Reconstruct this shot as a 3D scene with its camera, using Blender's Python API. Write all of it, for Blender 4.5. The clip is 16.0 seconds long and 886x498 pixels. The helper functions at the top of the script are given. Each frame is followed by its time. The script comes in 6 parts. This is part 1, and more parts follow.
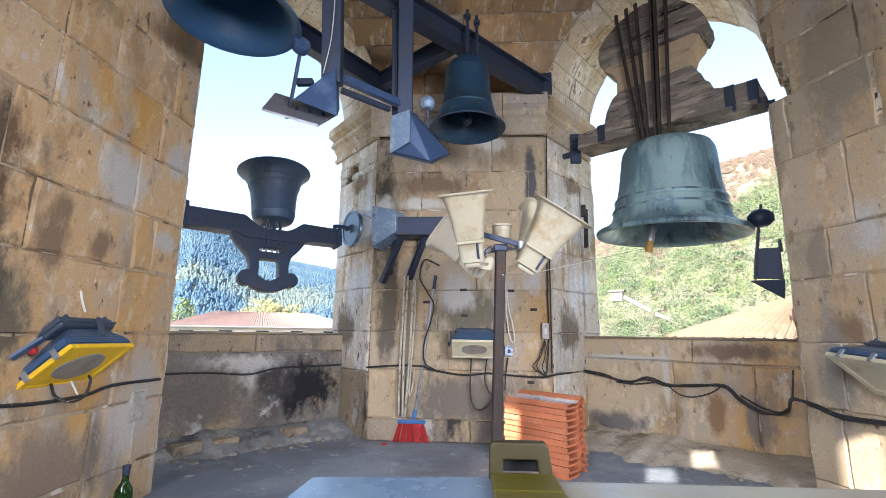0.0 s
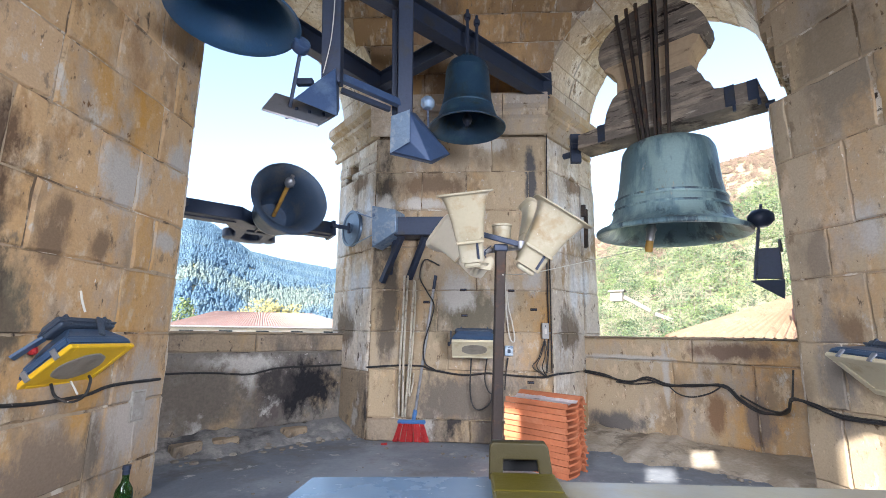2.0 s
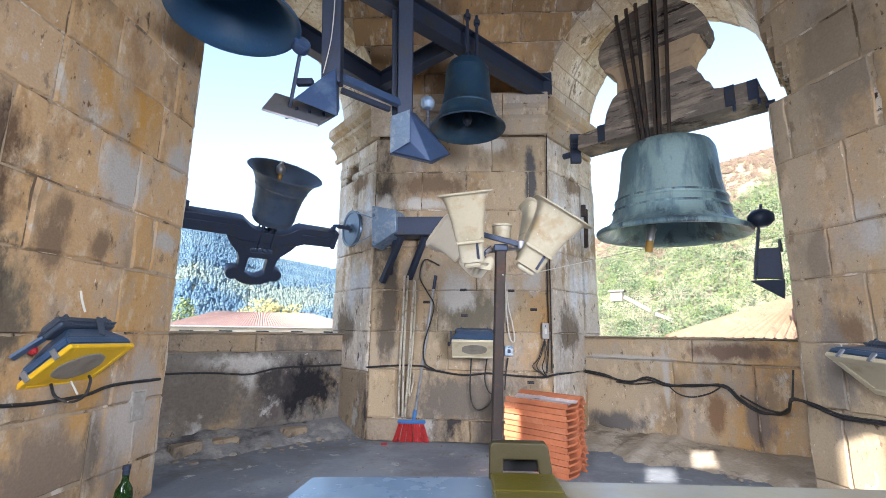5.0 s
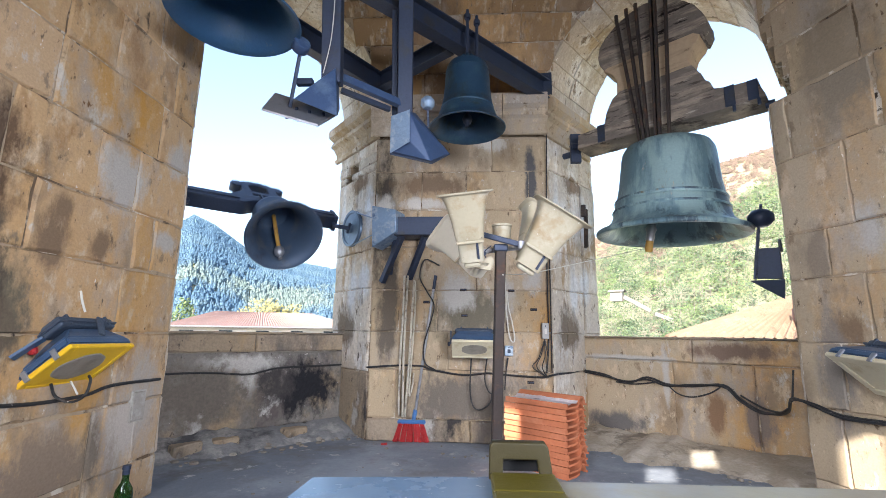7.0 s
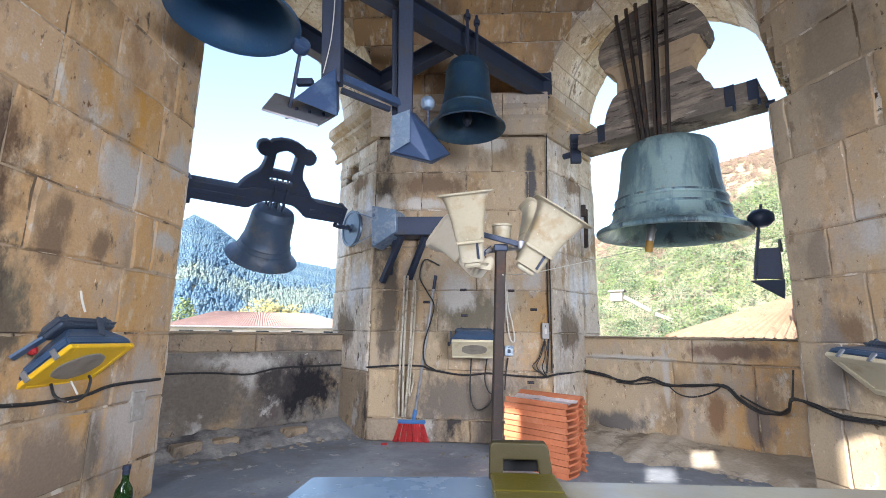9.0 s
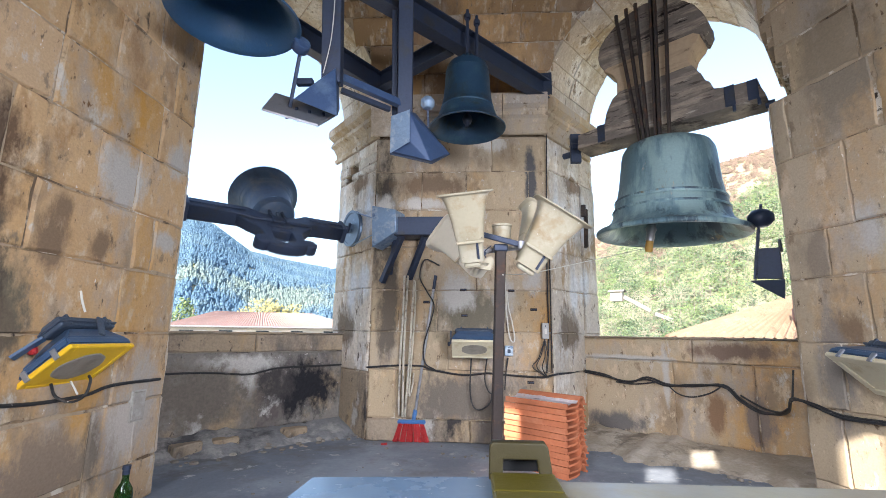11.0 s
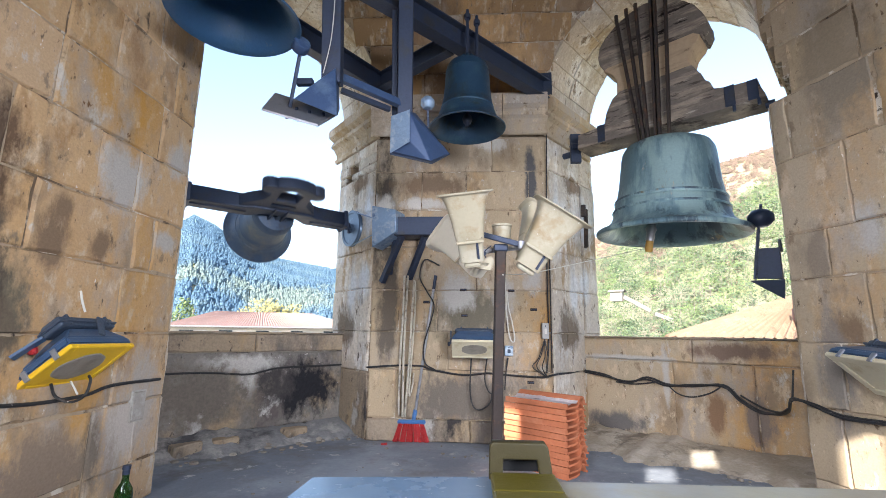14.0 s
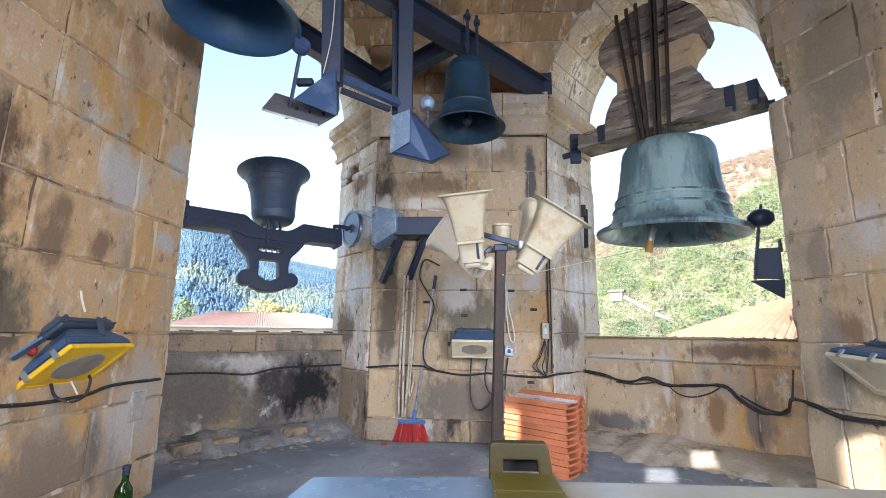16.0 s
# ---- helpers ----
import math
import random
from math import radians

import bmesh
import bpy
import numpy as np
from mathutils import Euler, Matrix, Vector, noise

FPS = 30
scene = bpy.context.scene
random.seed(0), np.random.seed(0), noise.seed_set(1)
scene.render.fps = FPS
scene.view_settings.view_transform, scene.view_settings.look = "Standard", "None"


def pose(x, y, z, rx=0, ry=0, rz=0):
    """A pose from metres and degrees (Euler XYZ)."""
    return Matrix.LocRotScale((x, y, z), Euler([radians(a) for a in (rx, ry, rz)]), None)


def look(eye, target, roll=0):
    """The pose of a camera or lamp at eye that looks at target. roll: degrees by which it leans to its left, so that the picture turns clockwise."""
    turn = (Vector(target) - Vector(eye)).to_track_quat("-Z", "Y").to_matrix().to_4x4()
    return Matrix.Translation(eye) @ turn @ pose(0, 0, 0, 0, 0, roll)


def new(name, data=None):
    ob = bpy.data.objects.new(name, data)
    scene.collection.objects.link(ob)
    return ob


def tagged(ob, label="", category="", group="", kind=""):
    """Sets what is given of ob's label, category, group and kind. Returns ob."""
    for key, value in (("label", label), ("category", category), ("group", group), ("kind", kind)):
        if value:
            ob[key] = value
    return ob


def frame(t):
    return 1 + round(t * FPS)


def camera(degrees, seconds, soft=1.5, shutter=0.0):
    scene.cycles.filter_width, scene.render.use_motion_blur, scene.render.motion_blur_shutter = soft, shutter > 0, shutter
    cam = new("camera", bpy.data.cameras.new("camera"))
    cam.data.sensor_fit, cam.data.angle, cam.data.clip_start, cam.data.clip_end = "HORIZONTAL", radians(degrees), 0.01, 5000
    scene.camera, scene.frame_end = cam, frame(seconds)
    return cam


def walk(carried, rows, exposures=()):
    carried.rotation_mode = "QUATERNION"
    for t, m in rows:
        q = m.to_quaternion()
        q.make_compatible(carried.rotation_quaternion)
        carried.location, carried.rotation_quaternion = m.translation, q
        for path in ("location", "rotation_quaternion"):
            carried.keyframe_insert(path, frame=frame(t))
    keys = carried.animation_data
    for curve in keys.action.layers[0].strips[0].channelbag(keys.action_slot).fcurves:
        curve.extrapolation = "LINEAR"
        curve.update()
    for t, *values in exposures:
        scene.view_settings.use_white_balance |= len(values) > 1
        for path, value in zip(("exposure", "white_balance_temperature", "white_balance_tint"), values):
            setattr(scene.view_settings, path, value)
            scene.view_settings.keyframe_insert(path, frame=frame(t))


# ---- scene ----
EYE = Vector((0.0, 0.0, 0.95))
YAW, PITCH = radians(3.6), radians(10.4)
cam = camera(88.84, 16.0, soft=0.35, shutter=0.3)
AIM = EYE + Vector((-math.sin(YAW) * math.cos(PITCH), math.cos(YAW) * math.cos(PITCH), math.sin(PITCH)))
walk(cam, [(0.0, look(EYE, AIM, 0.7)), (16.0, look(EYE, AIM, 0.7))], exposures=[(0.0, 2.15, 6350, 13), (16.0, 2.15, 6350, 13)])

# ---- world and light ----
SUN_DIR = Vector((0.35, 0.93, -0.466)).normalized()      # the way the sunlight travels
world = bpy.data.worlds.new("sky")
scene.world = world
world.use_nodes = True
wn = world.node_tree
sky = wn.nodes.new("ShaderNodeTexSky")
sky.sky_type, sky.sun_disc = "NISHITA", False
sky.sun_elevation = math.asin(-SUN_DIR.z)
sky.sun_rotation = math.atan2(-SUN_DIR.x, -SUN_DIR.y)
sky.air_density, sky.dust_density, sky.ozone_density = 1.0, 2.4, 1.0
wn.nodes["Background"].inputs["Strength"].default_value = 0.15
wn.links.new(sky.outputs["Color"], wn.nodes["Background"].inputs["Color"])

sun = new("sun", bpy.data.lights.new("sun", "SUN"))
sun.data.energy, sun.data.angle, sun.data.color = 3.9, radians(0.5), (1.0, 0.93, 0.82)
sun.matrix_world = look((-20, -25, 20), Vector((-20, -25, 20)) + SUN_DIR)


def sky_fill(name, at, toward, w, h, watts, color, wide):
    """An added area lamp standing in for sky light by openings behind the camera."""
    lamp = new(name, bpy.data.lights.new(name, "AREA"))
    lamp.data.shape, lamp.data.size, lamp.data.size_y = "RECTANGLE", w, h
    lamp.data.energy, lamp.data.color, lamp.data.spread = watts, color, radians(wide)
    lamp.matrix_world = look(at, toward)


sky_fill("sky_fill_southwest", (-1.70, -1.72, 1.90), (0.6, 2.4, 0.10), 1.5, 1.1, 19, (0.90, 0.93, 1.0), 92)
sky_fill("sky_fill_southeast", (1.9, -1.7, 1.75), (-0.4, 2.4, 0.85), 1.5, 1.3, 21, (0.90, 0.93, 1.0), 100)

# ---- materials ----


def surf(name, base, spots=(), rough=0.8, metal=0.0, bump=0.25, grain=60.0, vary=0.12, rand=0.0, hue=0.0, island=False,
         spec=0.5, coat=0.0, bump_d=0.01, run=1.0, shift=True, stains=()):
    """A worn surface: a base colour, blotches (colour, scale, threshold, width), fine grain, relief."""
    m = bpy.data.materials.new(name)
    m.use_nodes = True
    n, l = m.node_tree.nodes, m.node_tree.links
    b = n["Principled BSDF"]
    tc = n.new("ShaderNodeTexCoord")
    oi = n.new("ShaderNodeObjectInfo")
    geo = n.new("ShaderNodeNewGeometry")
    rnd = geo.outputs["Random Per Island"] if island else oi.outputs["Random"]
    off = n.new("ShaderNodeVectorMath")
    off.operation = "MULTIPLY_ADD"
    cmb = n.new("ShaderNodeCombineXYZ")
    for k in range(3):
        l.new(oi.outputs["Random"], cmb.inputs[k])
    off.inputs[1].default_value = (37.0, 53.0, 71.0)
    l.new(cmb.outputs[0], off.inputs[0])
    l.new(tc.outputs["Object"], off.inputs[2])
    P = off.outputs[0] if shift else tc.outputs["Object"]
    squash = n.new("ShaderNodeVectorMath")
    squash.operation = "MULTIPLY"
    squash.inputs[1].default_value = (1.0, 1.0, run)
    l.new(P, squash.inputs[0])
    S = squash.outputs[0]

    def noise_tex(scale, detail=6.0, r=0.6, where=None):
        t = n.new("ShaderNodeTexNoise")
        t.inputs["Scale"].default_value, t.inputs["Detail"].default_value = scale, detail
        t.inputs["Roughness"].default_value = r
        l.new(where or P, t.inputs["Vector"])
        return t.outputs["Fac"]

    col = n.new("ShaderNodeRGB")
    col.outputs[0].default_value = (*base, 1)
    out = col.outputs[0]
    for c, scale, lo, width in spots:
        ramp = n.new("ShaderNodeMapRange")
        ramp.inputs["From Min"].default_value, ramp.inputs["From Max"].default_value = lo, lo + width
        l.new(noise_tex(scale, 9.0, 0.68, S), ramp.inputs["Value"])
        mix = n.new("ShaderNodeMix")
        mix.data_type = "RGBA"
        l.new(ramp.outputs[0], mix.inputs["Factor"])
        l.new(out, mix.inputs["A"])
        mix.inputs["B"].default_value = (*c, 1)
        out = mix.outputs["Result"]
    # elliptical marks: stains, and one painted shadow band on the east pier
    for cx, cz, rx, rz, c in stains:
        sub = n.new("ShaderNodeVectorMath")
        sub.operation = "SUBTRACT"
        l.new(tc.outputs["Object"], sub.inputs[0])
        sub.inputs[1].default_value = (cx, 0, cz)
        sc = n.new("ShaderNodeVectorMath")
        sc.operation = "MULTIPLY"
        l.new(sub.outputs[0], sc.inputs[0])
        sc.inputs[1].default_value = (1 / rx, 0, 1 / rz)
        ln = n.new("ShaderNodeVectorMath")
        ln.operation = "LENGTH"
        l.new(sc.outputs[0], ln.inputs[0])
        wob = n.new("ShaderNodeMath")
        wob.operation = "MULTIPLY_ADD"
        l.new(noise_tex(6.0, 12.0, 0.74, S), wob.inputs[0])
        wob.inputs[1].default_value = -3.2
        l.new(ln.outputs["Value"], wob.inputs[2])
        ramp = n.new("ShaderNodeMapRange")
        ramp.inputs["From Min"].default_value, ramp.inputs["From Max"].default_value = -0.45, -1.05
        l.new(wob.outputs[0], ramp.inputs["Value"])
        mix = n.new("ShaderNodeMix")
        mix.data_type = "RGBA"
        l.new(ramp.outputs[0], mix.inputs["Factor"])
        l.new(out, mix.inputs["A"])
        mix.inputs["B"].default_value = (*c, 1)
        out = mix.outputs["Result"]
    fine = noise_tex(grain, 4.0)
    val = n.new("ShaderNodeMath")
    val.operation = "MULTIPLY_ADD"
    l.new(fine, val.inputs[0])
    val.inputs[1].default_value, val.inputs[2].default_value = vary * 2, 1.0 - vary
    vout = val.outputs[0]
    if rand:
        rv = n.new("ShaderNodeMath")
        rv.operation = "MULTIPLY_ADD"
        l.new(rnd, rv.inputs[0])
        rv.inputs[1].default_value, rv.inputs[2].default_value = rand * 2, 1.0 - rand
        mm = n.new("ShaderNodeMath")
        mm.operation = "MULTIPLY"
        l.new(rv.outputs[0], mm.inputs[0])
        l.new(vout, mm.inputs[1])
        vout = mm.outputs[0]
    hs = n.new("ShaderNodeHueSaturation")
    l.new(vout, hs.inputs["Value"])
    l.new(out, hs.inputs["Color"])
    if hue:
        hm = n.new("ShaderNodeMath")
        hm.operation = "MULTIPLY_ADD"
        fr = n.new("ShaderNodeMath")
        fr.operation = "FRACT"
        big = n.new("ShaderNodeMath")
        big.operation = "MULTIPLY"
        big.inputs[1].default_value = 17.3
        l.new(rnd, big.inputs[0])
        l.new(big.outputs[0], fr.inputs[0])
        l.new(fr.outputs[0], hm.inputs[0])
        hm.inputs[1].default_value, hm.inputs[2].default_value = hue * 2, 1.0 - hue
        l.new(hm.outputs[0], hs.inputs["Saturation"])
    l.new(hs.outputs[0], b.inputs["Base Color"])
    rr = n.new("ShaderNodeMapRange")
    rr.inputs["To Min"].default_value, rr.inputs["To Max"].default_value = max(0.03, rough - 0.12), min(1.0, rough + 0.1)
    l.new(noise_tex(grain * 0.2), rr.inputs["Value"])
    l.new(rr.outputs[0], b.inputs["Roughness"])
    b.inputs["Metallic"].default_value = metal
    b.inputs["Specular IOR Level"].default_value = spec
    b.inputs["Coat Weight"].default_value = coat
    if bump:
        bp = n.new("ShaderNodeBump")
        bp.inputs["Strength"].default_value, bp.inputs["Distance"].default_value = bump, bump_d
        add = n.new("ShaderNodeMath")
        add.operation = "ADD"
        l.new(fine, add.inputs[0])
        l.new(noise_tex(grain * 0.15, 6.0), add.inputs[1])
        l.new(add.outputs[0], bp.inputs["Height"])
        l.new(bp.outputs[0], b.inputs["Normal"])
    return m


SAND_SPOTS = [((0.54, 0.34, 0.16), 1.1, 0.50, 0.14), ((0.40, 0.35, 0.30), 1.7, 0.52, 0.1), ((0.60, 0.51, 0.40), 3.1, 0.59, 0.1),
              ((0.31, 0.235, 0.16), 2.1, 0.56, 0.09), ((0.52, 0.49, 0.44), 5.3, 0.60, 0.06), ((0.10, 0.075, 0.055), 4.1, 0.645, 0.05), ((0.56, 0.45, 0.32), 9.0, 0.56, 0.08), ((0.29, 0.22, 0.15), 11.0, 0.585, 0.06), ((0.17, 0.125, 0.085), 15.0, 0.63, 0.05), ((0.74, 0.70, 0.63), 38.0, 0.665, 0.02), ((0.10, 0.075, 0.055), 47.0, 0.665, 0.02)]
BROWNISH, GREYISH = (0.24, 0.165, 0.105), (0.47, 0.455, 0.43)
PALEISH = (0.62, 0.60, 0.56)


def sandstone(name, stains=(), base=(0.445, 0.36, 0.255), spots=()):
    return surf(name, base, SAND_SPOTS + list(spots), rough=0.9, bump=0.32, grain=80, vary=0.22, rand=0.06, hue=0.1, spec=0.2, run=0.5, shift=False, stains=stains)


SAND = sandstone("sandstone")
SAND_N = sandstone("sandstone_north", [(0.08, 2.1, 0.15, 0.65, (0.11, 0.095, 0.08)), (0.16, 1.20, 0.11, 0.55, (0.15, 0.125, 0.10)), (0.92, 1.12, 0.32, 0.26, (0.17, 0.15, 0.11)), (1.50, 2.42, 0.06, 0.42, (0.11, 0.11, 0.115)), (0.55, 2.35, 0.4, 0.10, BROWNISH), (0.9, 0.35, 0.6, 0.25, (0.19, 0.165, 0.14)),
                   (0.80, 1.33, 0.16, 0.20, GREYISH), (0.52, 2.16, 0.28, 0.06, PALEISH), (1.14, 2.78, 0.16, 0.09, PALEISH), (1.24, 1.32, 0.10, 0.22, GREYISH), (0.07, 2.16, 0.13, 0.12, PALEISH), (1.5, 1.5, 0.08, 0.25, GREYISH)])
SAND_W = sandstone("sandstone_west", [(1.26, 1.55, 0.24, 0.30, (0.13, 0.085, 0.055)), (1.66, 1.30, 0.10, 0.17, BROWNISH), (1.93, 1.36, 0.07, 0.09, BROWNISH), (1.70, 1.50, 0.06, 0.08, BROWNISH), (1.45, 1.05, 0.2, 0.28, (0.19, 0.16, 0.11)), (1.28, 0.95, 0.30, 0.34, (0.14, 0.11, 0.08)), (1.36, 1.18, 0.16, 0.16, (0.07, 0.06, 0.05)), (2.05, 0.36, 0.08, 0.2, (0.17, 0.14, 0.11)), (1.78, 0.32, 0.26, 0.20, (0.26, 0.20, 0.15)), (2.20, 0.40, 0.10, 0.22, (0.24, 0.19, 0.15)),
                   (2.02, 1.74, 0.17, 0.17, GREYISH), (2.40, 1.47, 0.13, 0.06, GREYISH), (2.43, 1.98, 0.12, 0.12, GREYISH), (2.30, 0.5, 0.22, 0.3, (0.44, 0.40, 0.36))],
                   (0.52, 0.365, 0.215), [((0.50, 0.30, 0.115), 1.6, 0.52, 0.12), ((0.62, 0.50, 0.36), 6.5, 0.58, 0.08), ((0.36, 0.23, 0.125), 2.9, 0.57, 0.08), ((0.17, 0.10, 0.055), 8.5, 0.645, 0.03)])
# the tall grey mark at (0.22, 0.7) is a cast shadow in the colour
SAND_E = sandstone("sandstone_east", [(0.18, 1.45, 0.12, 0.18, (0.29, 0.235, 0.18)), (0.30, 1.0, 0.10, 0.12, BROWNISH), (0.22, 0.7, 0.10, 0.4, (0.27, 0.24, 0.21)), (0.45, 2.6, 0.25, 0.4, (0.30, 0.25, 0.19)), (0.5, 1.55, 0.1, 0.15, GREYISH)])
SAND_NE = sandstone("sandstone_northeast", [(1.12, 0.30, 0.07, 0.18, (0.25, 0.165, 0.11)), (0.25, 0.15, 0.28, 0.10, (0.15, 0.14, 0.135)), (1.25, 0.82, 0.4, 0.07, (0.2, 0.14, 0.105)), (0.4, 0.735, 0.45, 0.03, GREYISH), (1.4, 0.3, 0.13, 0.18, (0.23, 0.19, 0.165)), (0.75, 0.6, 0.03, 0.25, GREYISH)])
# browner stone, its base also darkened to hold the shade under the vault
SAND_VAULT = sandstone("vault_sandstone", (), (0.33, 0.225, 0.135), [((0.24, 0.155, 0.09), 2.4, 0.52, 0.1), ((0.42, 0.28, 0.15), 4.0, 0.56, 0.08)])
SAND_PALE = surf("weathered_pale_sandstone", (0.50, 0.43, 0.345), [((0.70, 0.67, 0.62), 2.6, 0.53, 0.08), ((0.66, 0.62, 0.56), 2.2, 0.52, 0.12), ((0.40, 0.31, 0.21), 3.6, 0.54, 0.1), ((0.22, 0.17, 0.125), 5.2, 0.59, 0.06),
                 ((0.12, 0.095, 0.075), 18.0, 0.62, 0.05), ((0.80, 0.78, 0.73), 30.0, 0.64, 0.03)], rough=0.92, bump=1.0, grain=34, vary=0.36, rand=0.08, hue=0.15, spec=0.2, run=0.5, shift=False, bump_d=0.016)
SAND_REVEAL = surf("weathered_reveal_sandstone", (0.56, 0.50, 0.42), [((0.72, 0.70, 0.66), 2.6, 0.49, 0.1), ((0.40, 0.30, 0.20), 3.0, 0.53, 0.08), ((0.21, 0.165, 0.12), 4.4, 0.59, 0.06),
                   ((0.12, 0.095, 0.075), 16.0, 0.62, 0.05), ((0.80, 0.78, 0.73), 28.0, 0.64, 0.03)], rough=0.92, bump=1.0, grain=34, vary=0.36, rand=0.1, hue=0.15, spec=0.2, run=0.5, shift=False, bump_d=0.016,
                   stains=[(0.68, 2.1, 0.10, 0.28, (0.70, 0.72, 0.75)), (0.62, 1.45, 0.14, 0.2, (0.58, 0.60, 0.62)), (0.12, 2.0, 0.10, 0.4, (0.66, 0.66, 0.66)), (0.42, 1.35, 0.10, 0.3, (0.62, 0.63, 0.64)), (0.3, 1.0, 0.2, 0.2, (0.2, 0.16, 0.12)), (0.45, 2.45, 0.2, 0.1, (0.24, 0.18, 0.13))])
SAND_DIRTY = surf("sooty_sandstone", (0.36, 0.29, 0.215), [((0.45, 0.33, 0.20), 1.8, 0.52, 0.12), ((0.17, 0.145, 0.125), 1.4, 0.50, 0.12), ((0.47, 0.45, 0.42), 2.9, 0.60, 0.06),
                  ((0.055, 0.05, 0.05), 2.0, 0.57, 0.09), ((0.11, 0.09, 0.075), 20.0, 0.62, 0.05)], rough=0.93, bump=0.9, grain=52, vary=0.34, rand=0.06, hue=0.1, spec=0.2, run=0.55, shift=False)
SOOT = surf("blackened_sandstone", (0.215, 0.20, 0.182), [((0.33, 0.26, 0.175), 1.9, 0.52, 0.12), ((0.12, 0.105, 0.10), 1.3, 0.53, 0.12), ((0.44, 0.43, 0.41), 2.7, 0.60, 0.05),
            ((0.08, 0.07, 0.065), 18.0, 0.61, 0.06), ((0.62, 0.60, 0.57), 36.0, 0.66, 0.02)], rough=0.93, bump=0.9, grain=50, vary=0.34, rand=0.05, hue=0.1, spec=0.2, run=0.7, shift=False,
            stains=[(1.52, 0.42, 0.34, 0.26, (0.022, 0.022, 0.026)), (1.2, 0.5, 0.2, 0.2, (0.06, 0.055, 0.055)), (0.95, 0.66, 0.35, 0.08, GREYISH), (1.0, 0.52, 0.10, 0.16, GREYISH), (0.6, 0.4, 0.5, 0.25, (0.16, 0.14, 0.12))])
MORTAR_DARK = surf("sooty_mortar", (0.26, 0.235, 0.20), [((0.42, 0.40, 0.37), 4.0, 0.54, 0.1), ((0.08, 0.07, 0.065), 2.6, 0.5, 0.1)], rough=0.95, bump=0.6, grain=50, vary=0.2, spec=0.2)
MORTAR = surf("lime_mortar", (0.40, 0.32, 0.23), [((0.66, 0.61, 0.53), 5.0, 0.54, 0.05), ((0.17, 0.125, 0.085), 3.6, 0.53, 0.05), ((0.05, 0.04, 0.035), 9.0, 0.62, 0.03)], rough=0.95, bump=0.6, grain=50, vary=0.2, spec=0.2)
CEMENT = surf("cement_patch", (0.37, 0.35, 0.32), [((0.50, 0.49, 0.47), 7.0, 0.5, 0.15), ((0.33, 0.31, 0.28), 5.0, 0.58, 0.1)], rough=0.9, bump=0.8, grain=40, vary=0.18, spec=0.2)
FLOOR_M = surf("dusty_concrete", (0.215, 0.243, 0.288), [((0.32, 0.355, 0.405), 0.9, 0.46, 0.14), ((0.20, 0.205, 0.215), 1.5, 0.53, 0.10), ((0.52, 0.53, 0.54), 7.0, 0.60, 0.06), ((0.15, 0.14, 0.13), 14.0, 0.65, 0.04)],
               rough=0.85, bump=0.35, grain=35, vary=0.15, spec=0.3)

# ---- helpers ----


def thing(name, m, label, category, group="", kind=""):
    ob = new(name)
    ob.empty_display_size = 0.1
    ob.matrix_world = m if isinstance(m, Matrix) else Matrix.Translation(m)
    return tagged(ob, label, category, group, kind)


def mesh_of(name, bm, material, smooth=False):
    me = bpy.data.meshes.new(name)
    bmesh.ops.recalc_face_normals(bm, faces=bm.faces)
    bm.to_mesh(me)
    bm.free()
    for mt in (material if isinstance(material, (list, tuple)) else [material]):
        me.materials.append(mt)
    if smooth:
        me.shade_smooth()
        me.set_sharp_from_angle(angle=radians(38))
    return me


def part(name, bm, material, parent, label="", smooth=False, at=None):
    """One bmesh as one mesh object under a thing or a part, in the parent's space."""
    ob = new(name, bm if isinstance(bm, bpy.types.Mesh) else mesh_of(name, bm, material, smooth))
    ob.parent = parent
    if at is not None:
        ob.matrix_basis = at
    return tagged(ob, label)


def structure(name, bm, material, label, category, smooth=False, m=None):
    ob = new(name, mesh_of(name, bm, material, smooth))
    if m is not None:
        ob.matrix_world = m
    return tagged(ob, label, category, kind="structure")


def box(x0, x1, y0, y1, z0, z1, bevel=0.0, seg=1, bm=None, m=None):
    own = bm is None
    bm2 = bmesh.new()
    vs = [bm2.verts.new((x, y, z)) for x in (x0, x1) for y in (y0, y1) for z in (z0, z1)]
    for f in ((0, 1, 3, 2), (4, 6, 7, 5), (0, 4, 5, 1), (2, 3, 7, 6), (0, 2, 6, 4), (1, 5, 7, 3)):
        bm2.faces.new([vs[i] for i in f])
    bmesh.ops.recalc_face_normals(bm2, faces=bm2.faces)
    if bevel:
        bmesh.ops.bevel(bm2, geom=list(bm2.edges), offset=bevel, segments=seg, profile=0.5, affect="EDGES")
    if m is not None:
        bm2.transform(m)
    if own:
        return bm2
    return merge(bm, bm2)


def merge(bm, other):
    me = bpy.data.meshes.new("tmp")
    other.to_mesh(me)
    other.free()
    bm.from_mesh(me)
    bpy.data.meshes.remove(me)
    return bm


def prism(poly, z0, z1, bevel=0.0, bm=None, m=None):
    """A plan polygon raised from z0 to z1."""
    b = bmesh.new()
    lo = [b.verts.new((x, y, z0)) for x, y in poly]
    hi = [b.verts.new((x, y, z1)) for x, y in poly]
    b.faces.new(lo)
    b.faces.new(hi)
    k = len(poly)
    for i in range(k):
        b.faces.new((lo[i], lo[(i + 1) % k], hi[(i + 1) % k], hi[i]))
    bmesh.ops.recalc_face_normals(b, faces=b.faces)
    if bevel:
        bmesh.ops.bevel(b, geom=list(b.edges), offset=bevel, segments=1, affect="EDGES")
    if m is not None:
        b.transform(m)
    return b if bm is None else merge(bm, b)


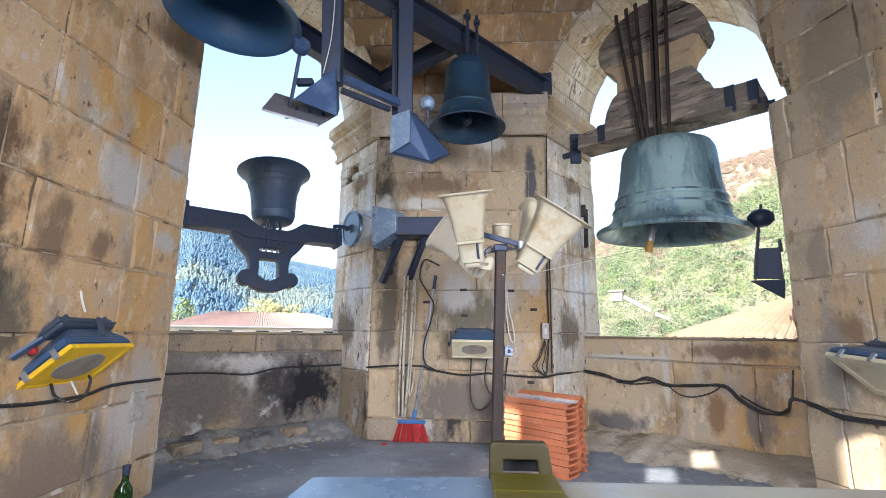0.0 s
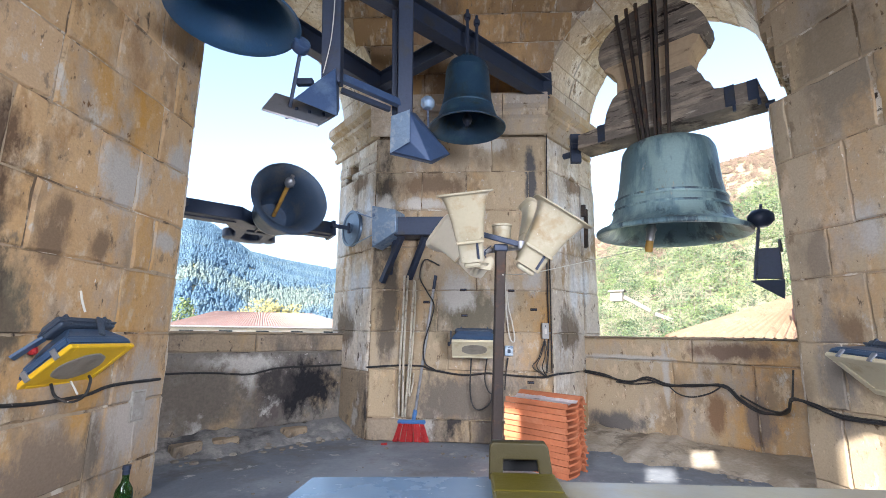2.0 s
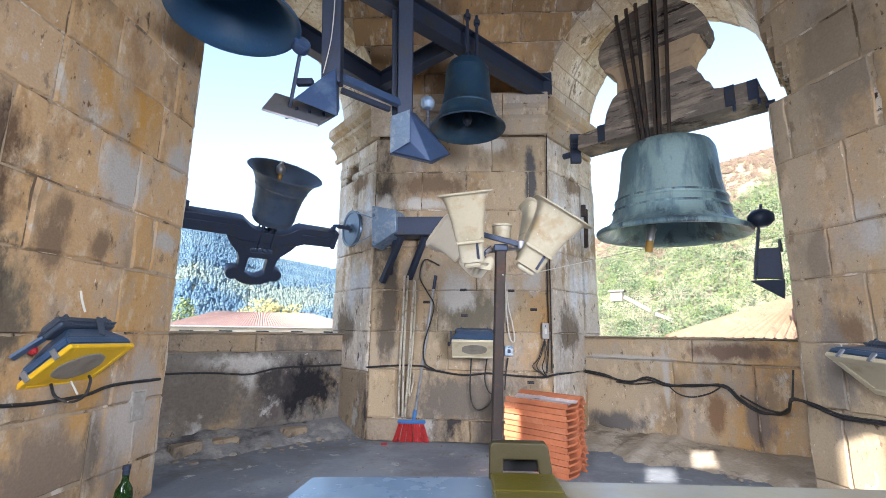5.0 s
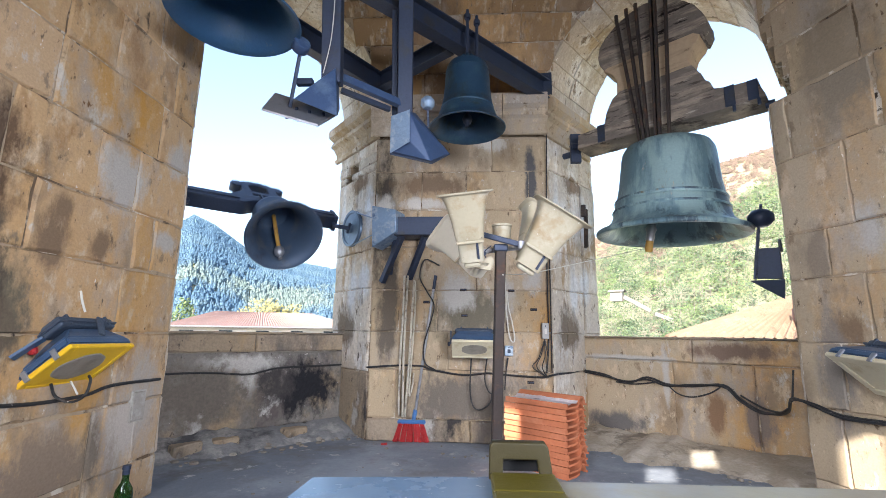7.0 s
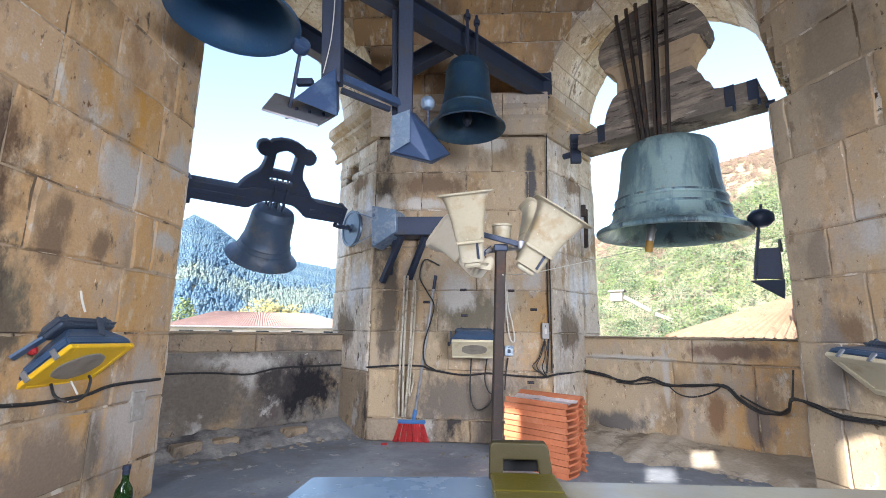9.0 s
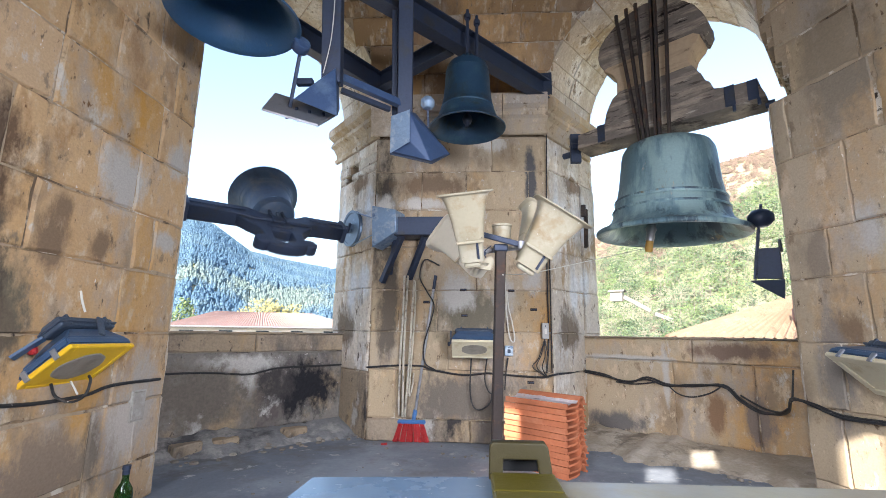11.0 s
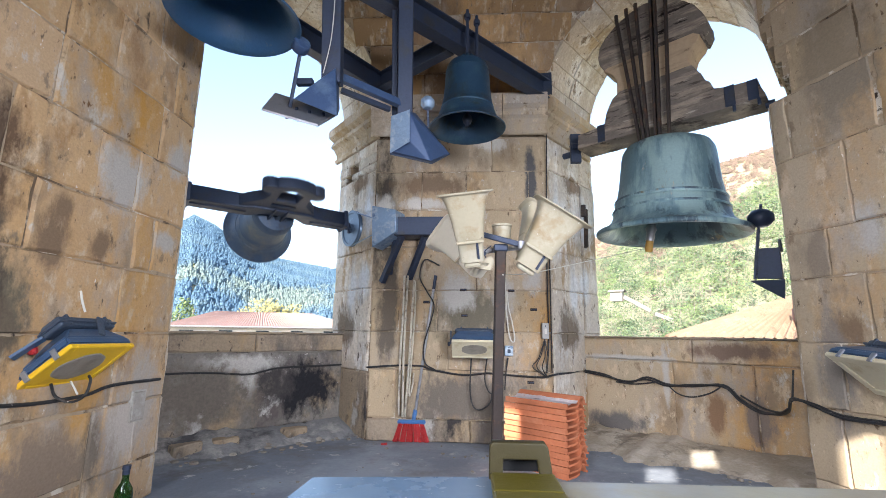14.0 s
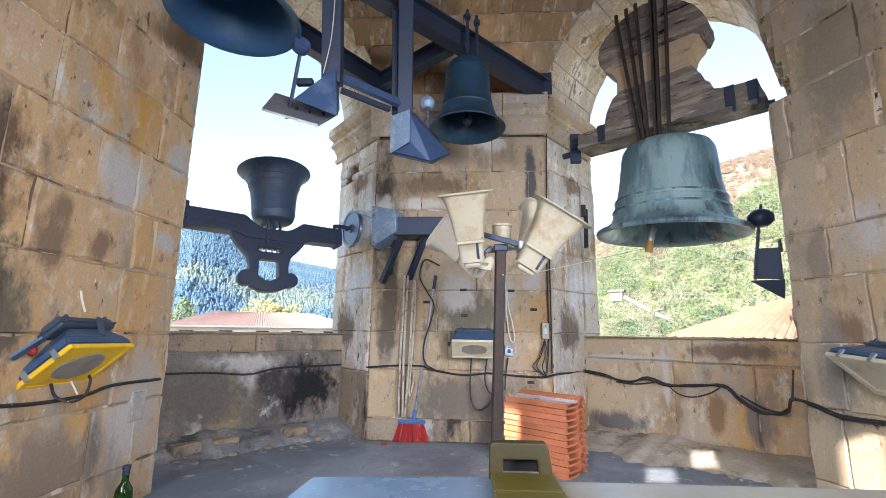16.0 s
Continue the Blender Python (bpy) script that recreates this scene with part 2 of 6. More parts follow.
def lathe(profile, seg=48, bm=None, m=None):
    """Revolve (radius, z) round z."""
    b = bmesh.new()
    rings = []
    for r, z in profile:
        if r < 1e-5:
            rings.append([b.verts.new((0, 0, z))])
        else:
            rings.append([b.verts.new((r * math.cos(2 * math.pi * i / seg), r * math.sin(2 * math.pi * i / seg), z)) for i in range(seg)])
    for a, c in zip(rings, rings[1:]):
        for i in range(seg):
            j = (i + 1) % seg
            q = [a[i % len(a)], a[j % len(a)], c[j % len(c)], c[i % len(c)]]
            q = list(dict.fromkeys(q))
            if len(q) > 2:
                b.faces.new(q)
    if m is not None:
        b.transform(m)
    return b if bm is None else merge(bm, b)


def tube(path, r, seg=8, bm=None, smooth=True):
    """A round tube along a polyline, softened by a spline."""
    pts = [Vector(p) for p in path]
    if smooth and len(pts) > 2:
        fine = []
        ext = [pts[0] * 2 - pts[1]] + pts + [pts[-1] * 2 - pts[-2]]
        for i in range(1, len(ext) - 2):
            p0, p1, p2, p3 = ext[i - 1:i + 3]
            for k in range(5):
                t = k / 5
                fine.append(0.5 * ((2 * p1) + (p2 - p0) * t + (2 * p0 - 5 * p1 + 4 * p2 - p3) * t * t + (3 * p1 - p0 - 3 * p2 + p3) * t ** 3))
        pts = fine + [pts[-1]]
    b = bmesh.new()
    rings, nrm = [], None
    for i, p in enumerate(pts):
        d = (pts[min(i + 1, len(pts) - 1)] - pts[max(i - 1, 0)]).normalized()
        if nrm is None:
            nrm = d.cross(Vector((0, 0, 1)))
            if nrm.length < 1e-3:
                nrm = d.cross(Vector((1, 0, 0)))
        nrm = (nrm - d * nrm.dot(d)).normalized()
        bi = d.cross(nrm)
        rings.append([b.verts.new(p + (nrm * math.cos(2 * math.pi * k / seg) + bi * math.sin(2 * math.pi * k / seg)) * r) for k in range(seg)])
    for a, c in zip(rings, rings[1:]):
        for k in range(seg):
            b.faces.new((a[k], a[(k + 1) % seg], c[(k + 1) % seg], c[k]))
    b.faces.new(rings[0])
    b.faces.new(rings[-1])
    return b if bm is None else merge(bm, b)


def bar(p, q, w, h, bevel=0.0, bm=None, up=(0, 0, 1)):
    """A rectangular bar from p to q, w wide and h high."""
    p, q = Vector(p), Vector(q)
    d = (q - p).normalized()
    u = Vector(up)
    s = d.cross(u)
    if s.length < 1e-3:
        s = d.cross(Vector((1, 0, 0)))
    s.normalize()
    u = s.cross(d)
    m = Matrix((s, d, u)).transposed().to_4x4()
    m.translation = p
    return box(-w / 2, w / 2, 0, (q - p).length, -h / 2, h / 2, bevel, 1, bm, m)


def ibeam(p, q, w, h, t=0.012, bm=None):
    b = bmesh.new()
    off = Vector((0, 0, h / 2 - t / 2))
    bar(Vector(p) + off, Vector(q) + off, w, t, 0.002, b)
    bar(Vector(p) - off, Vector(q) - off, w, t, 0.002, b)
    bar(p, q, t, h - 2 * t - 0.001, 0, b)
    return b if bm is None else merge(bm, b)


def plate(outer, holes, thick, bevel=0.004):
    """A cut plate in the xz plane, thick in y, from outlines."""
    cu = bpy.data.curves.new("tmp", "CURVE")
    cu.dimensions, cu.fill_mode, cu.extrude, cu.bevel_depth = "2D", "BOTH", thick / 2 - bevel, bevel
    for o in [outer] + list(holes):
        s = cu.splines.new("POLY")
        s.points.add(len(o) - 1)
        for pt, (x, z) in zip(s.points, o):
            pt.co = (x, z, 0, 1)
        s.use_cyclic_u = True
    ob = new("tmp", cu)
    me = bpy.data.meshes.new_from_object(ob.evaluated_get(bpy.context.evaluated_depsgraph_get()))
    bpy.data.objects.remove(ob)
    bpy.data.curves.remove(cu)
    b = bmesh.new()
    b.from_mesh(me)
    bpy.data.meshes.remove(me)
    b.transform(Matrix.Rotation(radians(90), 4, "X"))
    return b


def arc(cx, cz, r, a0, a1, k=8, rz=None):
    return [(cx + r * math.cos(radians(a0 + (a1 - a0) * i / k)), cz + (rz or r) * math.sin(radians(a0 + (a1 - a0) * i / k))) for i in range(k + 1)]


def frame_of(origin, ex, ey=None):
    """Local x along ex (level), z up, y = z cross x."""
    x = Vector((ex[0], ex[1], 0)).normalized()
    y = Vector((-x.y, x.x, 0))
    m = Matrix((x, y, Vector((0, 0, 1)))).transposed().to_4x4()
    m.translation = Vector(origin)
    return m


rng = random.Random(7)


def block_mesh(x0, x1, z0, z1, proud, back=0.02, rough=0.008):
    """One dressed stone with worn, uneven edges; its face is toward -y."""
    b = bmesh.new()
    c = 0.006 + rng.random() * 0.008
    seed = rng.uniform(0, 90)
    nx, nz = max(4, int((x1 - x0) / 0.07)), max(3, int((z1 - z0) / 0.07))
    wob = lambda u, v: noise.noise(Vector((u * 9, v * 9, seed))) * rough * 0.9 + noise.noise(Vector((u * 31, v * 31, seed))) * rough * 0.5

    def spot(i, k, inset, y):
        u, v = x0 + (x1 - x0) * i / nx, z0 + (z1 - z0) * k / nz
        du = (inset if i == 0 else -inset if i == nx else 0) + wob(u, v + 7)
        dv = (inset if k == 0 else -inset if k == nz else 0) + wob(u + 5, v)
        return b.verts.new((u + du, y, v + dv))

    ring = [(i, 0) for i in range(nx)] + [(nx, k) for k in range(nz)] + [(i, nz) for i in range(nx, 0, -1)] + [(0, k) for k in range(nz, 0, -1)]
    rb = [spot(i, k, 0.0, back) for i, k in ring]
    rm = [spot(i, k, 0.0, -proud + c * 1.1) for i, k in ring]
    g = {(i, k): spot(i, k, c * rng.uniform(0.6, 1.5), -proud + 0.007 * noise.noise(Vector((i * 0.6 + seed, k * 0.6, 2.0)))) for i in range(nx + 1) for k in range(nz + 1)}
    n = len(ring)
    for q in range(n):
        w = (q + 1) % n
        b.faces.new((rb[q], rb[w], rm[w], rm[q]))
        b.faces.new((rm[q], rm[w], g[ring[w]], g[ring[q]]))
    for i in range(nx):
        for k in range(nz):
            b.faces.new((g[i, k], g[i + 1, k], g[i + 1, k + 1], g[i, k + 1]))
    return b


def ashlar(parent, m, spans, courses, materials, joint=0.0025, proud=0.009, lo=0.45, hi=0.85, name="stone_block", cuts=()):
    """Coursed stones on a wall face. spans(z0, z1) gives the (x0, x1) runs of a course, cuts its upright joints, course by course."""
    for row, (z0, z1) in enumerate(zip(courses, courses[1:])):
        for a, e in spans(z0, z1):
            given = sorted(c for c in cuts[row] if a + 0.03 < c < e - 0.03) if row < len(cuts) else []
            x = a
            while x < e - 0.02:
                w = rng.uniform(lo, hi)
                ahead = [c for c in given if c > x + 0.02]
                if ahead and ahead[0] - x < hi * 1.25:
                    x2 = ahead[0]
                elif ahead:
                    x2 = min(x + w, ahead[0] - lo * 0.5)
                else:
                    x2 = e if e - x - w < lo * 0.6 else x + w
                x2 = min(x2, e)
                bm = block_mesh(x + joint, x2 - joint, z0 + joint, z1 - joint, proud + rng.uniform(-0.003, 0.004))
                part(name, bm, rng.choice(materials), parent, at=m, smooth=True)
                x = x2


# ---- the tower room ----
EL, NL = Vector((0.743, 0.669, 0)), Vector((-0.669, 0.743, 0))
ER, NR = Vector((0.766, -0.643, 0)), Vector((0.643, 0.766, 0))
A, B = Vector((-0.93, 4.2, 0)), Vector((-1.87, 2.74, 0))
C, D = Vector((0.73, 4.2, 0)), Vector((2.08, 3.06, 0))
WALL_TOP, SILL = 4.5, 0.925
DL, DR = 0.78, 0.95
xy = lambda v: (v.x, v.y)
SE_DIR = Vector((0.3, -1, 0)).normalized()

floor = structure("floor", prism([(-1.4, -2.88), (1.55, -2.88), (3.8, -1.05), (3.55, 3.35), (1.35, 5.2), (-1.55, 5.2), (-3.15, 3.4), (-2.55, -0.95)], -0.25, 0.0), FLOOR_M, "dusty grey concrete floor with debris", "floor")

bn = bmesh.new()
for z0, z1, hole in ((0, 2.52, 0), (2.52, 2.60, 1), (2.60, 2.70, 2), (2.70, WALL_TOP, 0)):
    notch = {0: [], 1: [(DL - 0.13, 0), (DL - 0.13, 1), (DL - 0.28, 1), (DL - 0.28, 0)], 2: [(DL - 0.22, 0), (DL - 0.22, 1), (DL - 0.42, 1), (DL - 0.42, 0)]}[hole]
    inset = [xy(A + NL * d + EL * 0.16 * k) for d, k in notch]
    prism([xy(A), xy(C), xy(C + NR * DR), (0.8, 5.35), (-0.95, 5.35), xy(A + NL * DL)] + inset, z0, z1, bm=bn)
wall_north = structure("wall_north", bn, MORTAR, "sandstone ashlar pier of the bell tower", "wall")
wall_west = structure("wall_west", prism([xy(B), (-1.87, -0.9), (-3.2, -0.9), (-3.2, 3.4), xy(B + NL * (DL + 0.45))], 0, WALL_TOP), MORTAR,
                      "sandstone ashlar pier with ochre stains", "wall")
E1 = D + SE_DIR * 4.1
NOTCH = ((2.54, 2.66, 0.16), (2.66, 2.80, 0.125), (2.80, 2.94, 0.085), (2.94, 3.08, 0.045), (3.08, WALL_TOP, 0.0))
NOTCH_AT = lambda z: max([s for z0, z1, s in NOTCH if z0 - 0.01 <= z < z1 - 0.01], default=0.0)
be = bmesh.new()
for z0, z1, s in ((0, 2.54, 0.0),) + NOTCH:
    prism([xy(D + SE_DIR * s), xy(D + NR * DR + ER * s), (3.6, 3.4), (3.9, -0.9), xy(E1)], z0, z1, bm=be)
wall_east = structure("wall_east", be, MORTAR, "sandstone ashlar pier beside the great bell", "wall")


def corner_wall(name, p, q, holes):
    """A closing wall from p to q with rectangular openings (s0, s1, z0, z1)."""
    L = (q - p).length
    m = frame_of(p, q - p)
    b = bmesh.new()
    xs = sorted({0, L, *[h[0] for h in holes], *[h[1] for h in holes]})
    for a, e in zip(xs, xs[1:]):
        zs = [0]
        for h in holes:
            if h[0] <= a + 1e-6 and h[1] >= e - 1e-6:
                zs += [h[2], h[3]]
        zs.append(WALL_TOP)
        zs.sort()
        for k in range(0, len(zs), 2):
            box(a, e, 0, 0.3, zs[k], zs[k + 1], bm=b)
    return structure(name, b, MORTAR, "unseen plain stone wall with slots added to shape the light", "wall", m=m)


# unseen walls; the high slots sit where rays to the sun patches cross
corner_wall("wall_southwest", Vector((-1.2, -2.6, 0)), Vector((-2.3, -0.9, 0)), [(0.25, 1.8, 0.95, 1.3), (0.64, 1.05, 2.79, 3.24)])
corner_wall("wall_south", Vector((1.4, -2.6, 0)), Vector((-1.2, -2.6, 0)), [(1.20, 1.46, 2.79, 3.25), (1.96, 2.23, 3.12, 3.45), (2.27, 2.57, 2.94, 3.25)])
corner_wall("wall_southeast", Vector((3.6, -0.9, 0)), Vector((1.4, -2.6, 0)), [(0.4, 2.3, 0.95, 1.3)])


def gap_filler(name, e, n, p, width, depth, zs, r, thick_in):
    """The wall over an arched opening: spandrel with the arch cut through."""
    b = bmesh.new()
    k = 24
    x0, x1 = -0.5, width + 0.5
    inner, outer = [], []
    for yy, store in ((thick_in, inner), (depth, outer)):
        for i in range(k + 1):
            a = math.pi - math.pi * i / k
            x, z = width / 2 + r * math.cos(a), zs + r * math.sin(a)
            store.append((b.verts.new((x, yy, z)), b.verts.new((x, yy, WALL_TOP))))
    for i in range(k):
        b.faces.new((inner[i][0], inner[i + 1][0], inner[i + 1][1], inner[i][1]))
        b.faces.new((outer[i][0], outer[i][1], outer[i + 1][1], outer[i + 1][0]))
        b.faces.new((inner[i][0], outer[i][0], outer[i + 1][0], inner[i + 1][0]))
        b.faces.new((inner[i][1], inner[i + 1][1], outer[i + 1][1], outer[i][1]))
    m = frame_of(p, e)
    return structure(name, b, SAND, "sandstone wall above the arched bell opening", "wall", m=m)


LW = (A - B).dot(EL)
RW = (D - C).dot(ER)
PB = A - EL * LW
wall_nw = gap_filler("wall_northwest", EL, NL, PB, LW, DL, 3.25, LW / 2, 0.0)
wall_ne = gap_filler("wall_northeast", ER, NR, C, RW, DR, 3.2, RW / 2, 0.0)
# the west pier stands further into the room than the arch; its arch runs on to it
structure("wall_west_return", prism([xy(B), xy(B + NL * 0.5), xy(B + NL * 0.5 - EL * 0.4), xy(B - EL * 0.4 - NL * 0.0)], 0, WALL_TOP - 0.01), MORTAR, "sandstone return of the west pier", "wall")

# vault
bv = bmesh.new()
oct_ring = [A, C, D, E1, Vector((1.4, -2.6, 0)), Vector((-1.2, -2.6, 0)), Vector((-2.3, -0.9, 0)), B]
cen = Vector((0.05, 0.9, 0))
prev = None
for s, z in ((1.25, 4.42), (1.0, 4.42), (0.93, 4.9), (0.8, 5.3), (0.6, 5.65), (0.35, 5.85), (0.0, 5.95)):
    ring = [bv.verts.new((cen + (p - cen) * s) + Vector((0, 0, z))) for p in oct_ring]
    if prev:
        for i in range(8):
            bv.faces.new((prev[i], prev[(i + 1) % 8], ring[(i + 1) % 8], ring[i]))
    prev = ring
bmesh.ops.remove_doubles(bv, verts=bv.verts, dist=1e-4)
ceiling = structure("ceiling", bv, SAND_VAULT, "sandstone vault over the bell chamber", "ceiling")

# parapets
PL, PR = A + NL * 0.54, C + NR * 0.625
parapet_nw = structure("parapet_northwest", prism([xy(PL + EL * 0.3), xy(PL - EL * 1.9), xy(PL - EL * 1.9 + NL * 0.36), xy(PL + EL * 0.3 + NL * 0.36)], 0, SILL - 0.01), MORTAR_DARK,
                       "sooty stone parapet under the arched opening", "parapet")
parapet_ne = structure("parapet_northeast", prism([xy(PR - ER * 0.3), xy(PR + ER * 2.1), xy(PR + ER * 2.1 + NR * 0.4), xy(PR - ER * 0.3 + NR * 0.4)], 0, SILL - 0.01), MORTAR,
                       "weathered stone parapet under the great bell", "parapet")

# dressed stones of the walls
NCOURSE = [0.19, 0.61, 0.95, 1.33, 1.74, 2.10, 2.485, 2.83]
MN = frame_of(A, C - A)
ashlar(wall_north, MN, lambda a, b: [(0, 1.66)], [0.0, 0.19], [SAND_DIRTY], proud=0.035, lo=0.35, hi=0.6)
ashlar(wall_north, MN, lambda a, b: [(0, 1.66)], NCOURSE, [SAND_N], cuts=[[0.25, 1.14], [0.29, 0.72, 1.2], [0.26, 0.62, 1.25], [0.40, 0.98], [0.42, 0.9, 1.39], [0.45, 0.886, 1.48], [0.38, 1.13]])
# the vault springs from the pier between the two arches and leans in as they rise
bf = bmesh.new()
rows = []
for k in range(11):
    dz = 0.083 * k
    al, ar = LW / 2 - math.sqrt((LW / 2) ** 2 - dz * dz), RW / 2 - math.sqrt((RW / 2) ** 2 - dz * dz)
    y = 4.21 - 0.669 * al
    rows.append([bf.verts.new((A.x - 0.743 * al, y, 3.24 + dz)), bf.verts.new((C.x + 0.766 * ar, y, 3.24 + dz)), bf.verts.new((C.x + 0.766 * ar, y + 0.3, 3.24 + dz)), bf.verts.new((A.x - 0.743 * al, y + 0.3, 3.24 + dz))])
for r0, r1 in zip(rows, rows[1:]):
    for i in range(4):
        bf.faces.new((r0[i], r0[(i + 1) % 4], r1[(i + 1) % 4], r1[i]))
bf.faces.new(rows[0])
bf.faces.new(rows[-1])
facet = structure("vault_north", bf, MORTAR, "leaning sandstone vault springing from the pier", "vault")
for z0, z1 in ((0.0, 0.28), (0.28, 0.54), (0.54, 0.74), (0.74, 0.82)):
    a0, a1 = [LW / 2 - math.sqrt((LW / 2) ** 2 - z * z) for z in (z0, z1)]
    lean = math.atan2(0.669 * (a1 - a0), z1 - z0)
    side = 0.743 * (a0 + a1) / 2
    ashlar(facet, Matrix.Translation((A.x - side, 4.205 - 0.669 * a0, 3.24 + z0)) @ pose(0, 0, 0, math.degrees(lean)), lambda a, b: [(0, 1.66 + 2 * side)], [0.0, (z1 - z0) / math.cos(lean)], [SAND_VAULT], lo=0.4, hi=0.7)
MNL = frame_of(A + NL * DL, -NL)
ashlar(wall_north, MNL, lambda a, b: [(0, DL - 0.005)], [0.0, 0.59], [SAND_DIRTY], lo=0.5, hi=0.8)
ashlar(wall_north, MNL, lambda a, b: [(0, DL - 0.005)], [0.59, 0.95, 1.35, 1.72, 2.10, 2.52], [SAND_REVEAL], lo=0.22, hi=0.5, proud=0.018)
ashlar(wall_north, MNL, lambda a, b: [(0, 0.13), (0.28, DL - 0.005)], [2.52, 2.60], [SAND_REVEAL], lo=0.3, hi=0.6, proud=0.016)
ashlar(wall_north, MNL, lambda a, b: [(0, 0.22), (0.42, DL - 0.005)], [2.60, 2.70], [SAND_REVEAL], lo=0.3, hi=0.6, proud=0.018)
ashlar(wall_north, MNL, lambda a, b: [(0, DL - 0.005)], [2.70, 2.83], [SAND_REVEAL], lo=0.25, hi=0.5, proud=0.016)
MNR = frame_of(C, NR)
ashlar(wall_north, MNR, lambda a, b: [(0.005, 0.62), (0.64, DR)], [0.0, 0.59, 0.95, 1.35, 1.72, 2.10, 2.50, 2.83], [SAND_REVEAL], lo=0.25, hi=0.5, proud=0.015)
MW = frame_of((-1.87, 0.2, 0), (0, 1, 0))
WC = [0.0, 0.22, 0.55, 0.92, 1.27, 1.59, 1.94, 2.28, 2.62, 2.97, 3.3, 3.65, 4.0, 4.4]
WCUT = [[2.03], [2.03, 2.32], [2.13], [2.09], [1.545, 2.143, 2.293], [1.845, 2.11], [1.56, 2.25], [1.86, 2.33], [2.16], [1.7, 2.3]]
ashlar(wall_west, MW, lambda a, b: [(0, 2.54)], WC, [SAND_W], lo=0.42, hi=0.8, cuts=WCUT)
MWR = frame_of(B, NL)
ashlar(wall_west, MWR, lambda a, b: [(0.005, DL + 0.44)], WC, [SAND_PALE], lo=0.4, hi=0.8)
ME = frame_of(D, SE_DIR)
ECO = [0.0, 0.11, 0.53, 0.91, 1.305, 1.60, 2.10, 2.54, 2.90, 3.2, 3.7, 4.05, 4.4]
ECUT = [[0.2], [0.2, 0.55], [0.25, 0.62], [0.43], [0.26, 0.7], [0.425, 0.75], [0.115, 0.62], [0.58], [0.57], [0.3]]
ashlar(wall_east, ME, lambda a, b: [(NOTCH_AT(a), 2.2)], ECO, [SAND_E], lo=0.4, hi=0.7, cuts=ECUT)
MER = frame_of(D + NR * DR, -NR)
ashlar(wall_east, MER, lambda a, b: [(0, DR - 0.005)], ECO[:8], [SAND_PALE], lo=0.4, hi=0.7)
MPL = frame_of(PL - EL * 1.9, EL)
ashlar(parapet_nw, MPL, lambda a, b: [(0, 1.9)], [0.1, 0.755], [SOOT], lo=2.0, hi=2.2)
ashlar(parapet_nw, MPL, lambda a, b: [(0, 1.9)], [0.755, SILL - 0.012], [SAND_DIRTY], lo=0.7, hi=1.3, proud=0.022)
MPR = frame_of(PR, ER)
ashlar(parapet_ne, MPR, lambda a, b: [(0, 2.0)], [0.08, 0.72], [SAND_NE], lo=0.55, hi=0.95, cuts=[[0.806, 1.40]])
ashlar(parapet_ne, MPR, lambda a, b: [(0, 2.0)], [0.72, SILL - 0.012], [SAND_NE], lo=0.8, hi=1.3, proud=0.03)


def coping(parent, p, e, n, length, wide):
    m = frame_of(p, e)
    x = 0.0
    while x < length - 0.05:
        w = min(rng.uniform(0.55, 0.95), length - x)
        b = box(x + 0.004, x + w - 0.004, -0.035, wide, SILL - 0.012, SILL + rng.uniform(0.0, 0.008), 0.008)
        part("coping_slab", b, SAND_DIRTY, parent, at=m)
        x += w


coping(parapet_nw, PL - EL * 1.75, EL, NL, 1.75, 0.33)
coping(parapet_ne, PR, ER, NR, 1.95, 0.36)


def footing(name, p, e, length, deep, high, label, material):
    """Crumbled mortar fillet along a parapet's foot."""
    b = bmesh.new()
    m = frame_of(p, e)
    k, rows = 140, []
    for i in range(k + 1):
        x = length * i / k
        nz = noise.noise(Vector((x * 3, high * 9, 0.3)))
        n2 = noise.noise(Vector((x * 13, 4.0, 1.3)))
        d, h = deep * (1 + 0.3 * nz + 0.12 * n2), high * (1 + 0.35 * nz + 0.2 * n2)
        row = [b.verts.new((x, -d, -0.01))]
        for a in range(1, 6):
            f = a / 5
            lump = noise.noise(Vector((x * 9, f * 3.0, high * 7))) * 0.55 + noise.noise(Vector((x * 24, f * 7.0, 3.1))) * 0.3
            row.append(b.verts.new((x, -d * (1 - f), h * f ** 0.8 * (1 + 0.6 * lump * (1 - f)) + 0.02 * lump * (1 - f))))
        row.append(b.verts.new((x, 0.03, h)))
        rows.append(row)
    for r0, r1 in zip(rows, rows[1:]):
        for a in range(6):
            b.faces.new((r0[a], r1[a], r1[a + 1], r0[a + 1]))
    return structure(name, b, material, label, "footing", smooth=True, m=m)


FOOT = surf("crumbled_mortar", (0.25, 0.255, 0.265), [((0.40, 0.39, 0.38), 4.0, 0.5, 0.1), ((0.12, 0.12, 0.13), 3.0, 0.54, 0.1)], rough=0.95, bump=0.7, grain=45, vary=0.3, spec=0.2, bump_d=0.012, shift=False)
FOOT_DUSTY = surf("dusty_crumbled_mortar", (0.44, 0.385, 0.31), [((0.54, 0.49, 0.42), 4.0, 0.5, 0.1), ((0.24, 0.21, 0.175), 3.0, 0.56, 0.08)], rough=0.95, bump=0.5, grain=45, vary=0.25, spec=0.2, bump_d=0.01, shift=False)
footing("footing_northwest", PL - EL * 1.85, EL, 1.85, 0.36, 0.11, "crumbled grey mortar along the wall foot", FOOT)
footing("footing_northeast", PR, ER, 1.95, 0.60, 0.09, "crumbled tan mortar along the wall foot", FOOT_DUSTY)


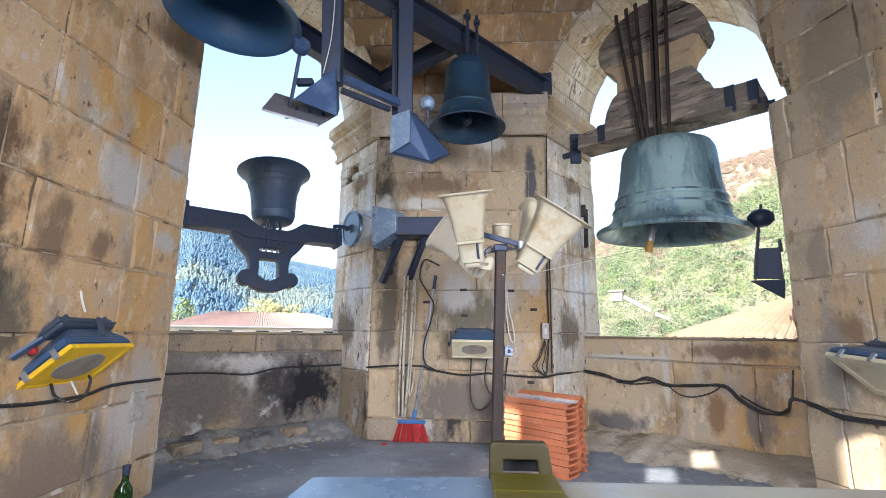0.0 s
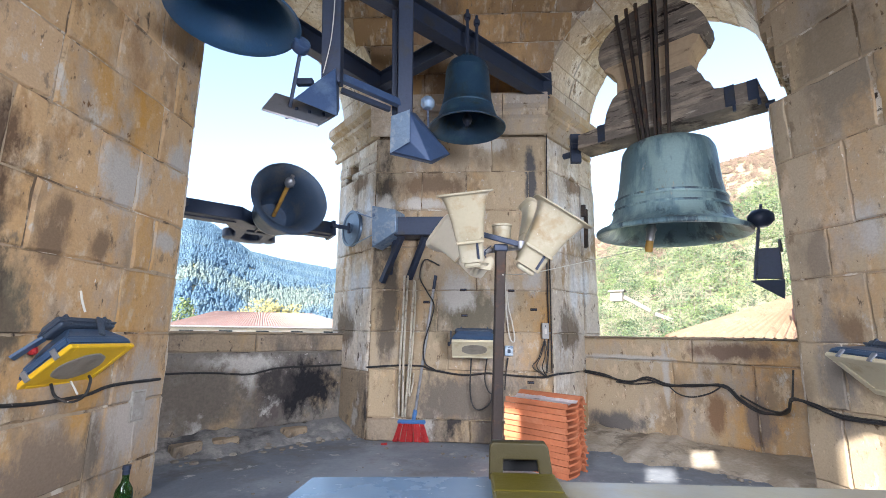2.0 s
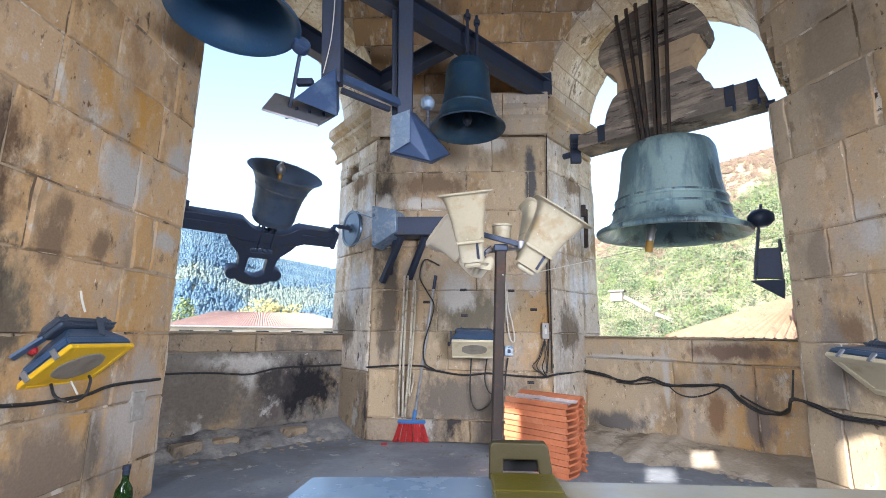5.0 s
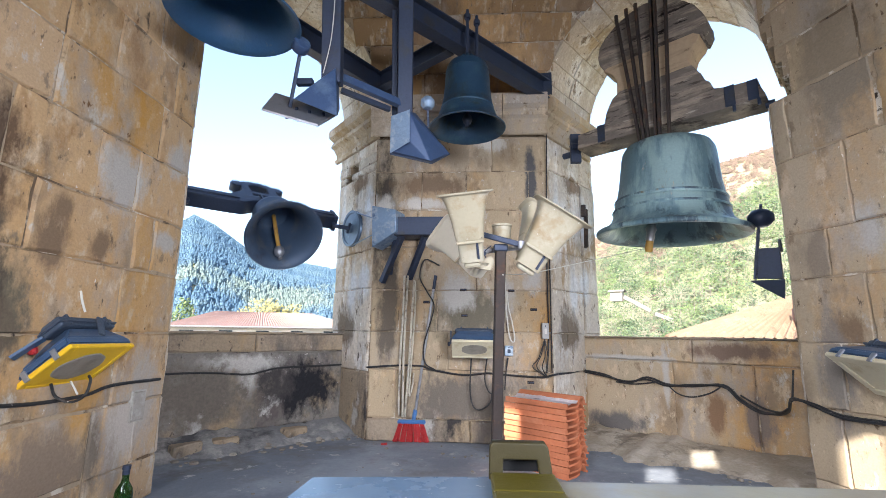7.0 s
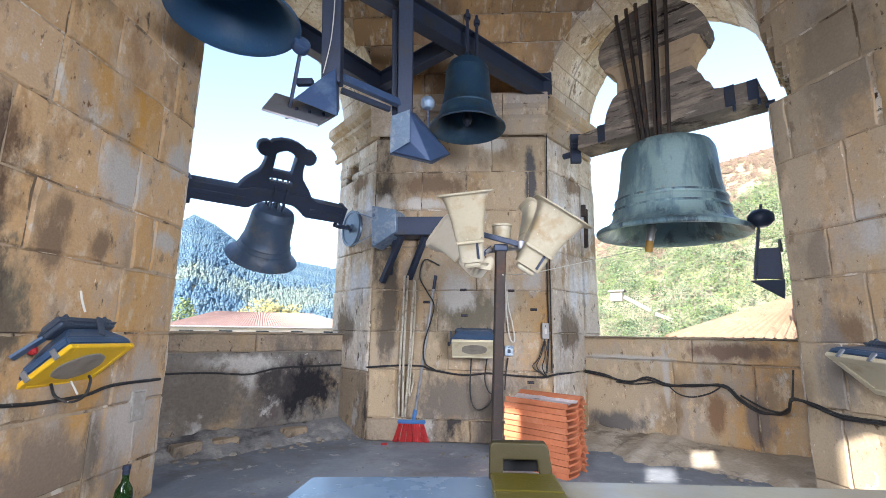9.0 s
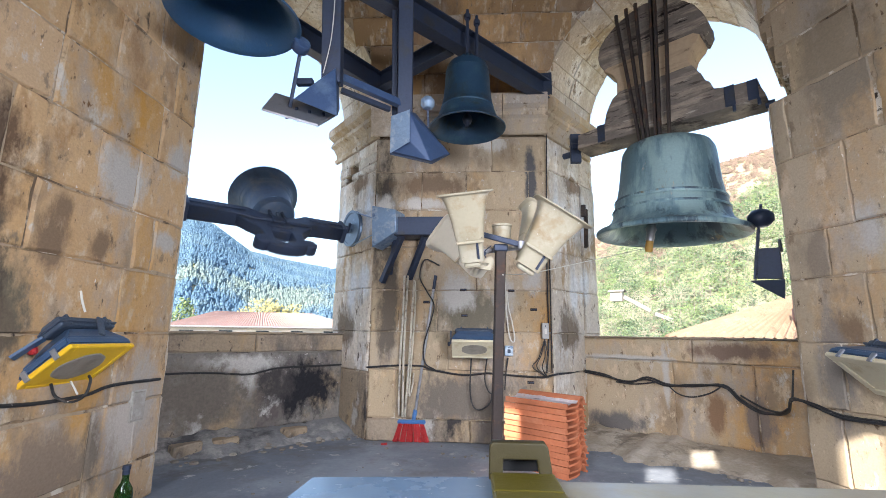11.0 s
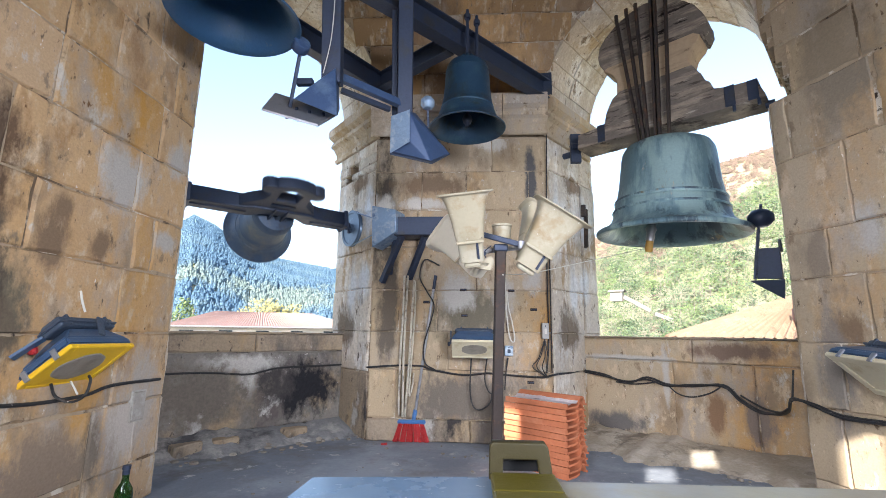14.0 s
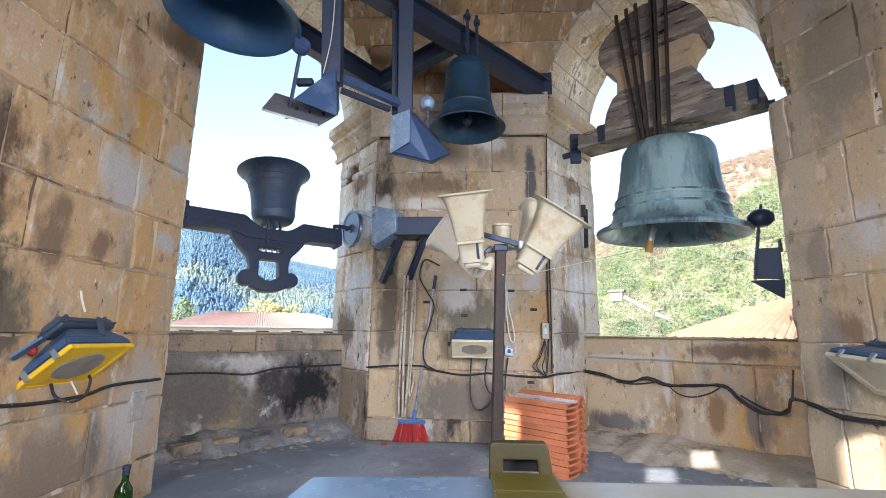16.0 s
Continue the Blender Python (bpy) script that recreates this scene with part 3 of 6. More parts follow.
def cornice(name, p, e, n, length, parent, out=1.0):
    """Moulded impost: fillets, cavetto and a top slab, along local x, projecting to -y."""
    prof = [(0.0, 2.83), (-0.03, 2.835), (-0.036, 2.87), (-0.012, 2.876), (-0.018, 2.93), (-0.05, 2.985), (-0.088, 3.01), (-0.09, 3.045), (-0.058, 3.052), (-0.068, 3.08), (-0.12, 3.115), (-0.128, 3.195), (-0.10, 3.203), (-0.095, 3.235), (0.01, 3.24)]
    prof = [(yy * out, z) for yy, z in prof]
    x = 0.0
    m = frame_of(p, e)
    while x < length - 0.02:
        w = min(rng.uniform(0.45, 0.75), length - x)
        if length - x - w < 0.2:
            w = length - x
        b = bmesh.new()
        a = [b.verts.new((x + 0.003, yy + rng.uniform(-0.004, 0.004), z)) for yy, z in prof]
        c = [b.verts.new((x + w - 0.003, yy + rng.uniform(-0.004, 0.004), z)) for yy, z in prof]
        for i in range(len(prof) - 1):
            b.faces.new((a[i], c[i], c[i + 1], a[i + 1]))
        b.faces.new(a)
        b.faces.new(c)
        part("cornice_stone", b, rng.choice([SAND, SAND_PALE]), parent, at=m)
        x += w


cornice("cornice", A - EL * 0.1 + Vector((0.02, 0, 0)), C - A, None, 1.72, wall_north, 0.8)
cornice("cornice", A + NL * (DL + 0.13), -NL, None, DL + 0.18, wall_north)
cornice("cornice", C - NR * 0.05, NR, None, DR, wall_north)


def voussoirs(parent, p, e, width, depth, zs, r, count, material):
    """Arch stones lining the soffit, each with its own joint."""
    for i in range(count):
        a0, a1 = math.pi * i / count + 0.006, math.pi * (i + 1) / count - 0.006
        y = -0.006
        while y < depth - 0.05:
            d = min(rng.uniform(0.35, 0.6), depth - y)
            b = bmesh.new()
            pr = 0.014 + rng.uniform(-0.005, 0.005)
            q = []
            for yy in (y + 0.005, y + d - 0.005):
                for rr in (r + 0.25 if yy < 0.01 else r + 0.01, r - pr):
                    for k in range(3):
                        t = a0 + (a1 - a0) * k / 2
                        q.append(b.verts.new((width / 2 + rr * math.cos(t), yy, zs + rr * math.sin(t))))
            o0, i0, o1, i1 = q[0:3], q[3:6], q[6:9], q[9:12]
            for k in range(2):
                b.faces.new((i0[k], i0[k + 1], i1[k + 1], i1[k]))
                b.faces.new((o0[k], o0[k + 1], i0[k + 1], i0[k]))
                b.faces.new((o1[k], i1[k], i1[k + 1], o1[k + 1]))
            b.faces.new((o0[0], i0[0], i1[0], o1[0]))
            b.faces.new((o0[2], o1[2], i1[2], i0[2]))
            part("voussoir", b, material, parent)
            y += d


# pale stone here puts the bounce light on the soffits into the colour
voussoirs(wall_nw, PB, EL, LW, DL, 3.25, LW / 2, 13, SAND_PALE)
voussoirs(wall_ne, C, ER, RW, DR, 3.2, RW / 2, 13, SAND_PALE)

# ---- materials of the things ----
BELL_DARK = surf("dark_bronze", (0.056, 0.092, 0.155), [((0.12, 0.13, 0.14), 5.0, 0.5, 0.2), ((0.035, 0.04, 0.06), 3.0, 0.55, 0.15)], rough=0.55, metal=0.3, bump=0.12, grain=80, vary=0.15)
BELL_GREEN = surf("verdigris_bronze", (0.125, 0.215, 0.26), [((0.27, 0.40, 0.42), 3.2, 0.49, 0.10), ((0.05, 0.085, 0.115), 3.4, 0.515, 0.07), ((0.42, 0.40, 0.33), 9.0, 0.64, 0.05), ((0.20, 0.17, 0.10), 6.0, 0.62, 0.08)],
                  rough=0.5, metal=0.35, bump=0.2, grain=70, vary=0.15, run=0.25)
BELL_TEAL = surf("teal_patinated_bronze", (0.022, 0.060, 0.115), [((0.04, 0.095, 0.14), 4.0, 0.5, 0.15), ((0.03, 0.045, 0.05), 5.0, 0.55, 0.1)], rough=0.45, metal=0.4, bump=0.2, grain=70, vary=0.15)
BELL_BLUE = surf("blue_painted_bell", (0.022, 0.085, 0.19), [((0.035, 0.09, 0.15), 3.0, 0.5, 0.2), ((0.12, 0.15, 0.16), 8.0, 0.66, 0.08)], rough=0.5, metal=0.1, bump=0.2, grain=60)
IRON = surf("painted_dark_iron", (0.037, 0.053, 0.095), [((0.048, 0.053, 0.064), 6.0, 0.52, 0.15), ((0.09, 0.045, 0.025), 9.0, 0.67, 0.07)], rough=0.5, metal=0.4, bump=0.25, grain=60, vary=0.2)
STEEL_BLUE = surf("blue_painted_steel", (0.045, 0.085, 0.185), [((0.10, 0.16, 0.27), 5.0, 0.52, 0.15), ((0.11, 0.09, 0.08), 9.0, 0.68, 0.06)], rough=0.4, metal=0.2, bump=0.2, grain=50, vary=0.15)
STEEL_PALE = surf("scuffed_pale_blue_steel", (0.22, 0.32, 0.46), [((0.40, 0.47, 0.55), 9.0, 0.5, 0.12), ((0.08, 0.14, 0.25), 7.0, 0.56, 0.1)], rough=0.45, metal=0.3, bump=0.5, grain=40, vary=0.2)
STEEL_GREY = surf("galvanised_steel", (0.36, 0.38, 0.42), [((0.46, 0.47, 0.5), 8.0, 0.5, 0.15), ((0.22, 0.22, 0.23), 12.0, 0.64, 0.08)], rough=0.42, metal=0.7, bump=0.15, grain=60)
WHEEL_M = surf("slate_blue_paint", (0.10, 0.15, 0.22), [((0.20, 0.27, 0.36), 9.0, 0.55, 0.12)], rough=0.4, metal=0.3, bump=0.15)
RUST = surf("rusted_dark_steel", (0.05, 0.038, 0.034), [((0.12, 0.06, 0.035), 8.0, 0.54, 0.12), ((0.03, 0.032, 0.04), 5.0, 0.5, 0.2)], rough=0.7, metal=0.3, bump=0.4, grain=50, vary=0.2)
TIMBER = surf("weathered_grey_oak", (0.18, 0.155, 0.135), [((0.33, 0.28, 0.225), 2.2, 0.5, 0.12), ((0.085, 0.07, 0.06), 3.4, 0.55, 0.06), ((0.40, 0.36, 0.31), 5.0, 0.62, 0.05), ((0.03, 0.026, 0.024), 2.6, 0.635, 0.02)], rough=0.88, bump=0.8, grain=35, vary=0.22, spec=0.2, run=6.0)
TIMBER_PALE = surf("pale_sawn_oak", (0.46, 0.35, 0.235), [((0.34, 0.26, 0.18), 4.0, 0.5, 0.2), ((0.22, 0.16, 0.10), 4.0, 0.60, 0.06)], rough=0.85, bump=0.5, grain=35, vary=0.15, spec=0.2, run=5.0)
HORN_M = surf("aged_cream_plastic", (0.40, 0.36, 0.26), [((0.50, 0.47, 0.38), 4.0, 0.5, 0.2), ((0.34, 0.26, 0.15), 5.0, 0.54, 0.12), ((0.16, 0.135, 0.10), 13.0, 0.645, 0.05), ((0.70, 0.68, 0.62), 34.0, 0.66, 0.03)], rough=0.55, bump=0.12, grain=50, vary=0.08)
BLACK = surf("black_cable", (0.020, 0.021, 0.024), [((0.08, 0.078, 0.075), 12.0, 0.56, 0.1), ((0.50, 0.49, 0.47), 60.0, 0.66, 0.03)], rough=0.55, bump=0.1)
ROPE_M = surf("dirty_rope", (0.62, 0.58, 0.49), [((0.26, 0.23, 0.19), 14.0, 0.5, 0.15)], rough=0.95, bump=0.6, grain=120, vary=0.2)
WHITE_CORD = surf("white_cord", (0.70, 0.69, 0.64), [((0.5, 0.48, 0.42), 14.0, 0.55, 0.15)], rough=0.8, bump=0.2)
TERRA = surf("terracotta", (0.52, 0.175, 0.085), [((0.60, 0.24, 0.13), 5.0, 0.5, 0.15), ((0.40, 0.13, 0.07), 9.0, 0.58, 0.1)], rough=0.85, bump=0.25, grain=60, vary=0.1, rand=0.1, spec=0.25)
FILM = surf("dusty_plastic_film", (0.50, 0.47, 0.50), [((0.62, 0.60, 0.60), 14.0, 0.52, 0.1), ((0.40, 0.22, 0.17), 7.0, 0.55, 0.12)], rough=0.3, bump=0.9, grain=30)
RED = surf("red_bristles", (0.48, 0.025, 0.028), [((0.30, 0.015, 0.02), 20.0, 0.5, 0.15)], rough=0.6, bump=0.7, grain=140, vary=0.25)
BLUE_PL = surf("blue_plastic", (0.06, 0.19, 0.47), rough=0.4, bump=0.05)
ALU = surf("worn_metal_handle", (0.40, 0.42, 0.46), [((0.10, 0.13, 0.2), 5.0, 0.55, 0.1)], rough=0.38, metal=0.6, bump=0.1)
YELLOW = surf("yellow_paint", (0.83, 0.52, 0.02), [((0.70, 0.40, 0.02), 6.0, 0.5, 0.15), ((0.25, 0.17, 0.05), 14.0, 0.68, 0.05)], rough=0.45, bump=0.12, vary=0.08)
# base darkened for the unlit side toward the camera; the spots are grime
OLIVE_SHADED = surf("grimy_shaded_yellow_plastic", (0.024, 0.019, 0.004), [((0.04, 0.032, 0.008), 9.0, 0.54, 0.1), ((0.14, 0.11, 0.05), 22.0, 0.66, 0.04)], rough=0.55, bump=0.15, vary=0.12, spec=0.3)
OLIVE = surf("dirty_yellow_plastic", (0.072, 0.060, 0.006), [((0.050, 0.045, 0.008), 5.0, 0.5, 0.15), ((0.16, 0.13, 0.06), 12.0, 0.64, 0.07), ((0.12, 0.08, 0.035), 18.0, 0.66, 0.05)], rough=0.45, bump=0.15, vary=0.12)
CASE_BLUE = surf("blue_grey_case", (0.11, 0.18, 0.28), [((0.16, 0.235, 0.33), 6.0, 0.5, 0.2), ((0.42, 0.48, 0.55), 40.0, 0.68, 0.04)], rough=0.28, bump=0.06, grain=30, vary=0.06)
BOARD = surf("varnished_board", (0.23, 0.215, 0.155), [((0.22, 0.23, 0.24), 2.0, 0.46, 0.15), ((0.27, 0.22, 0.10), 3.0, 0.55, 0.2)], rough=0.3, bump=0.06, grain=30)
CREAM = surf("cream_enamel", (0.68, 0.62, 0.45), [((0.55, 0.47, 0.28), 7.0, 0.58, 0.12)], rough=0.5, bump=0.1)
GREY_PL = surf("grey_plastic_box", (0.45, 0.45, 0.44), [((0.33, 0.32, 0.3), 9.0, 0.6, 0.1)], rough=0.55)
DUSTY_GLASS = surf("dusty_lamp_glass", (0.30, 0.275, 0.235), [((0.21, 0.19, 0.155), 9.0, 0.5, 0.15)], rough=0.35, bump=0.15, grain=30)
OCHRE = surf("ochre_painted_iron", (0.42, 0.24, 0.05), [((0.25, 0.13, 0.05), 15.0, 0.55, 0.1)], rough=0.6)


def glass_mat(name, color, rough=0.03):
    m = bpy.data.materials.new(name)
    m.use_nodes = True
    b = m.node_tree.nodes["Principled BSDF"]
    b.inputs["Base Color"].default_value = (*color, 1)
    b.inputs["Transmission Weight"].default_value = 0.9
    b.inputs["Roughness"].default_value = rough
    b.inputs["IOR"].default_value = 1.48
    return m


GREEN_GLASS = glass_mat("green_bottle_glass", (0.06, 0.22, 0.05))


def bell_profile(r, h, wall=0.07):
    """Outer skin from the crown down to the lip, then the inner skin up."""
    out = [(0.0, 1.0), (0.35, 0.995), (0.50, 0.965), (0.555, 0.91), (0.575, 0.84), (0.585, 0.835), (0.583, 0.80), (0.60, 0.62), (0.635, 0.43), (0.69, 0.30), (0.70, 0.295), (0.705, 0.275),
           (0.70, 0.27), (0.735, 0.20), (0.75, 0.195), (0.755, 0.175), (0.80, 0.12), (0.88, 0.055), (0.965, 0.02), (1.0, 0.0)]
    ins = [(0.985, -0.012), (0.955, -0.008), (0.88, 0.01), (0.77, 0.08), (0.67, 0.20), (0.59, 0.36), (0.535, 0.60), (0.50, 0.82), (0.40, 0.915), (0.0, 0.93)]
    return [(x * r, z * h) for x, z in out + ins]


def crown(bm, z, s):
    """The loops by which a bell hangs."""
    for k in range(4):
        a = math.pi * k / 2
        c, sn = math.cos(a), math.sin(a)
        tube([(c * s * 0.75, sn * s * 0.75, z - 0.01), (c * s * 0.9, sn * s * 0.9, z + s * 0.5), (c * s * 0.35, sn * s * 0.35, z + s * 1.15)], s * 0.17, 8, bm)
    box(-s * 0.22, s * 0.22, -s * 0.22, s * 0.22, z - 0.01, z + s * 1.25, s * 0.05, 1, bm)
    return bm


def clapper_mesh(length, r_rod, r_ball, tail):
    b = bmesh.new()
    lathe([(0, 0.01), (r_rod, 0), (r_rod, -length + r_ball), (r_ball * 0.7, -length + r_ball * 0.8), (r_ball, -length), (r_ball * 0.75, -length - r_ball * 0.8), (r_rod * 1.3, -length - r_ball * 1.1), (r_rod * 1.2, -length - tail), (0, -length - tail)], 16, b)
    return b


# ---- the swinging bell in the northwest opening ----
AXIS = A + NL * 0.36 - EL * 0.845 + Vector((0, 0, 1.975))
SWING = frame_of(AXIS, EL)
swinging = thing("swinging_bell", SWING, "dark bronze bell turning on a lyre-shaped iron yoke", "bell")
ARCH = [(0.27, 0.065), (0.245, 0.075)] + [(0.245 - 0.16 * k / 6, 0.075 + 0.085 * math.sin(math.pi / 2 * k / 6)) for k in range(1, 7)] + [(0.045, 0.162)]


def arm(end):
    return ARCH[::-1] + [(end, 0.065), (end, 0.205), (0.33, 0.212), (0.24, 0.25)]


beam_line = arm(0.62) + [(-x, z) for x, z in arm(0.74)[::-1]]
yoke = part("yoke", plate(beam_line, [], 0.13, 0.010), IRON, swinging, "cast iron counterweight yoke")
part("web", plate([(0.29, 0.12), (0.60, 0.12), (0.60, 0.15), (0.29, 0.15)], [], 0.15, 0.004), IRON, yoke)
part("web", plate([(-0.72, 0.12), (-0.29, 0.12), (-0.29, 0.15), (-0.72, 0.15)], [], 0.15, 0.004), IRON, yoke)
flank = [(0.07, 0.17), (0.30, 0.18), (0.315, 0.215), (0.295, 0.258), (0.262, 0.305), (0.222, 0.350), (0.183, 0.390), (0.162, 0.44), (0.153, 0.50), (0.155, 0.555)]
lobes = arc(0.187, 0.604, 0.055, -118, 128, 12) + [(0.135, 0.672), (0.07, 0.70)]
lyre_line = [(x - 0.035, z) for x, z in flank + lobes + [(0.0, 0.708)] + [(-x, z) for x, z in (flank + lobes)[::-1]]]
win = [(0.085, 0.418), (0.097, 0.44), (0.098, 0.52), (0.100, 0.585)] + [(0.10 - 0.10 * k / 5, 0.585 + 0.05 * math.sin(math.pi / 2 * k / 5)) for k in range(1, 6)]
win = [(x - 0.04, z) for x, z in win + [(-x, z) for x, z in win[::-1][1:]]]
slot = [(x - 0.03, z) for x, z in arc(0.085, 0.345, 0.030, -90, 90, 6) + arc(-0.085, 0.345, 0.030, 90, 270, 6)]
lyre = part("lyre", plate(lyre_line, [win, slot], 0.095, 0.012), IRON, swinging, "lyre-shaped iron hoop over the yoke", smooth=True)
# added strips whose pale colour stands in for light bounced from the ground
BOUNCE_PALE = surf("bounce_lit_iron", (0.30, 0.235, 0.20), [((0.42, 0.36, 0.31), 8.0, 0.5, 0.15), ((0.12, 0.09, 0.08), 12.0, 0.6, 0.1)], rough=0.8, metal=0.1, bump=0.4, grain=60)
part("sole", box(-0.71, -0.275, -0.056, 0.056, 0.056, 0.064), BOUNCE_PALE, yoke, "added pale strip for ground bounce under the yoke")
part("sole", box(0.275, 0.60, -0.056, 0.056, 0.056, 0.064), BOUNCE_PALE, yoke, "added pale strip for ground bounce under the yoke")
for s in (-1, 1):
    part("boss", lathe([(0, -0.042), (0.009, -0.042), (0.011, -0.039), (0.011, 0.039), (0.009, 0.042), (0, 0.042)], 16, None, pose(s * 0.187 - 0.035, 0, 0.604, 90)), WHITE_CORD, lyre)
    part("flange", box((0.60 if s > 0 else -0.75), (0.64 if s > 0 else -0.71), -0.08, 0.08, 0.045, 0.225, 0.006), IRON, yoke)
    for x in (-0.075, 0.035):
        part("strap", bar((x, s * 0.072, 0.05), (x, s * 0.072, 0.30), 0.022, 0.014), IRON, swinging)
for x in (-0.10, -0.055, -0.005, 0.04):
    part("nut", lathe([(0, 0.312), (0.016, 0.312), (0.016, 0.334), (0.009, 0.336), (0.009, 0.360), (0, 0.360)], 6, None, pose(x, 0, 0)), STEEL_GREY, lyre)
body = part("bell_body", lathe(bell_profile(0.325, 0.505), 64, None, pose(0, 0, -0.425)), BELL_DARK, swinging, "dark patinated bronze bell", smooth=True)
part("crown", crown(bmesh.new(), 0.075, 0.075), BELL_DARK, body, smooth=True)
clapper = part("clapper", clapper_mesh(0.36, 0.017, 0.020, 0.03), OCHRE, swinging, "ochre iron clapper", smooth=True, at=pose(0, 0, 0.0))
part("clapper_head", lathe([(0, -0.385), (0.03, -0.388), (0.042, -0.41), (0.042, -0.445), (0.03, -0.465), (0.018, -0.475), (0.017, -0.505), (0, -0.508)], 20), STEEL_GREY, clapper, "grey iron clapper head", smooth=True)
crank = bmesh.new()
tube([(0.60, 0, 0.06), (0.60, 0, 0.0), (0.63, 0, 0.0), (0.81, 0, 0.0)], 0.021, 12, crank, smooth=False)
part("crank", crank, IRON, swinging, smooth=True)
stub = bmesh.new()
tube([(-0.70, 0, 0.06), (-0.70, 0, 0.0), (-0.73, 0, 0.0), (-1.0, 0, 0.0)], 0.021, 12, stub, smooth=False)
part("journal", stub, IRON, swinging, smooth=True)
wheel = part("drive_wheel", lathe([(0.02, -0.03), (0.045, -0.03), (0.045, -0.012), (0.155, -0.012), (0.16, -0.02), (0.186, -0.02), (0.178, 0.0), (0.186, 0.02), (0.16, 0.02), (0.155, 0.012), (0.045, 0.012), (0.045, 0.03), (0.02, 0.03), (0.02, -0.03)], 48,
                                   None, pose(0.79, 0, 0, 0, 90, 0)), WHEEL_M, swinging, "pale blue grooved drive wheel", smooth=True)
part("hub_key", box(0.74, 0.767, -0.055, 0.055, -0.016, 0.016, 0.004), IRON, wheel)

# motor housing on the pier, with its belt
motor = thing("motor_bracket", (-0.508, 4.000, 1.901), "dark blue steel motor housing with angle legs on the stone pier", "motor")
MO = Vector((-0.508, 4.000, 1.901))
loc = lambda p: Vector(p) - MO
b = bmesh.new()
for z0, z1 in ((0, 1),):
    p0, p1 = loc((-0.696, 3.920, 2.024)), loc((-0.169, 3.920, 1.969))
    box(p0.x, p1.x, p0.y, p0.y + 0.26, p1.z - 0.17, p1.z, 0.01, 2, b)
part("housing", b, IRON, motor, "dark housing")
q = [loc(p) for p in ((-0.911, 3.970, 2.086), (-0.674, 3.880, 2.023), (-0.668, 3.880, 1.821), (-0.895, 3.970, 1.695))]
b = bmesh.new()
fr = [b.verts.new(p) for p in q]
bk = [b.verts.new(p + Vector((0.06, 0.18, 0))) for p in q]
b.faces.new(fr)
b.faces.new(bk)
for i in range(4):
    b.faces.new((fr[i], fr[(i + 1) % 4], bk[(i + 1) % 4], bk[i]))
bmesh.ops.recalc_face_normals(b, faces=b.faces)
bmesh.ops.bevel(b, geom=list(b.edges), offset=0.006, segments=1, affect="EDGES")
part("end_cover", b, STEEL_PALE, motor, "scuffed pale blue end cover")
part("leg", bar(loc((-0.417, 4.000, 1.795)), loc((-0.576, 4.170, 1.433)), 0.05, 0.05, 0.004), IRON, motor)
part("leg", bar(loc((-0.625, 4.000, 1.816)), loc((-0.830, 4.170, 1.399)), 0.05, 0.05, 0.004), IRON, motor)
part("leg", bar(loc((-0.696, 4.050, 1.827)), loc((-0.758, 4.170, 1.474)), 0.04, 0.04, 0.004), IRON, motor)
WH = AXIS + EL * 0.79 - MO
pu = loc((-0.879, 4.000, 1.928))
part("belt", tube([WH + Vector((0, 0, 0.181)), pu + Vector((0, 0, 0.04))], 0.006, 6), STEEL_PALE, motor)
part("belt", tube([WH - Vector((0, 0, 0.181)), pu - Vector((0, 0, 0.10))], 0.006, 6), STEEL_PALE, motor)

# ---- the great bell in the northeast opening ----


def great_profile(r, h):
    """Outer skin from the crown down to the lip, then the inner skin up."""
    out = [(0.0, 1.0), (0.34, 0.998), (0.50, 0.985), (0.575, 0.955), (0.615, 0.90), (0.632, 0.83), (0.648, 0.70), (0.672, 0.54), (0.70, 0.42), (0.715, 0.365), (0.735, 0.36), (0.738, 0.335), (0.728, 0.33), (0.742, 0.275), (0.757, 0.27), (0.763, 0.238), (0.755, 0.23),
           (0.772, 0.18), (0.80, 0.135), (0.86, 0.09), (0.93, 0.062), (0.985, 0.045), (1.0, 0.03), (1.0, 0.008)]
    ins = [(0.985, -0.006), (0.95, -0.004), (0.86, 0.02), (0.77, 0.09), (0.69, 0.22), (0.645, 0.36), (0.61, 0.60), (0.57, 0.84), (0.45, 0.925), (0.0, 0.94)]
    return [(x * r, z * h) for x, z in out + ins]


GB = C + NR * 0.31 + ER * 0.975
great = thing("great_bell", frame_of(GB + Vector((-0.01, 0, 1.765)), ER) @ pose(0, 0, 0, 0, 2.2, 0), "large verdigris bronze bell below a wooden yoke", "bell")
gb = part("bell_body", lathe(great_profile(0.588, 0.80), 96), BELL_GREEN, great, "green patinated bronze bell with moulded bands", smooth=True)
b = bmesh.new()
for z, r in ((0.29, 0.431), (0.20, 0.450)):
    lathe([(r - 0.02, z - 0.012), (r + 0.002, z - 0.008), (r + 0.004, z), (r + 0.002, z + 0.008), (r - 0.022, z + 0.012)], 96, b)
part("moulding", b, BELL_GREEN, gb, "raised moulding rings", smooth=True)
gc = part("clapper", clapper_mesh(0.62, 0.028, 0.045, 0.10), STEEL_GREY, great, "grey iron clapper", smooth=True, at=pose(-0.06, -0.02, 0.68, 0, 8, 0))
part("tip", lathe([(0, -0.70), (0.03, -0.70), (0.032, -0.80), (0.024, -0.815), (0, -0.815)], 16), OCHRE, gc, "ochre striking tip", smooth=True)
part("crown", crown(bmesh.new(), 0.77, 0.09), BELL_GREEN, gb, smooth=True)
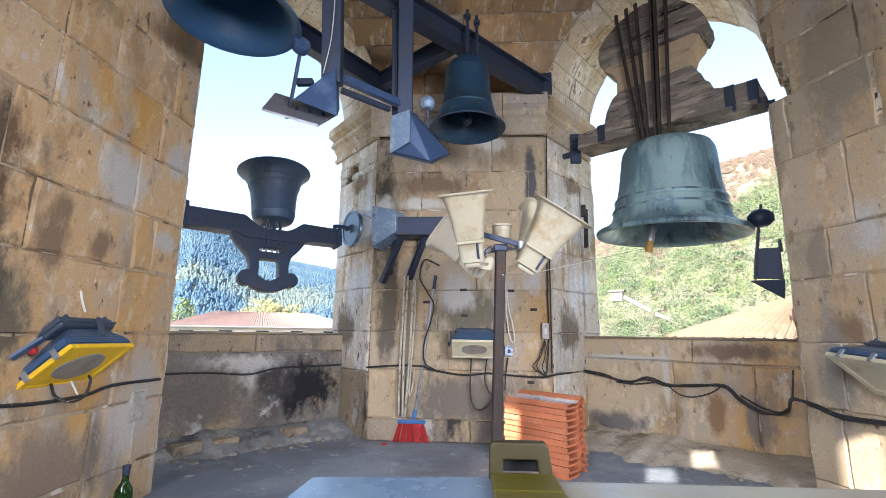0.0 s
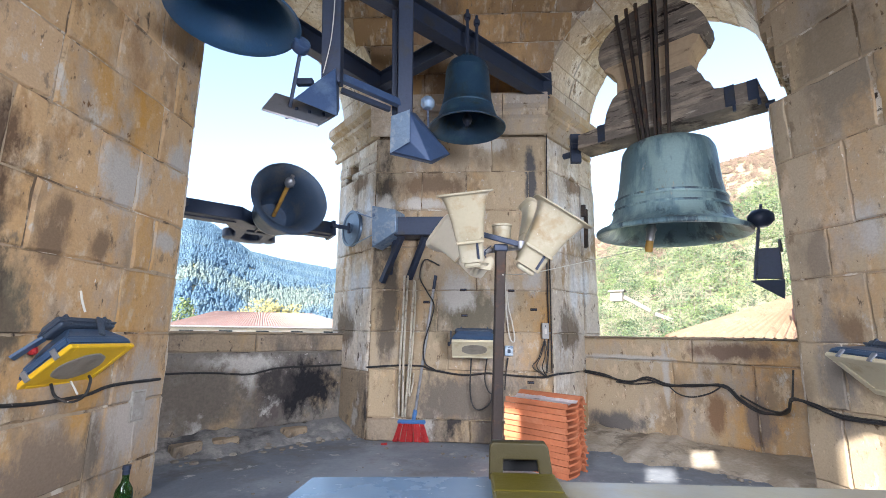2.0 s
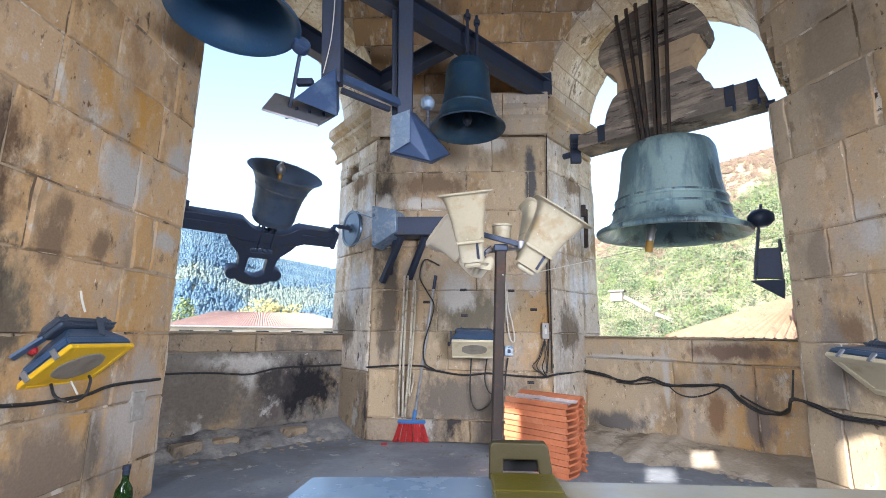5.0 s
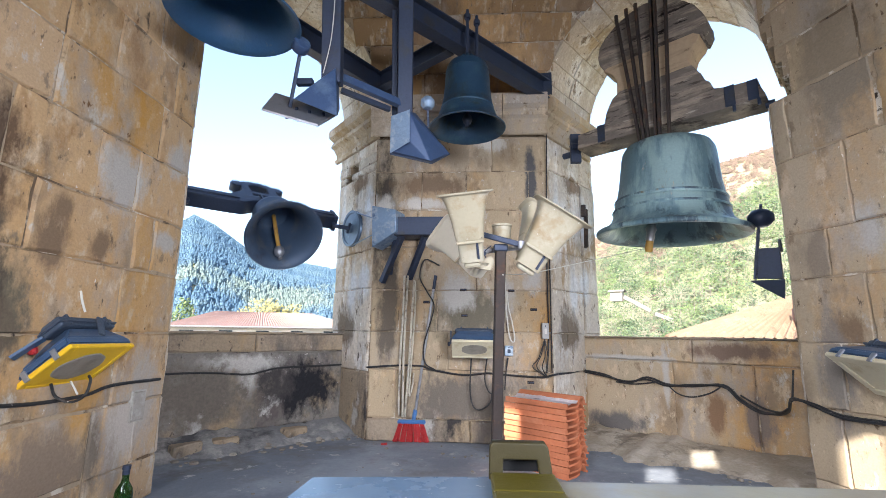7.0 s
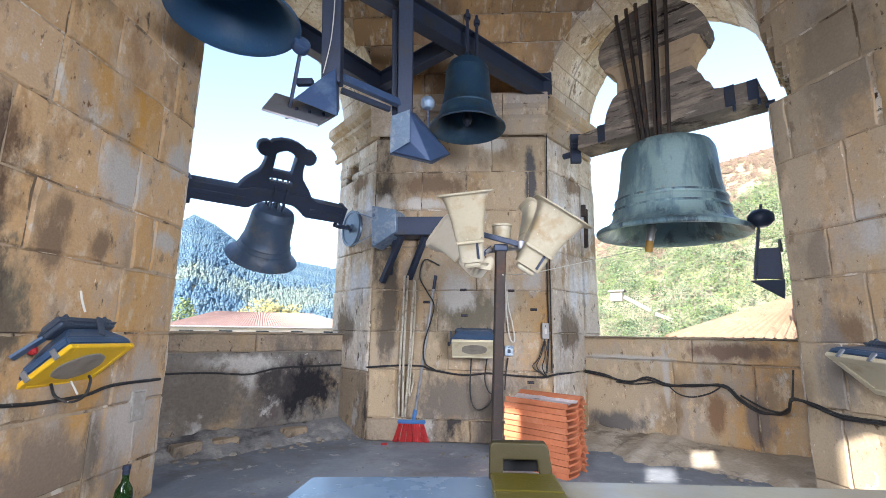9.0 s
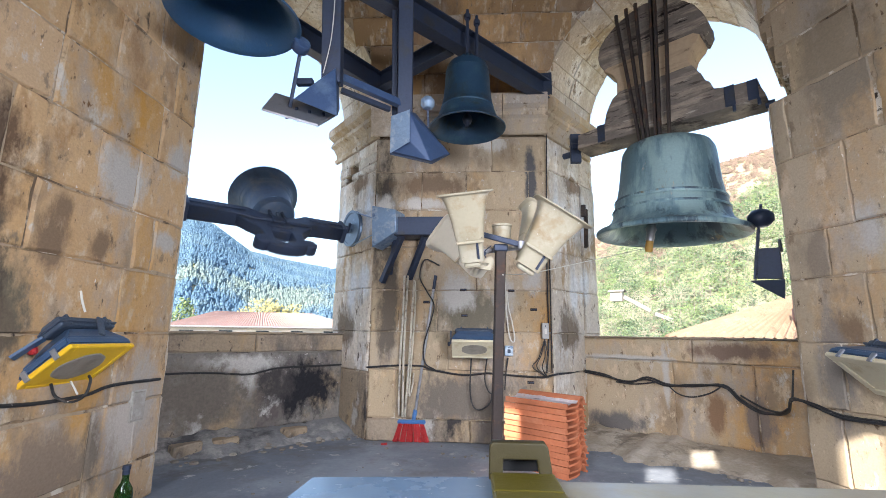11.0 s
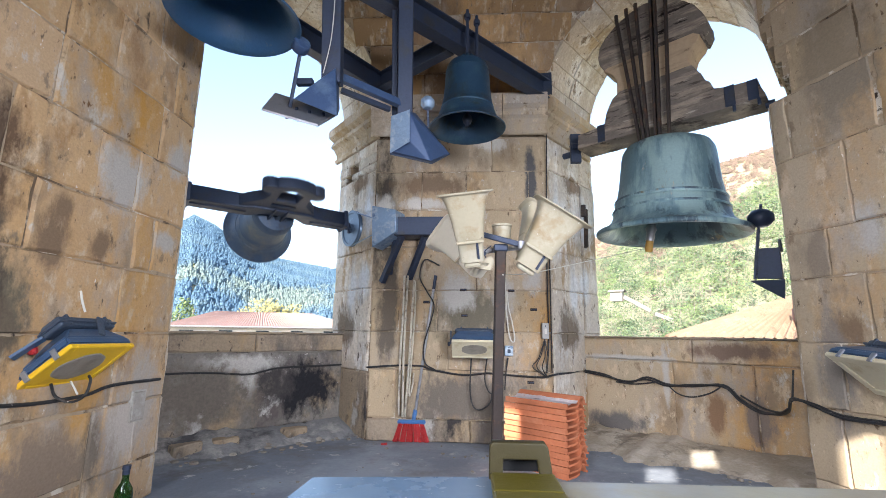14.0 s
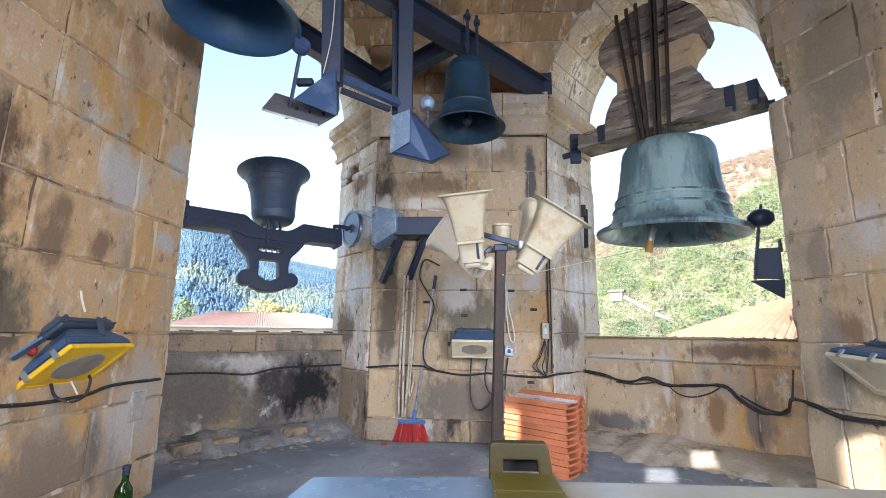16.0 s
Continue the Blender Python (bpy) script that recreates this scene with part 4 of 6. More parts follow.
gy = thing("wooden_yoke", frame_of(GB + Vector((0, 0, 2.62)), ER), "weathered oak bell yoke with iron straps in the arch", "bell yoke")
beam = [(-0.72, 0.085), (-0.35, 0.085), (0.10, 0.08), (0.45, 0.072), (0.745, 0.075), (0.75, 0.09), (0.725, 0.16), (0.69, 0.215), (0.54, 0.222), (0.43, 0.245), (0.20, 0.215), (-0.2, 0.205), (-0.45, 0.222), (-0.60, 0.21), (-0.71, 0.20)]
part("beam", plate(beam, [], 0.30, 0.012), TIMBER, gy, "heavy grey oak beam")
low = [(-0.455, 0.228), (-0.2, 0.210), (0.20, 0.220), (0.425, 0.252), (0.40, 0.325), (0.37, 0.35), (0.345, 0.42), (0.318, 0.46), (0.29, 0.515), (-0.30, 0.505), (-0.36, 0.465), (-0.40, 0.40), (-0.425, 0.345)]
part("lower_timber", plate(low, [], 0.28, 0.014), TIMBER, gy, "cracked grey oak timber")
midp = [(-0.32, 0.510), (0.285, 0.520), (0.27, 0.56), (0.268, 0.614), (0.285, 0.665), (0.31, 0.70), (0.35, 0.735), (0.365, 0.77), (0.33, 0.80), (-0.40, 0.79), (-0.425, 0.775), (-0.36, 0.72), (-0.318, 0.65), (-0.315, 0.57)]
part("middle_timber", plate(midp, [], 0.27, 0.012), TIMBER_PALE, gy, "paler shaped oak timber")
topp = [(-0.43, 0.795), (0.33, 0.806), (0.39, 0.775), (0.42, 0.83), (0.417, 0.90), (0.39, 0.97), (0.345, 1.05), (0.27, 1.13), (0.17, 1.20), (0.06, 1.25), (-0.04, 1.27), (-0.16, 1.245), (-0.30, 1.18), (-0.40, 1.10), (-0.458, 1.03), (-0.477, 0.93), (-0.465, 0.86)]
part("top_timber", plate(topp, [], 0.27, 0.015), TIMBER, gy)
for x0, x1, h in ((-0.278, -0.140, 1.21), (-0.185, -0.105, 1.23), (-0.10, -0.072, 1.24), (0.030, -0.012, 1.27), (0.065, 0.022, 1.27), (0.153, 0.094, 1.22)):
    part("strap", bar((x0, -0.168, h), (x1, -0.168, -0.06), 0.048, 0.02, 0.004), RUST, gy, "rusty iron strap")
    part("strap_bolt", lathe([(0, h - 0.02), (0.018, h - 0.02), (0.018, h + 0.05), (0, h + 0.06)], 8, None, pose(x0, -0.168, 0)), RUST, gy)
for x, z0, z1 in ((0.54, 0.065, 0.235), (0.69, 0.067, 0.225), (-0.49, 0.077, 0.24)):
    part("band", box(x - 0.035, x + 0.035, -0.158, 0.158, z0, z1, 0.004), IRON, gy, "iron band")
for x in (0.56, 0.72):
    part("band_bolt", lathe([(0, 0.02), (0.012, 0.02), (0.012, 0.07), (0, 0.07)], 8, None, pose(x, -0.14, 0)), IRON, gy)
part("gudgeon", tube([(-0.78, 0, 0.10), (-1.0, 0, 0.10)], 0.03, 12), IRON, gy, smooth=True)
part("gudgeon", tube([(0.74, 0, 0.06), (0.80, 0, 0.06)], 0.03, 12), IRON, gy, smooth=True)
bearing = thing("bearing_bracket", (1.060, 4.328, 2.773), "black iron bearing bracket on the reveal", "bracket")
part("plate", bar((-0.02, 0, -0.16), (-0.02, 0, 0.14), 0.05, 0.10, 0.004), IRON, bearing)
part("clamp", box(-0.06, 0.06, -0.05, 0.05, -0.03, 0.03, 0.008), IRON, bearing)
for s in (-1, 1):
    part("bolt", tube([(s * 0.06, -0.06, 0.03), (s * 0.06, 0.04, 0.03)], 0.012, 8), IRON, bearing)

hinge = thing("iron_pintle", (1.171, 4.600, 2.009), "rusty iron pintle let into the reveal", "pintle")
part("strap", bar((0, 0, -0.2), (0.01, 0, 0.2), 0.07, 0.03, 0.006), RUST, hinge)
part("pin", tube([(-0.02, -0.03, 0.12), (-0.02, -0.03, 0.24)], 0.025, 10), RUST, hinge, smooth=True)

# ---- steel beams and the two hanging bells ----
BZ = 3.30
beam1 = thing("steel_beam", (0.0, 0.0, BZ), "dark painted steel joist across the chamber", "beam", "steel joists")
part("joist", ibeam((0.76, 4.19, 0), (-1.95, 1.45, 0), 0.12, 0.20), IRON, beam1)
beam2 = thing("steel_beam", (0.0, 0.0, BZ), "dark blue steel joist before the arch", "beam", "steel joists")
part("joist", ibeam((-0.74, 4.18, 0), (-1.88, 2.45, 0), 0.10, 0.20), IRON, beam2)
beam3 = thing("steel_beam", (0.0, 0.0, BZ), "short dark steel joist between two others", "beam", "steel joists")
part("joist", ibeam((-0.86, 3.93, 0.0), (-0.17, 3.375, 0.0), 0.09, 0.16), IRON, beam3)

anchor = thing("beam_anchor", (0.70, 4.13, BZ), "black steel anchor plate holding a joist", "anchor plate")
part("plate", box(-0.14, 0.09, 0.0, 0.03, -0.14, 0.18, 0.004, 1, None, pose(0, 0, 0, 0, 0, -8)), IRON, anchor)
for bx in (-0.1, 0.05):
    part("bolt", tube([(bx, 0.0, 0.14), (bx, -0.03, 0.14)], 0.012, 8), IRON, anchor)

b4 = thing("hanging_bell", (-0.03, 3.32, 2.52), "small teal bronze bell hung from a joist", "bell")
bb = part("bell_body", lathe(bell_profile(0.30, 0.56), 64), BELL_TEAL, b4, smooth=True)
part("crown", crown(bmesh.new(), 0.555, 0.075), BELL_TEAL, bb, smooth=True)
part("clapper", clapper_mesh(0.42, 0.012, 0.04, 0.06), IRON, b4, smooth=True, at=pose(0, 0, 0.5))
for dx, dy in ((0.0, -0.085), (0.075, -0.01)):
    part("hanger_bolt", tube([(dx, dy, 0.60), (dx, dy, 0.98)], 0.013, 8), IRON, b4)
    part("nut", lathe([(0, 0.90), (0.026, 0.90), (0.026, 0.94), (0, 0.95)], 6, None, pose(dx, dy, 0)), IRON, b4)

b3c = Vector((-1.277, 2.111, 2.608))
b3 = thing("hanging_bell", Matrix.Translation(b3c), "blue painted bell hung beside the stone pier", "bell")
bb = part("bell_body", lathe(bell_profile(0.345, 0.58), 64), BELL_BLUE, b3, smooth=True)
part("crown", crown(bmesh.new(), 0.575, 0.075), BELL_BLUE, bb, smooth=True)
part("hanger", bar((0, 0, 0.55), (0, 0, BZ + 0.12 - b3c.z), 0.06, 0.02), IRON, b3)
beam4 = thing("steel_beam", (0, 0, BZ + 0.2), "dark steel joist carrying the blue bell", "beam", "steel joists")
part("joist", ibeam((-1.86, b3c.y - 0.15, 0), (0.3, b3c.y + 0.35, 0), 0.10, 0.18), IRON, beam4)


# first hammer hanger: posts, folded box with a pale base plate, hammer
h1 = thing("bell_hammer", (-0.837, 2.422, 2.726), "blue steel bell hammer unit on a hanging post", "bell hammer")
H1 = Vector((-0.837, 2.422, 2.726))
l1 = lambda p: Vector(p) - H1
part("post", bar(l1((-0.843, 2.478, 2.422)), l1((-0.833, 2.348, 3.132)), 0.115, 0.09, 0.004), IRON, h1)
part("cable", tube([l1((-0.875, 2.399, 2.450)), l1((-0.829, 2.366, 2.648)), l1((-0.809, 2.331, 2.846)), l1((-0.802, 2.301, 3.011))], 0.0035, 6), GREY_PL, h1)


def hull(pts, bevel=0.004):
    b = bmesh.new()
    for p in pts:
        b.verts.new(p)
    r = bmesh.ops.convex_hull(b, input=b.verts)
    bmesh.ops.dissolve_limit(b, angle_limit=radians(2), verts=b.verts, edges=b.edges)
    if bevel:
        bmesh.ops.bevel(b, geom=list(b.edges), offset=bevel, segments=1, affect="EDGES")
    return b


part("gusset", hull([l1(p) for p in ((-1.018, 2.344, 2.259), (-0.808, 2.416, 2.495), (-0.774, 2.396, 2.173), (-0.922, 2.424, 2.411), (-1.080, 2.569, 2.396), (-0.831, 2.554, 2.564), (-0.827, 2.600, 2.315))]), STEEL_BLUE, h1, "blue folded side plates")
bp = part("base_plate", hull([l1(p) for p in ((-1.212, 2.363, 2.199), (-1.246, 2.585, 2.424), (-0.841, 2.614, 2.292), (-0.881, 2.382, 2.101), (-1.212, 2.361, 2.212), (-1.246, 2.582, 2.438), (-0.841, 2.611, 2.309), (-0.881, 2.379, 2.117))], 0.0), STEEL_GREY, h1, "pale galvanised base plate")
for p in ((-1.044, 2.453, 2.265), (-0.970, 2.471, 2.251), (-1.073, 2.395, 2.182), (-1.014, 2.411, 2.174), (-0.895, 2.496, 2.248)):
    part("bolt", lathe([(0, -0.012), (0.011, -0.012), (0.011, 0.004), (0, 0.004)], 6, None, Matrix.Translation(l1(p) + Vector((0, 0, -0.006)))), IRON, bp)
part("arm", bar(l1((-1.088, 2.460, 2.269)), l1((-1.005, 2.352, 2.552)), 0.02, 0.02, 0.003), IRON, h1)
part("hammer_head", lathe([(0, -0.035), (0.044, -0.032), (0.05, -0.022), (0.05, 0.022), (0.044, 0.032), (0, 0.035)], 32, None, Matrix.Translation(l1((-0.991, 2.327, 2.582))) @ pose(0, 0, 0, 70, 0, 40)), STEEL_BLUE, h1, "round steel hammer head", smooth=True)
part("pivot", box(-0.05, 0.05, -0.02, 0.02, -0.02, 0.02, 0.004, 1, None, Matrix.Translation(l1((-0.997, 2.438, 2.417)))), IRON, h1)

h2 = thing("bell_hammer", (-0.452, 2.788, 2.806), "blue steel bell hammer unit beside the small bell", "bell hammer")
H2 = Vector((-0.452, 2.788, 2.806))
l2 = lambda p: Vector(p) - H2
part("post", bar(l2((-0.451, 2.862, 2.406)), l2((-0.441, 2.677, 3.416)), 0.10, 0.05, 0.004), IRON, h2)
part("post", bar(l2((-0.538, 2.950, 2.452)), l2((-0.534, 2.816, 3.180)), 0.04, 0.05, 0.004), IRON, h2)
part("cross_bar", bar(l2((-0.810, 2.565, 2.515)), l2((-0.486, 2.845, 2.486)), 0.045, 0.05, 0.003), STEEL_BLUE, h2)
part("cross_bar", bar(l2((-0.817, 2.578, 2.441)), l2((-0.547, 2.802, 2.422)), 0.03, 0.035, 0.003), IRON, h2)
part("gusset", hull([l2(p) for p in ((-0.534, 2.767, 2.339), (-0.404, 2.719, 2.368), (-0.397, 2.737, 2.164), (-0.538, 2.809, 2.111), (-0.252, 2.743, 2.015), (-0.146, 2.927, 2.154), (-0.388, 2.909, 2.450))]), STEEL_BLUE, h2, "blue folded hammer box")
part("side_plate", hull([l2(p) for p in ((-0.527, 2.746, 2.345), (-0.397, 2.699, 2.366), (-0.395, 2.719, 2.152), (-0.534, 2.790, 2.103), (-0.529, 2.755, 2.349), (-0.399, 2.709, 2.371), (-0.396, 2.728, 2.157), (-0.536, 2.800, 2.107))], 0.0), STEEL_PALE, h2, "scuffed pale side plate")
part("base_plate", hull([l2(p) for p in ((-0.532, 2.782, 2.092), (-0.250, 2.725, 2.000), (-0.146, 2.929, 2.147), (-0.419, 2.916, 2.235), (-0.532, 2.780, 2.103), (-0.250, 2.723, 2.011), (-0.146, 2.927, 2.158), (-0.419, 2.914, 2.247))], 0.0), IRON, h2)
part("arm", bar(l2((-0.297, 2.932, 2.354)), l2((-0.299, 2.879, 2.475)), 0.014, 0.014), IRON, h2)
part("hammer_head", lathe([(0, -0.045), (0.03, -0.04), (0.048, -0.015), (0.048, 0.015), (0.03, 0.04), (0, 0.045)], 24, None, Matrix.Translation(l2((-0.299, 2.874, 2.502)))), STEEL_PALE, h2, "round grey hammer head", smooth=True)

# hammer unit at the great bell
h3 = thing("bell_hammer", (2.248, 3.514, 1.494), "black electric bell hammer bolted to the reveal", "bell hammer")
H3 = Vector((2.248, 3.514, 1.494))
l3 = lambda p: Vector(p) - H3
part("case", hull([l3(p) for p in ((2.164, 3.519, 1.603), (2.276, 3.425, 1.595), (2.273, 3.427, 1.360), (2.153, 3.528, 1.371), (2.263, 3.670, 1.609), (2.375, 3.576, 1.614), (2.379, 3.573, 1.378), (2.248, 3.683, 1.390))]), IRON, h3)
part("shelf", hull([l3(p) for p in ((2.103, 3.544, 1.360), (2.272, 3.402, 1.357), (2.283, 3.445, 1.214), (2.167, 3.542, 1.347), (2.196, 3.700, 1.378), (2.373, 3.552, 1.375), (2.361, 3.562, 1.223))]), IRON, h3)
part("arm", bar(l3((2.142, 3.537, 1.368)), l3((2.190, 3.497, 1.775)), 0.025, 0.02, 0.003), IRON, h3)
part("arm_tip", bar(l3((2.207, 3.482, 1.895)), l3((2.211, 3.480, 1.939)), 0.022, 0.02), IRON, h3)
part("hammer_head", lathe([(0, -0.07), (0.05, -0.062), (0.085, -0.025), (0.088, 0.0), (0.085, 0.025), (0.05, 0.062), (0, 0.07)], 32, None, Matrix.Translation(l3((2.203, 3.486, 1.830)))), IRON, h3, "round black hammer head", smooth=True)
part("cable", tube([l3((2.340, 3.502, 1.579)), l3((2.389, 3.591, 1.684)), l3((2.389, 3.617, 1.400))], 0.008, 6), BLACK, h3)

# ---- horn loudspeakers on a post ----
post = thing("speaker_post", (0.139, 2.825, 0.039), "rusty square steel post carrying horn loudspeakers", "post")
PO = Vector((0.139, 2.825, 0.039))
PT = Vector((0.170, 2.572, 1.427))
PO = Vector((PO.x, PO.y, 0))
post.matrix_world = Matrix.Translation(PO)
lp = lambda p: Vector(p) - PO
part("shaft", bar((0, 0, 0), PT - PO, 0.055, 0.055, 0.004), RUST, post)
part("base_plate", box(-0.1, 0.1, -0.1, 0.1, 0, 0.012, 0.002), RUST, post)
part("cross_arm", bar(lp((0.047, 2.529, 1.504)), lp((0.317, 2.480, 1.419)), 0.02, 0.03, 0.003), IRON, post)
part("cross_arm", bar(lp((0.061, 2.628, 1.417)), lp((0.322, 2.599, 1.442)), 0.03, 0.025, 0.003), STEEL_GREY, post)
part("clamp", box(-0.04, 0.04, -0.035, 0.035, -0.02, 0.02, 0.006, 1, None, Matrix.Translation(lp((0.170, 2.572, 1.427)))), IRON, post)
part("clamp", box(-0.03, 0.03, -0.03, 0.03, -0.025, 0.025, 0.006, 1, None, Matrix.Translation(lp((0.291, 2.497, 1.429)))), STEEL_GREY, post)


def horn(mouth, throat, wide, turn, mat_=None, label="weathered cream horn loudspeaker on a steel post"):
    """A flared rectangular reflex horn from the throat to its mouth."""
    mouth, throat = Vector(mouth), Vector(throat)
    d = mouth - throat
    L = d.length
    z = d.normalized()
    y = (Vector((math.sin(turn), math.cos(turn), 0)))
    y = (y - z * y.dot(z)).normalized()
    x = y.cross(z)
    m = Matrix((x, y, z)).transposed().to_4x4()
    m.translation = throat
    h = thing("horn_loudspeaker", m, label, "loudspeaker", "horn loudspeakers on the post")
    prof = [(0.00, 0.42, 0.36), (0.30, 0.46, 0.40), (0.31, 0.50, 0.42), (0.62, 0.60, 0.47), (0.82, 0.71, 0.53), (0.92, 0.80, 0.58), (0.945, 0.86, 0.61), (0.957, 0.98, 0.70), (0.965, 1.0, 0.715), (0.98, 1.0, 0.715)]

    def skin(scale, lst, b):
        prev = None
        for t, sx, sy in lst:
            ring = []
            for k in range(28):
                a = 2 * math.pi * k / 28
                ca, sa = math.cos(a), math.sin(a)
                e = 0.42
                px = math.copysign(abs(ca) ** e, ca) * sx * wide / 2 * scale
                py = math.copysign(abs(sa) ** e, sa) * sy * wide / 2 * scale
                ring.append(b.verts.new((px, py, t * L)))
            if prev:
                for k in range(28):
                    b.faces.new((prev[k], prev[(k + 1) % 28], ring[(k + 1) % 28], ring[k]))
            else:
                b.faces.new(ring)
            prev = ring
        return prev

    b = bmesh.new()
    o = skin(1.0, prof, b)
    i = skin(0.94, [(0.2, 0.3, 0.2)] + [(t, sx, sy) for t, sx, sy in prof[3:]], b)
    for k in range(28):
        b.faces.new((o[k], o[(k + 1) % 28], i[(k + 1) % 28], i[k]))
    part("horn", b, mat_ or HORN_M, h, smooth=True)
    bk = bmesh.new()
    box(-0.155 * wide, 0.155 * wide, -0.135 * wide, 0.135 * wide, -0.09 * L, 0.0, 0.015, 2, bk)
    part("driver", bk, mat_ or HORN_M, h, "cream driver housing")
    part("bracket", box(-0.24 * wide, 0.24 * wide, -0.26 * wide, -0.235 * wide, 0.27 * L, 0.31 * L, 0.003), HORN_M, h)
    part("slot", box(0.10 * wide, 0.14 * wide, -0.215 * wide, -0.195 * wide, 0.04 * L, 0.27 * L, 0.002), IRON, h)
    return h


horn((-0.035, 2.355, 1.704), (0.008, 2.476, 1.339), 0.31, 0.05)
horn((0.497, 2.406, 1.608), (0.305, 2.480, 1.309), 0.34, -0.15)
# cream plastic made paler to hold the sunlight on the rear horn
HORN_SUNLIT = surf("sunlit_cream_plastic", (0.66, 0.62, 0.52), [((0.52, 0.44, 0.30), 6.0, 0.58, 0.1)], rough=0.5, bump=0.1, grain=50, vary=0.08)
horn((-0.175, 2.86, 1.585), (0.045, 2.640, 1.315), 0.27, 0.5, HORN_SUNLIT)
horn((0.435, 2.86, 1.735), (0.325, 2.730, 1.430), 0.24, -0.3)
hd = thing("horn_driver", (0.182, 2.634, 1.534), "small cream junction can on the speaker post", "junction box")
part("can", lathe([(0, -0.04), (0.05, -0.04), (0.055, -0.03), (0.055, 0.03), (0.06, 0.033), (0.06, 0.045), (0, 0.05)], 20), HORN_M, hd, smooth=True)

hb = thing("hook_tag", (0.075, 2.50, 1.335), "yellowed plastic hook tag hanging below the horn", "tag")
part("loop", plate([(-0.045, -0.03), (0.03, -0.045), (0.05, 0.0), (0.035, 0.03), (-0.03, 0.0)], [[(-0.028, -0.02), (0.02, -0.028), (0.028, -0.005), (-0.022, 0.0)]], 0.02, 0.004), HORN_M, hb)
part("wire", tube([(0.01, 0, 0.02), (0.0, 0.01, 0.06), (0.04, 0.03, 0.10)], 0.003, 6), IRON, hb)
part("knot", lathe([(0, -0.012), (0.012, -0.008), (0.012, 0.008), (0, 0.012)], 8, None, pose(0.0, 0.0, 0.05)), IRON, hb)

# ---- floodlights ----


def floodlight(m, w, d, rim, glass, label, turned=False, oval=0.0, rw=0.045):
    """Glass faces local -z; the housing rises behind it, with a gear box and a stirrup."""
    f = thing("floodlight", m, label, "floodlight", "floodlights on the walls")
    b = bmesh.new()
    lo = [b.verts.new((sx * w / 2, sy * d / 2, 0.012)) for sx, sy in ((-1, -1), (1, -1), (1, 1), (-1, 1))]
    mi = [b.verts.new((sx * w / 2 * 0.97, sy * d / 2 * 0.96, 0.05)) for sx, sy in ((-1, -1), (1, -1), (1, 1), (-1, 1))]
    hi = [b.verts.new((sx * w / 2 * 0.72, sy * d / 2 * 0.55 + 0.02, 0.13)) for sx, sy in ((-1, -1), (1, -1), (1, 1), (-1, 1))]
    for a, c in ((lo, mi), (mi, hi)):
        for i in range(4):
            b.faces.new((a[i], a[(i + 1) % 4], c[(i + 1) % 4], c[i]))
    b.faces.new(lo)
    b.faces.new(hi)
    bmesh.ops.recalc_face_normals(b, faces=b.faces)
    bmesh.ops.bevel(b, geom=list(b.edges), offset=0.008, segments=2, affect="EDGES")
    part("housing", b, FLOOD_BLUE, f, "blue-grey enamelled housing")
    b = bmesh.new()
    box(-w / 2, w / 2, -d / 2, -d / 2 + rw, -0.01, 0.012, 0.004, 1, b)
    box(-w / 2, w / 2, d / 2 - rw, d / 2, -0.01, 0.012, 0.004, 1, b)
    box(-w / 2, -w / 2 + rw, -d / 2 + rw, d / 2 - rw, -0.01, 0.012, 0.004, 1, b)
    box(w / 2 - rw, w / 2, -d / 2 + rw, d / 2 - rw, -0.01, 0.012, 0.004, 1, b)
    part("rim", b, rim, f, "painted front rim")
    if oval:
        part("front_panel", box(-w / 2 + rw, w / 2 - rw, -d / 2 + rw, d / 2 - rw, -0.006, 0.006), rim, f)
        lens = lathe([(0, -0.009), (0.9, -0.009), (1.0, -0.004), (1.0, 0.0), (0, 0.0)], 28)
        for v in lens.verts:
            k = 1 + 0.09 * noise.noise(Vector((v.co.x * 2, v.co.y * 2, w * 20)))
            v.co = Vector((v.co.x * w / 2 * oval * k, v.co.y * d / 2 * oval * k, v.co.z))
        part("glass", lens, glass, f, "dusty oval front glass")
    else:
        part("glass", box(-w / 2 + rw, w / 2 - rw, -d / 2 + rw, d / 2 - rw, -0.002, 0.006), glass, f, "dusty front glass")
    g = bmesh.new()
    gl = d if turned else w
    box(-gl * 0.42, gl * 0.42, -0.05, 0.06, 0.132, 0.185, 0.012, 2, g)
    box(-gl * 0.44, gl * 0.44, -0.058, 0.068, 0.150, 0.160, 0.003, 1, g)
    for k in (-1, 1):
        box(k * gl * 0.30 - 0.006, k * gl * 0.30 + 0.006, -0.055, 0.065, 0.14, 0.189, 0, 1, g)
    if turned:
        g.transform(pose(0.06, 0.03, 0, 0, 0, -90))
    part("gear_box", g, FLOOD_DARK, f, "ribbed dark gear box")
    for s in (-1, 1):
        part("stirrup", bar((s * (w / 2 + 0.012), 0, 0.05), (s * (w / 2 + 0.012), 0.05, 0.15), 0.012, 0.03, 0.002), FLOOD_DARK, f)
        km = pose(0.02, s * (d / 2 + 0.012), 0.075, -90 * s, 0, 0) if turned else pose(s * (w / 2 + 0.018), 0, 0.05, 0, 90 * s, 0)
        part("knob", lathe([(0, 0), (0.018, 0), (0.019, 0.012), (0.012, 0.018), (0, 0.02)], 16, None, km), RED if s < 0 else IRON, f, "round knob")
        part("clip", box(s * w * 0.25 - 0.012, s * w * 0.25 + 0.012, -d / 2 - 0.006, -d / 2 + 0.004, -0.012, 0.035, 0.002), STEEL_GREY, f)
    return f


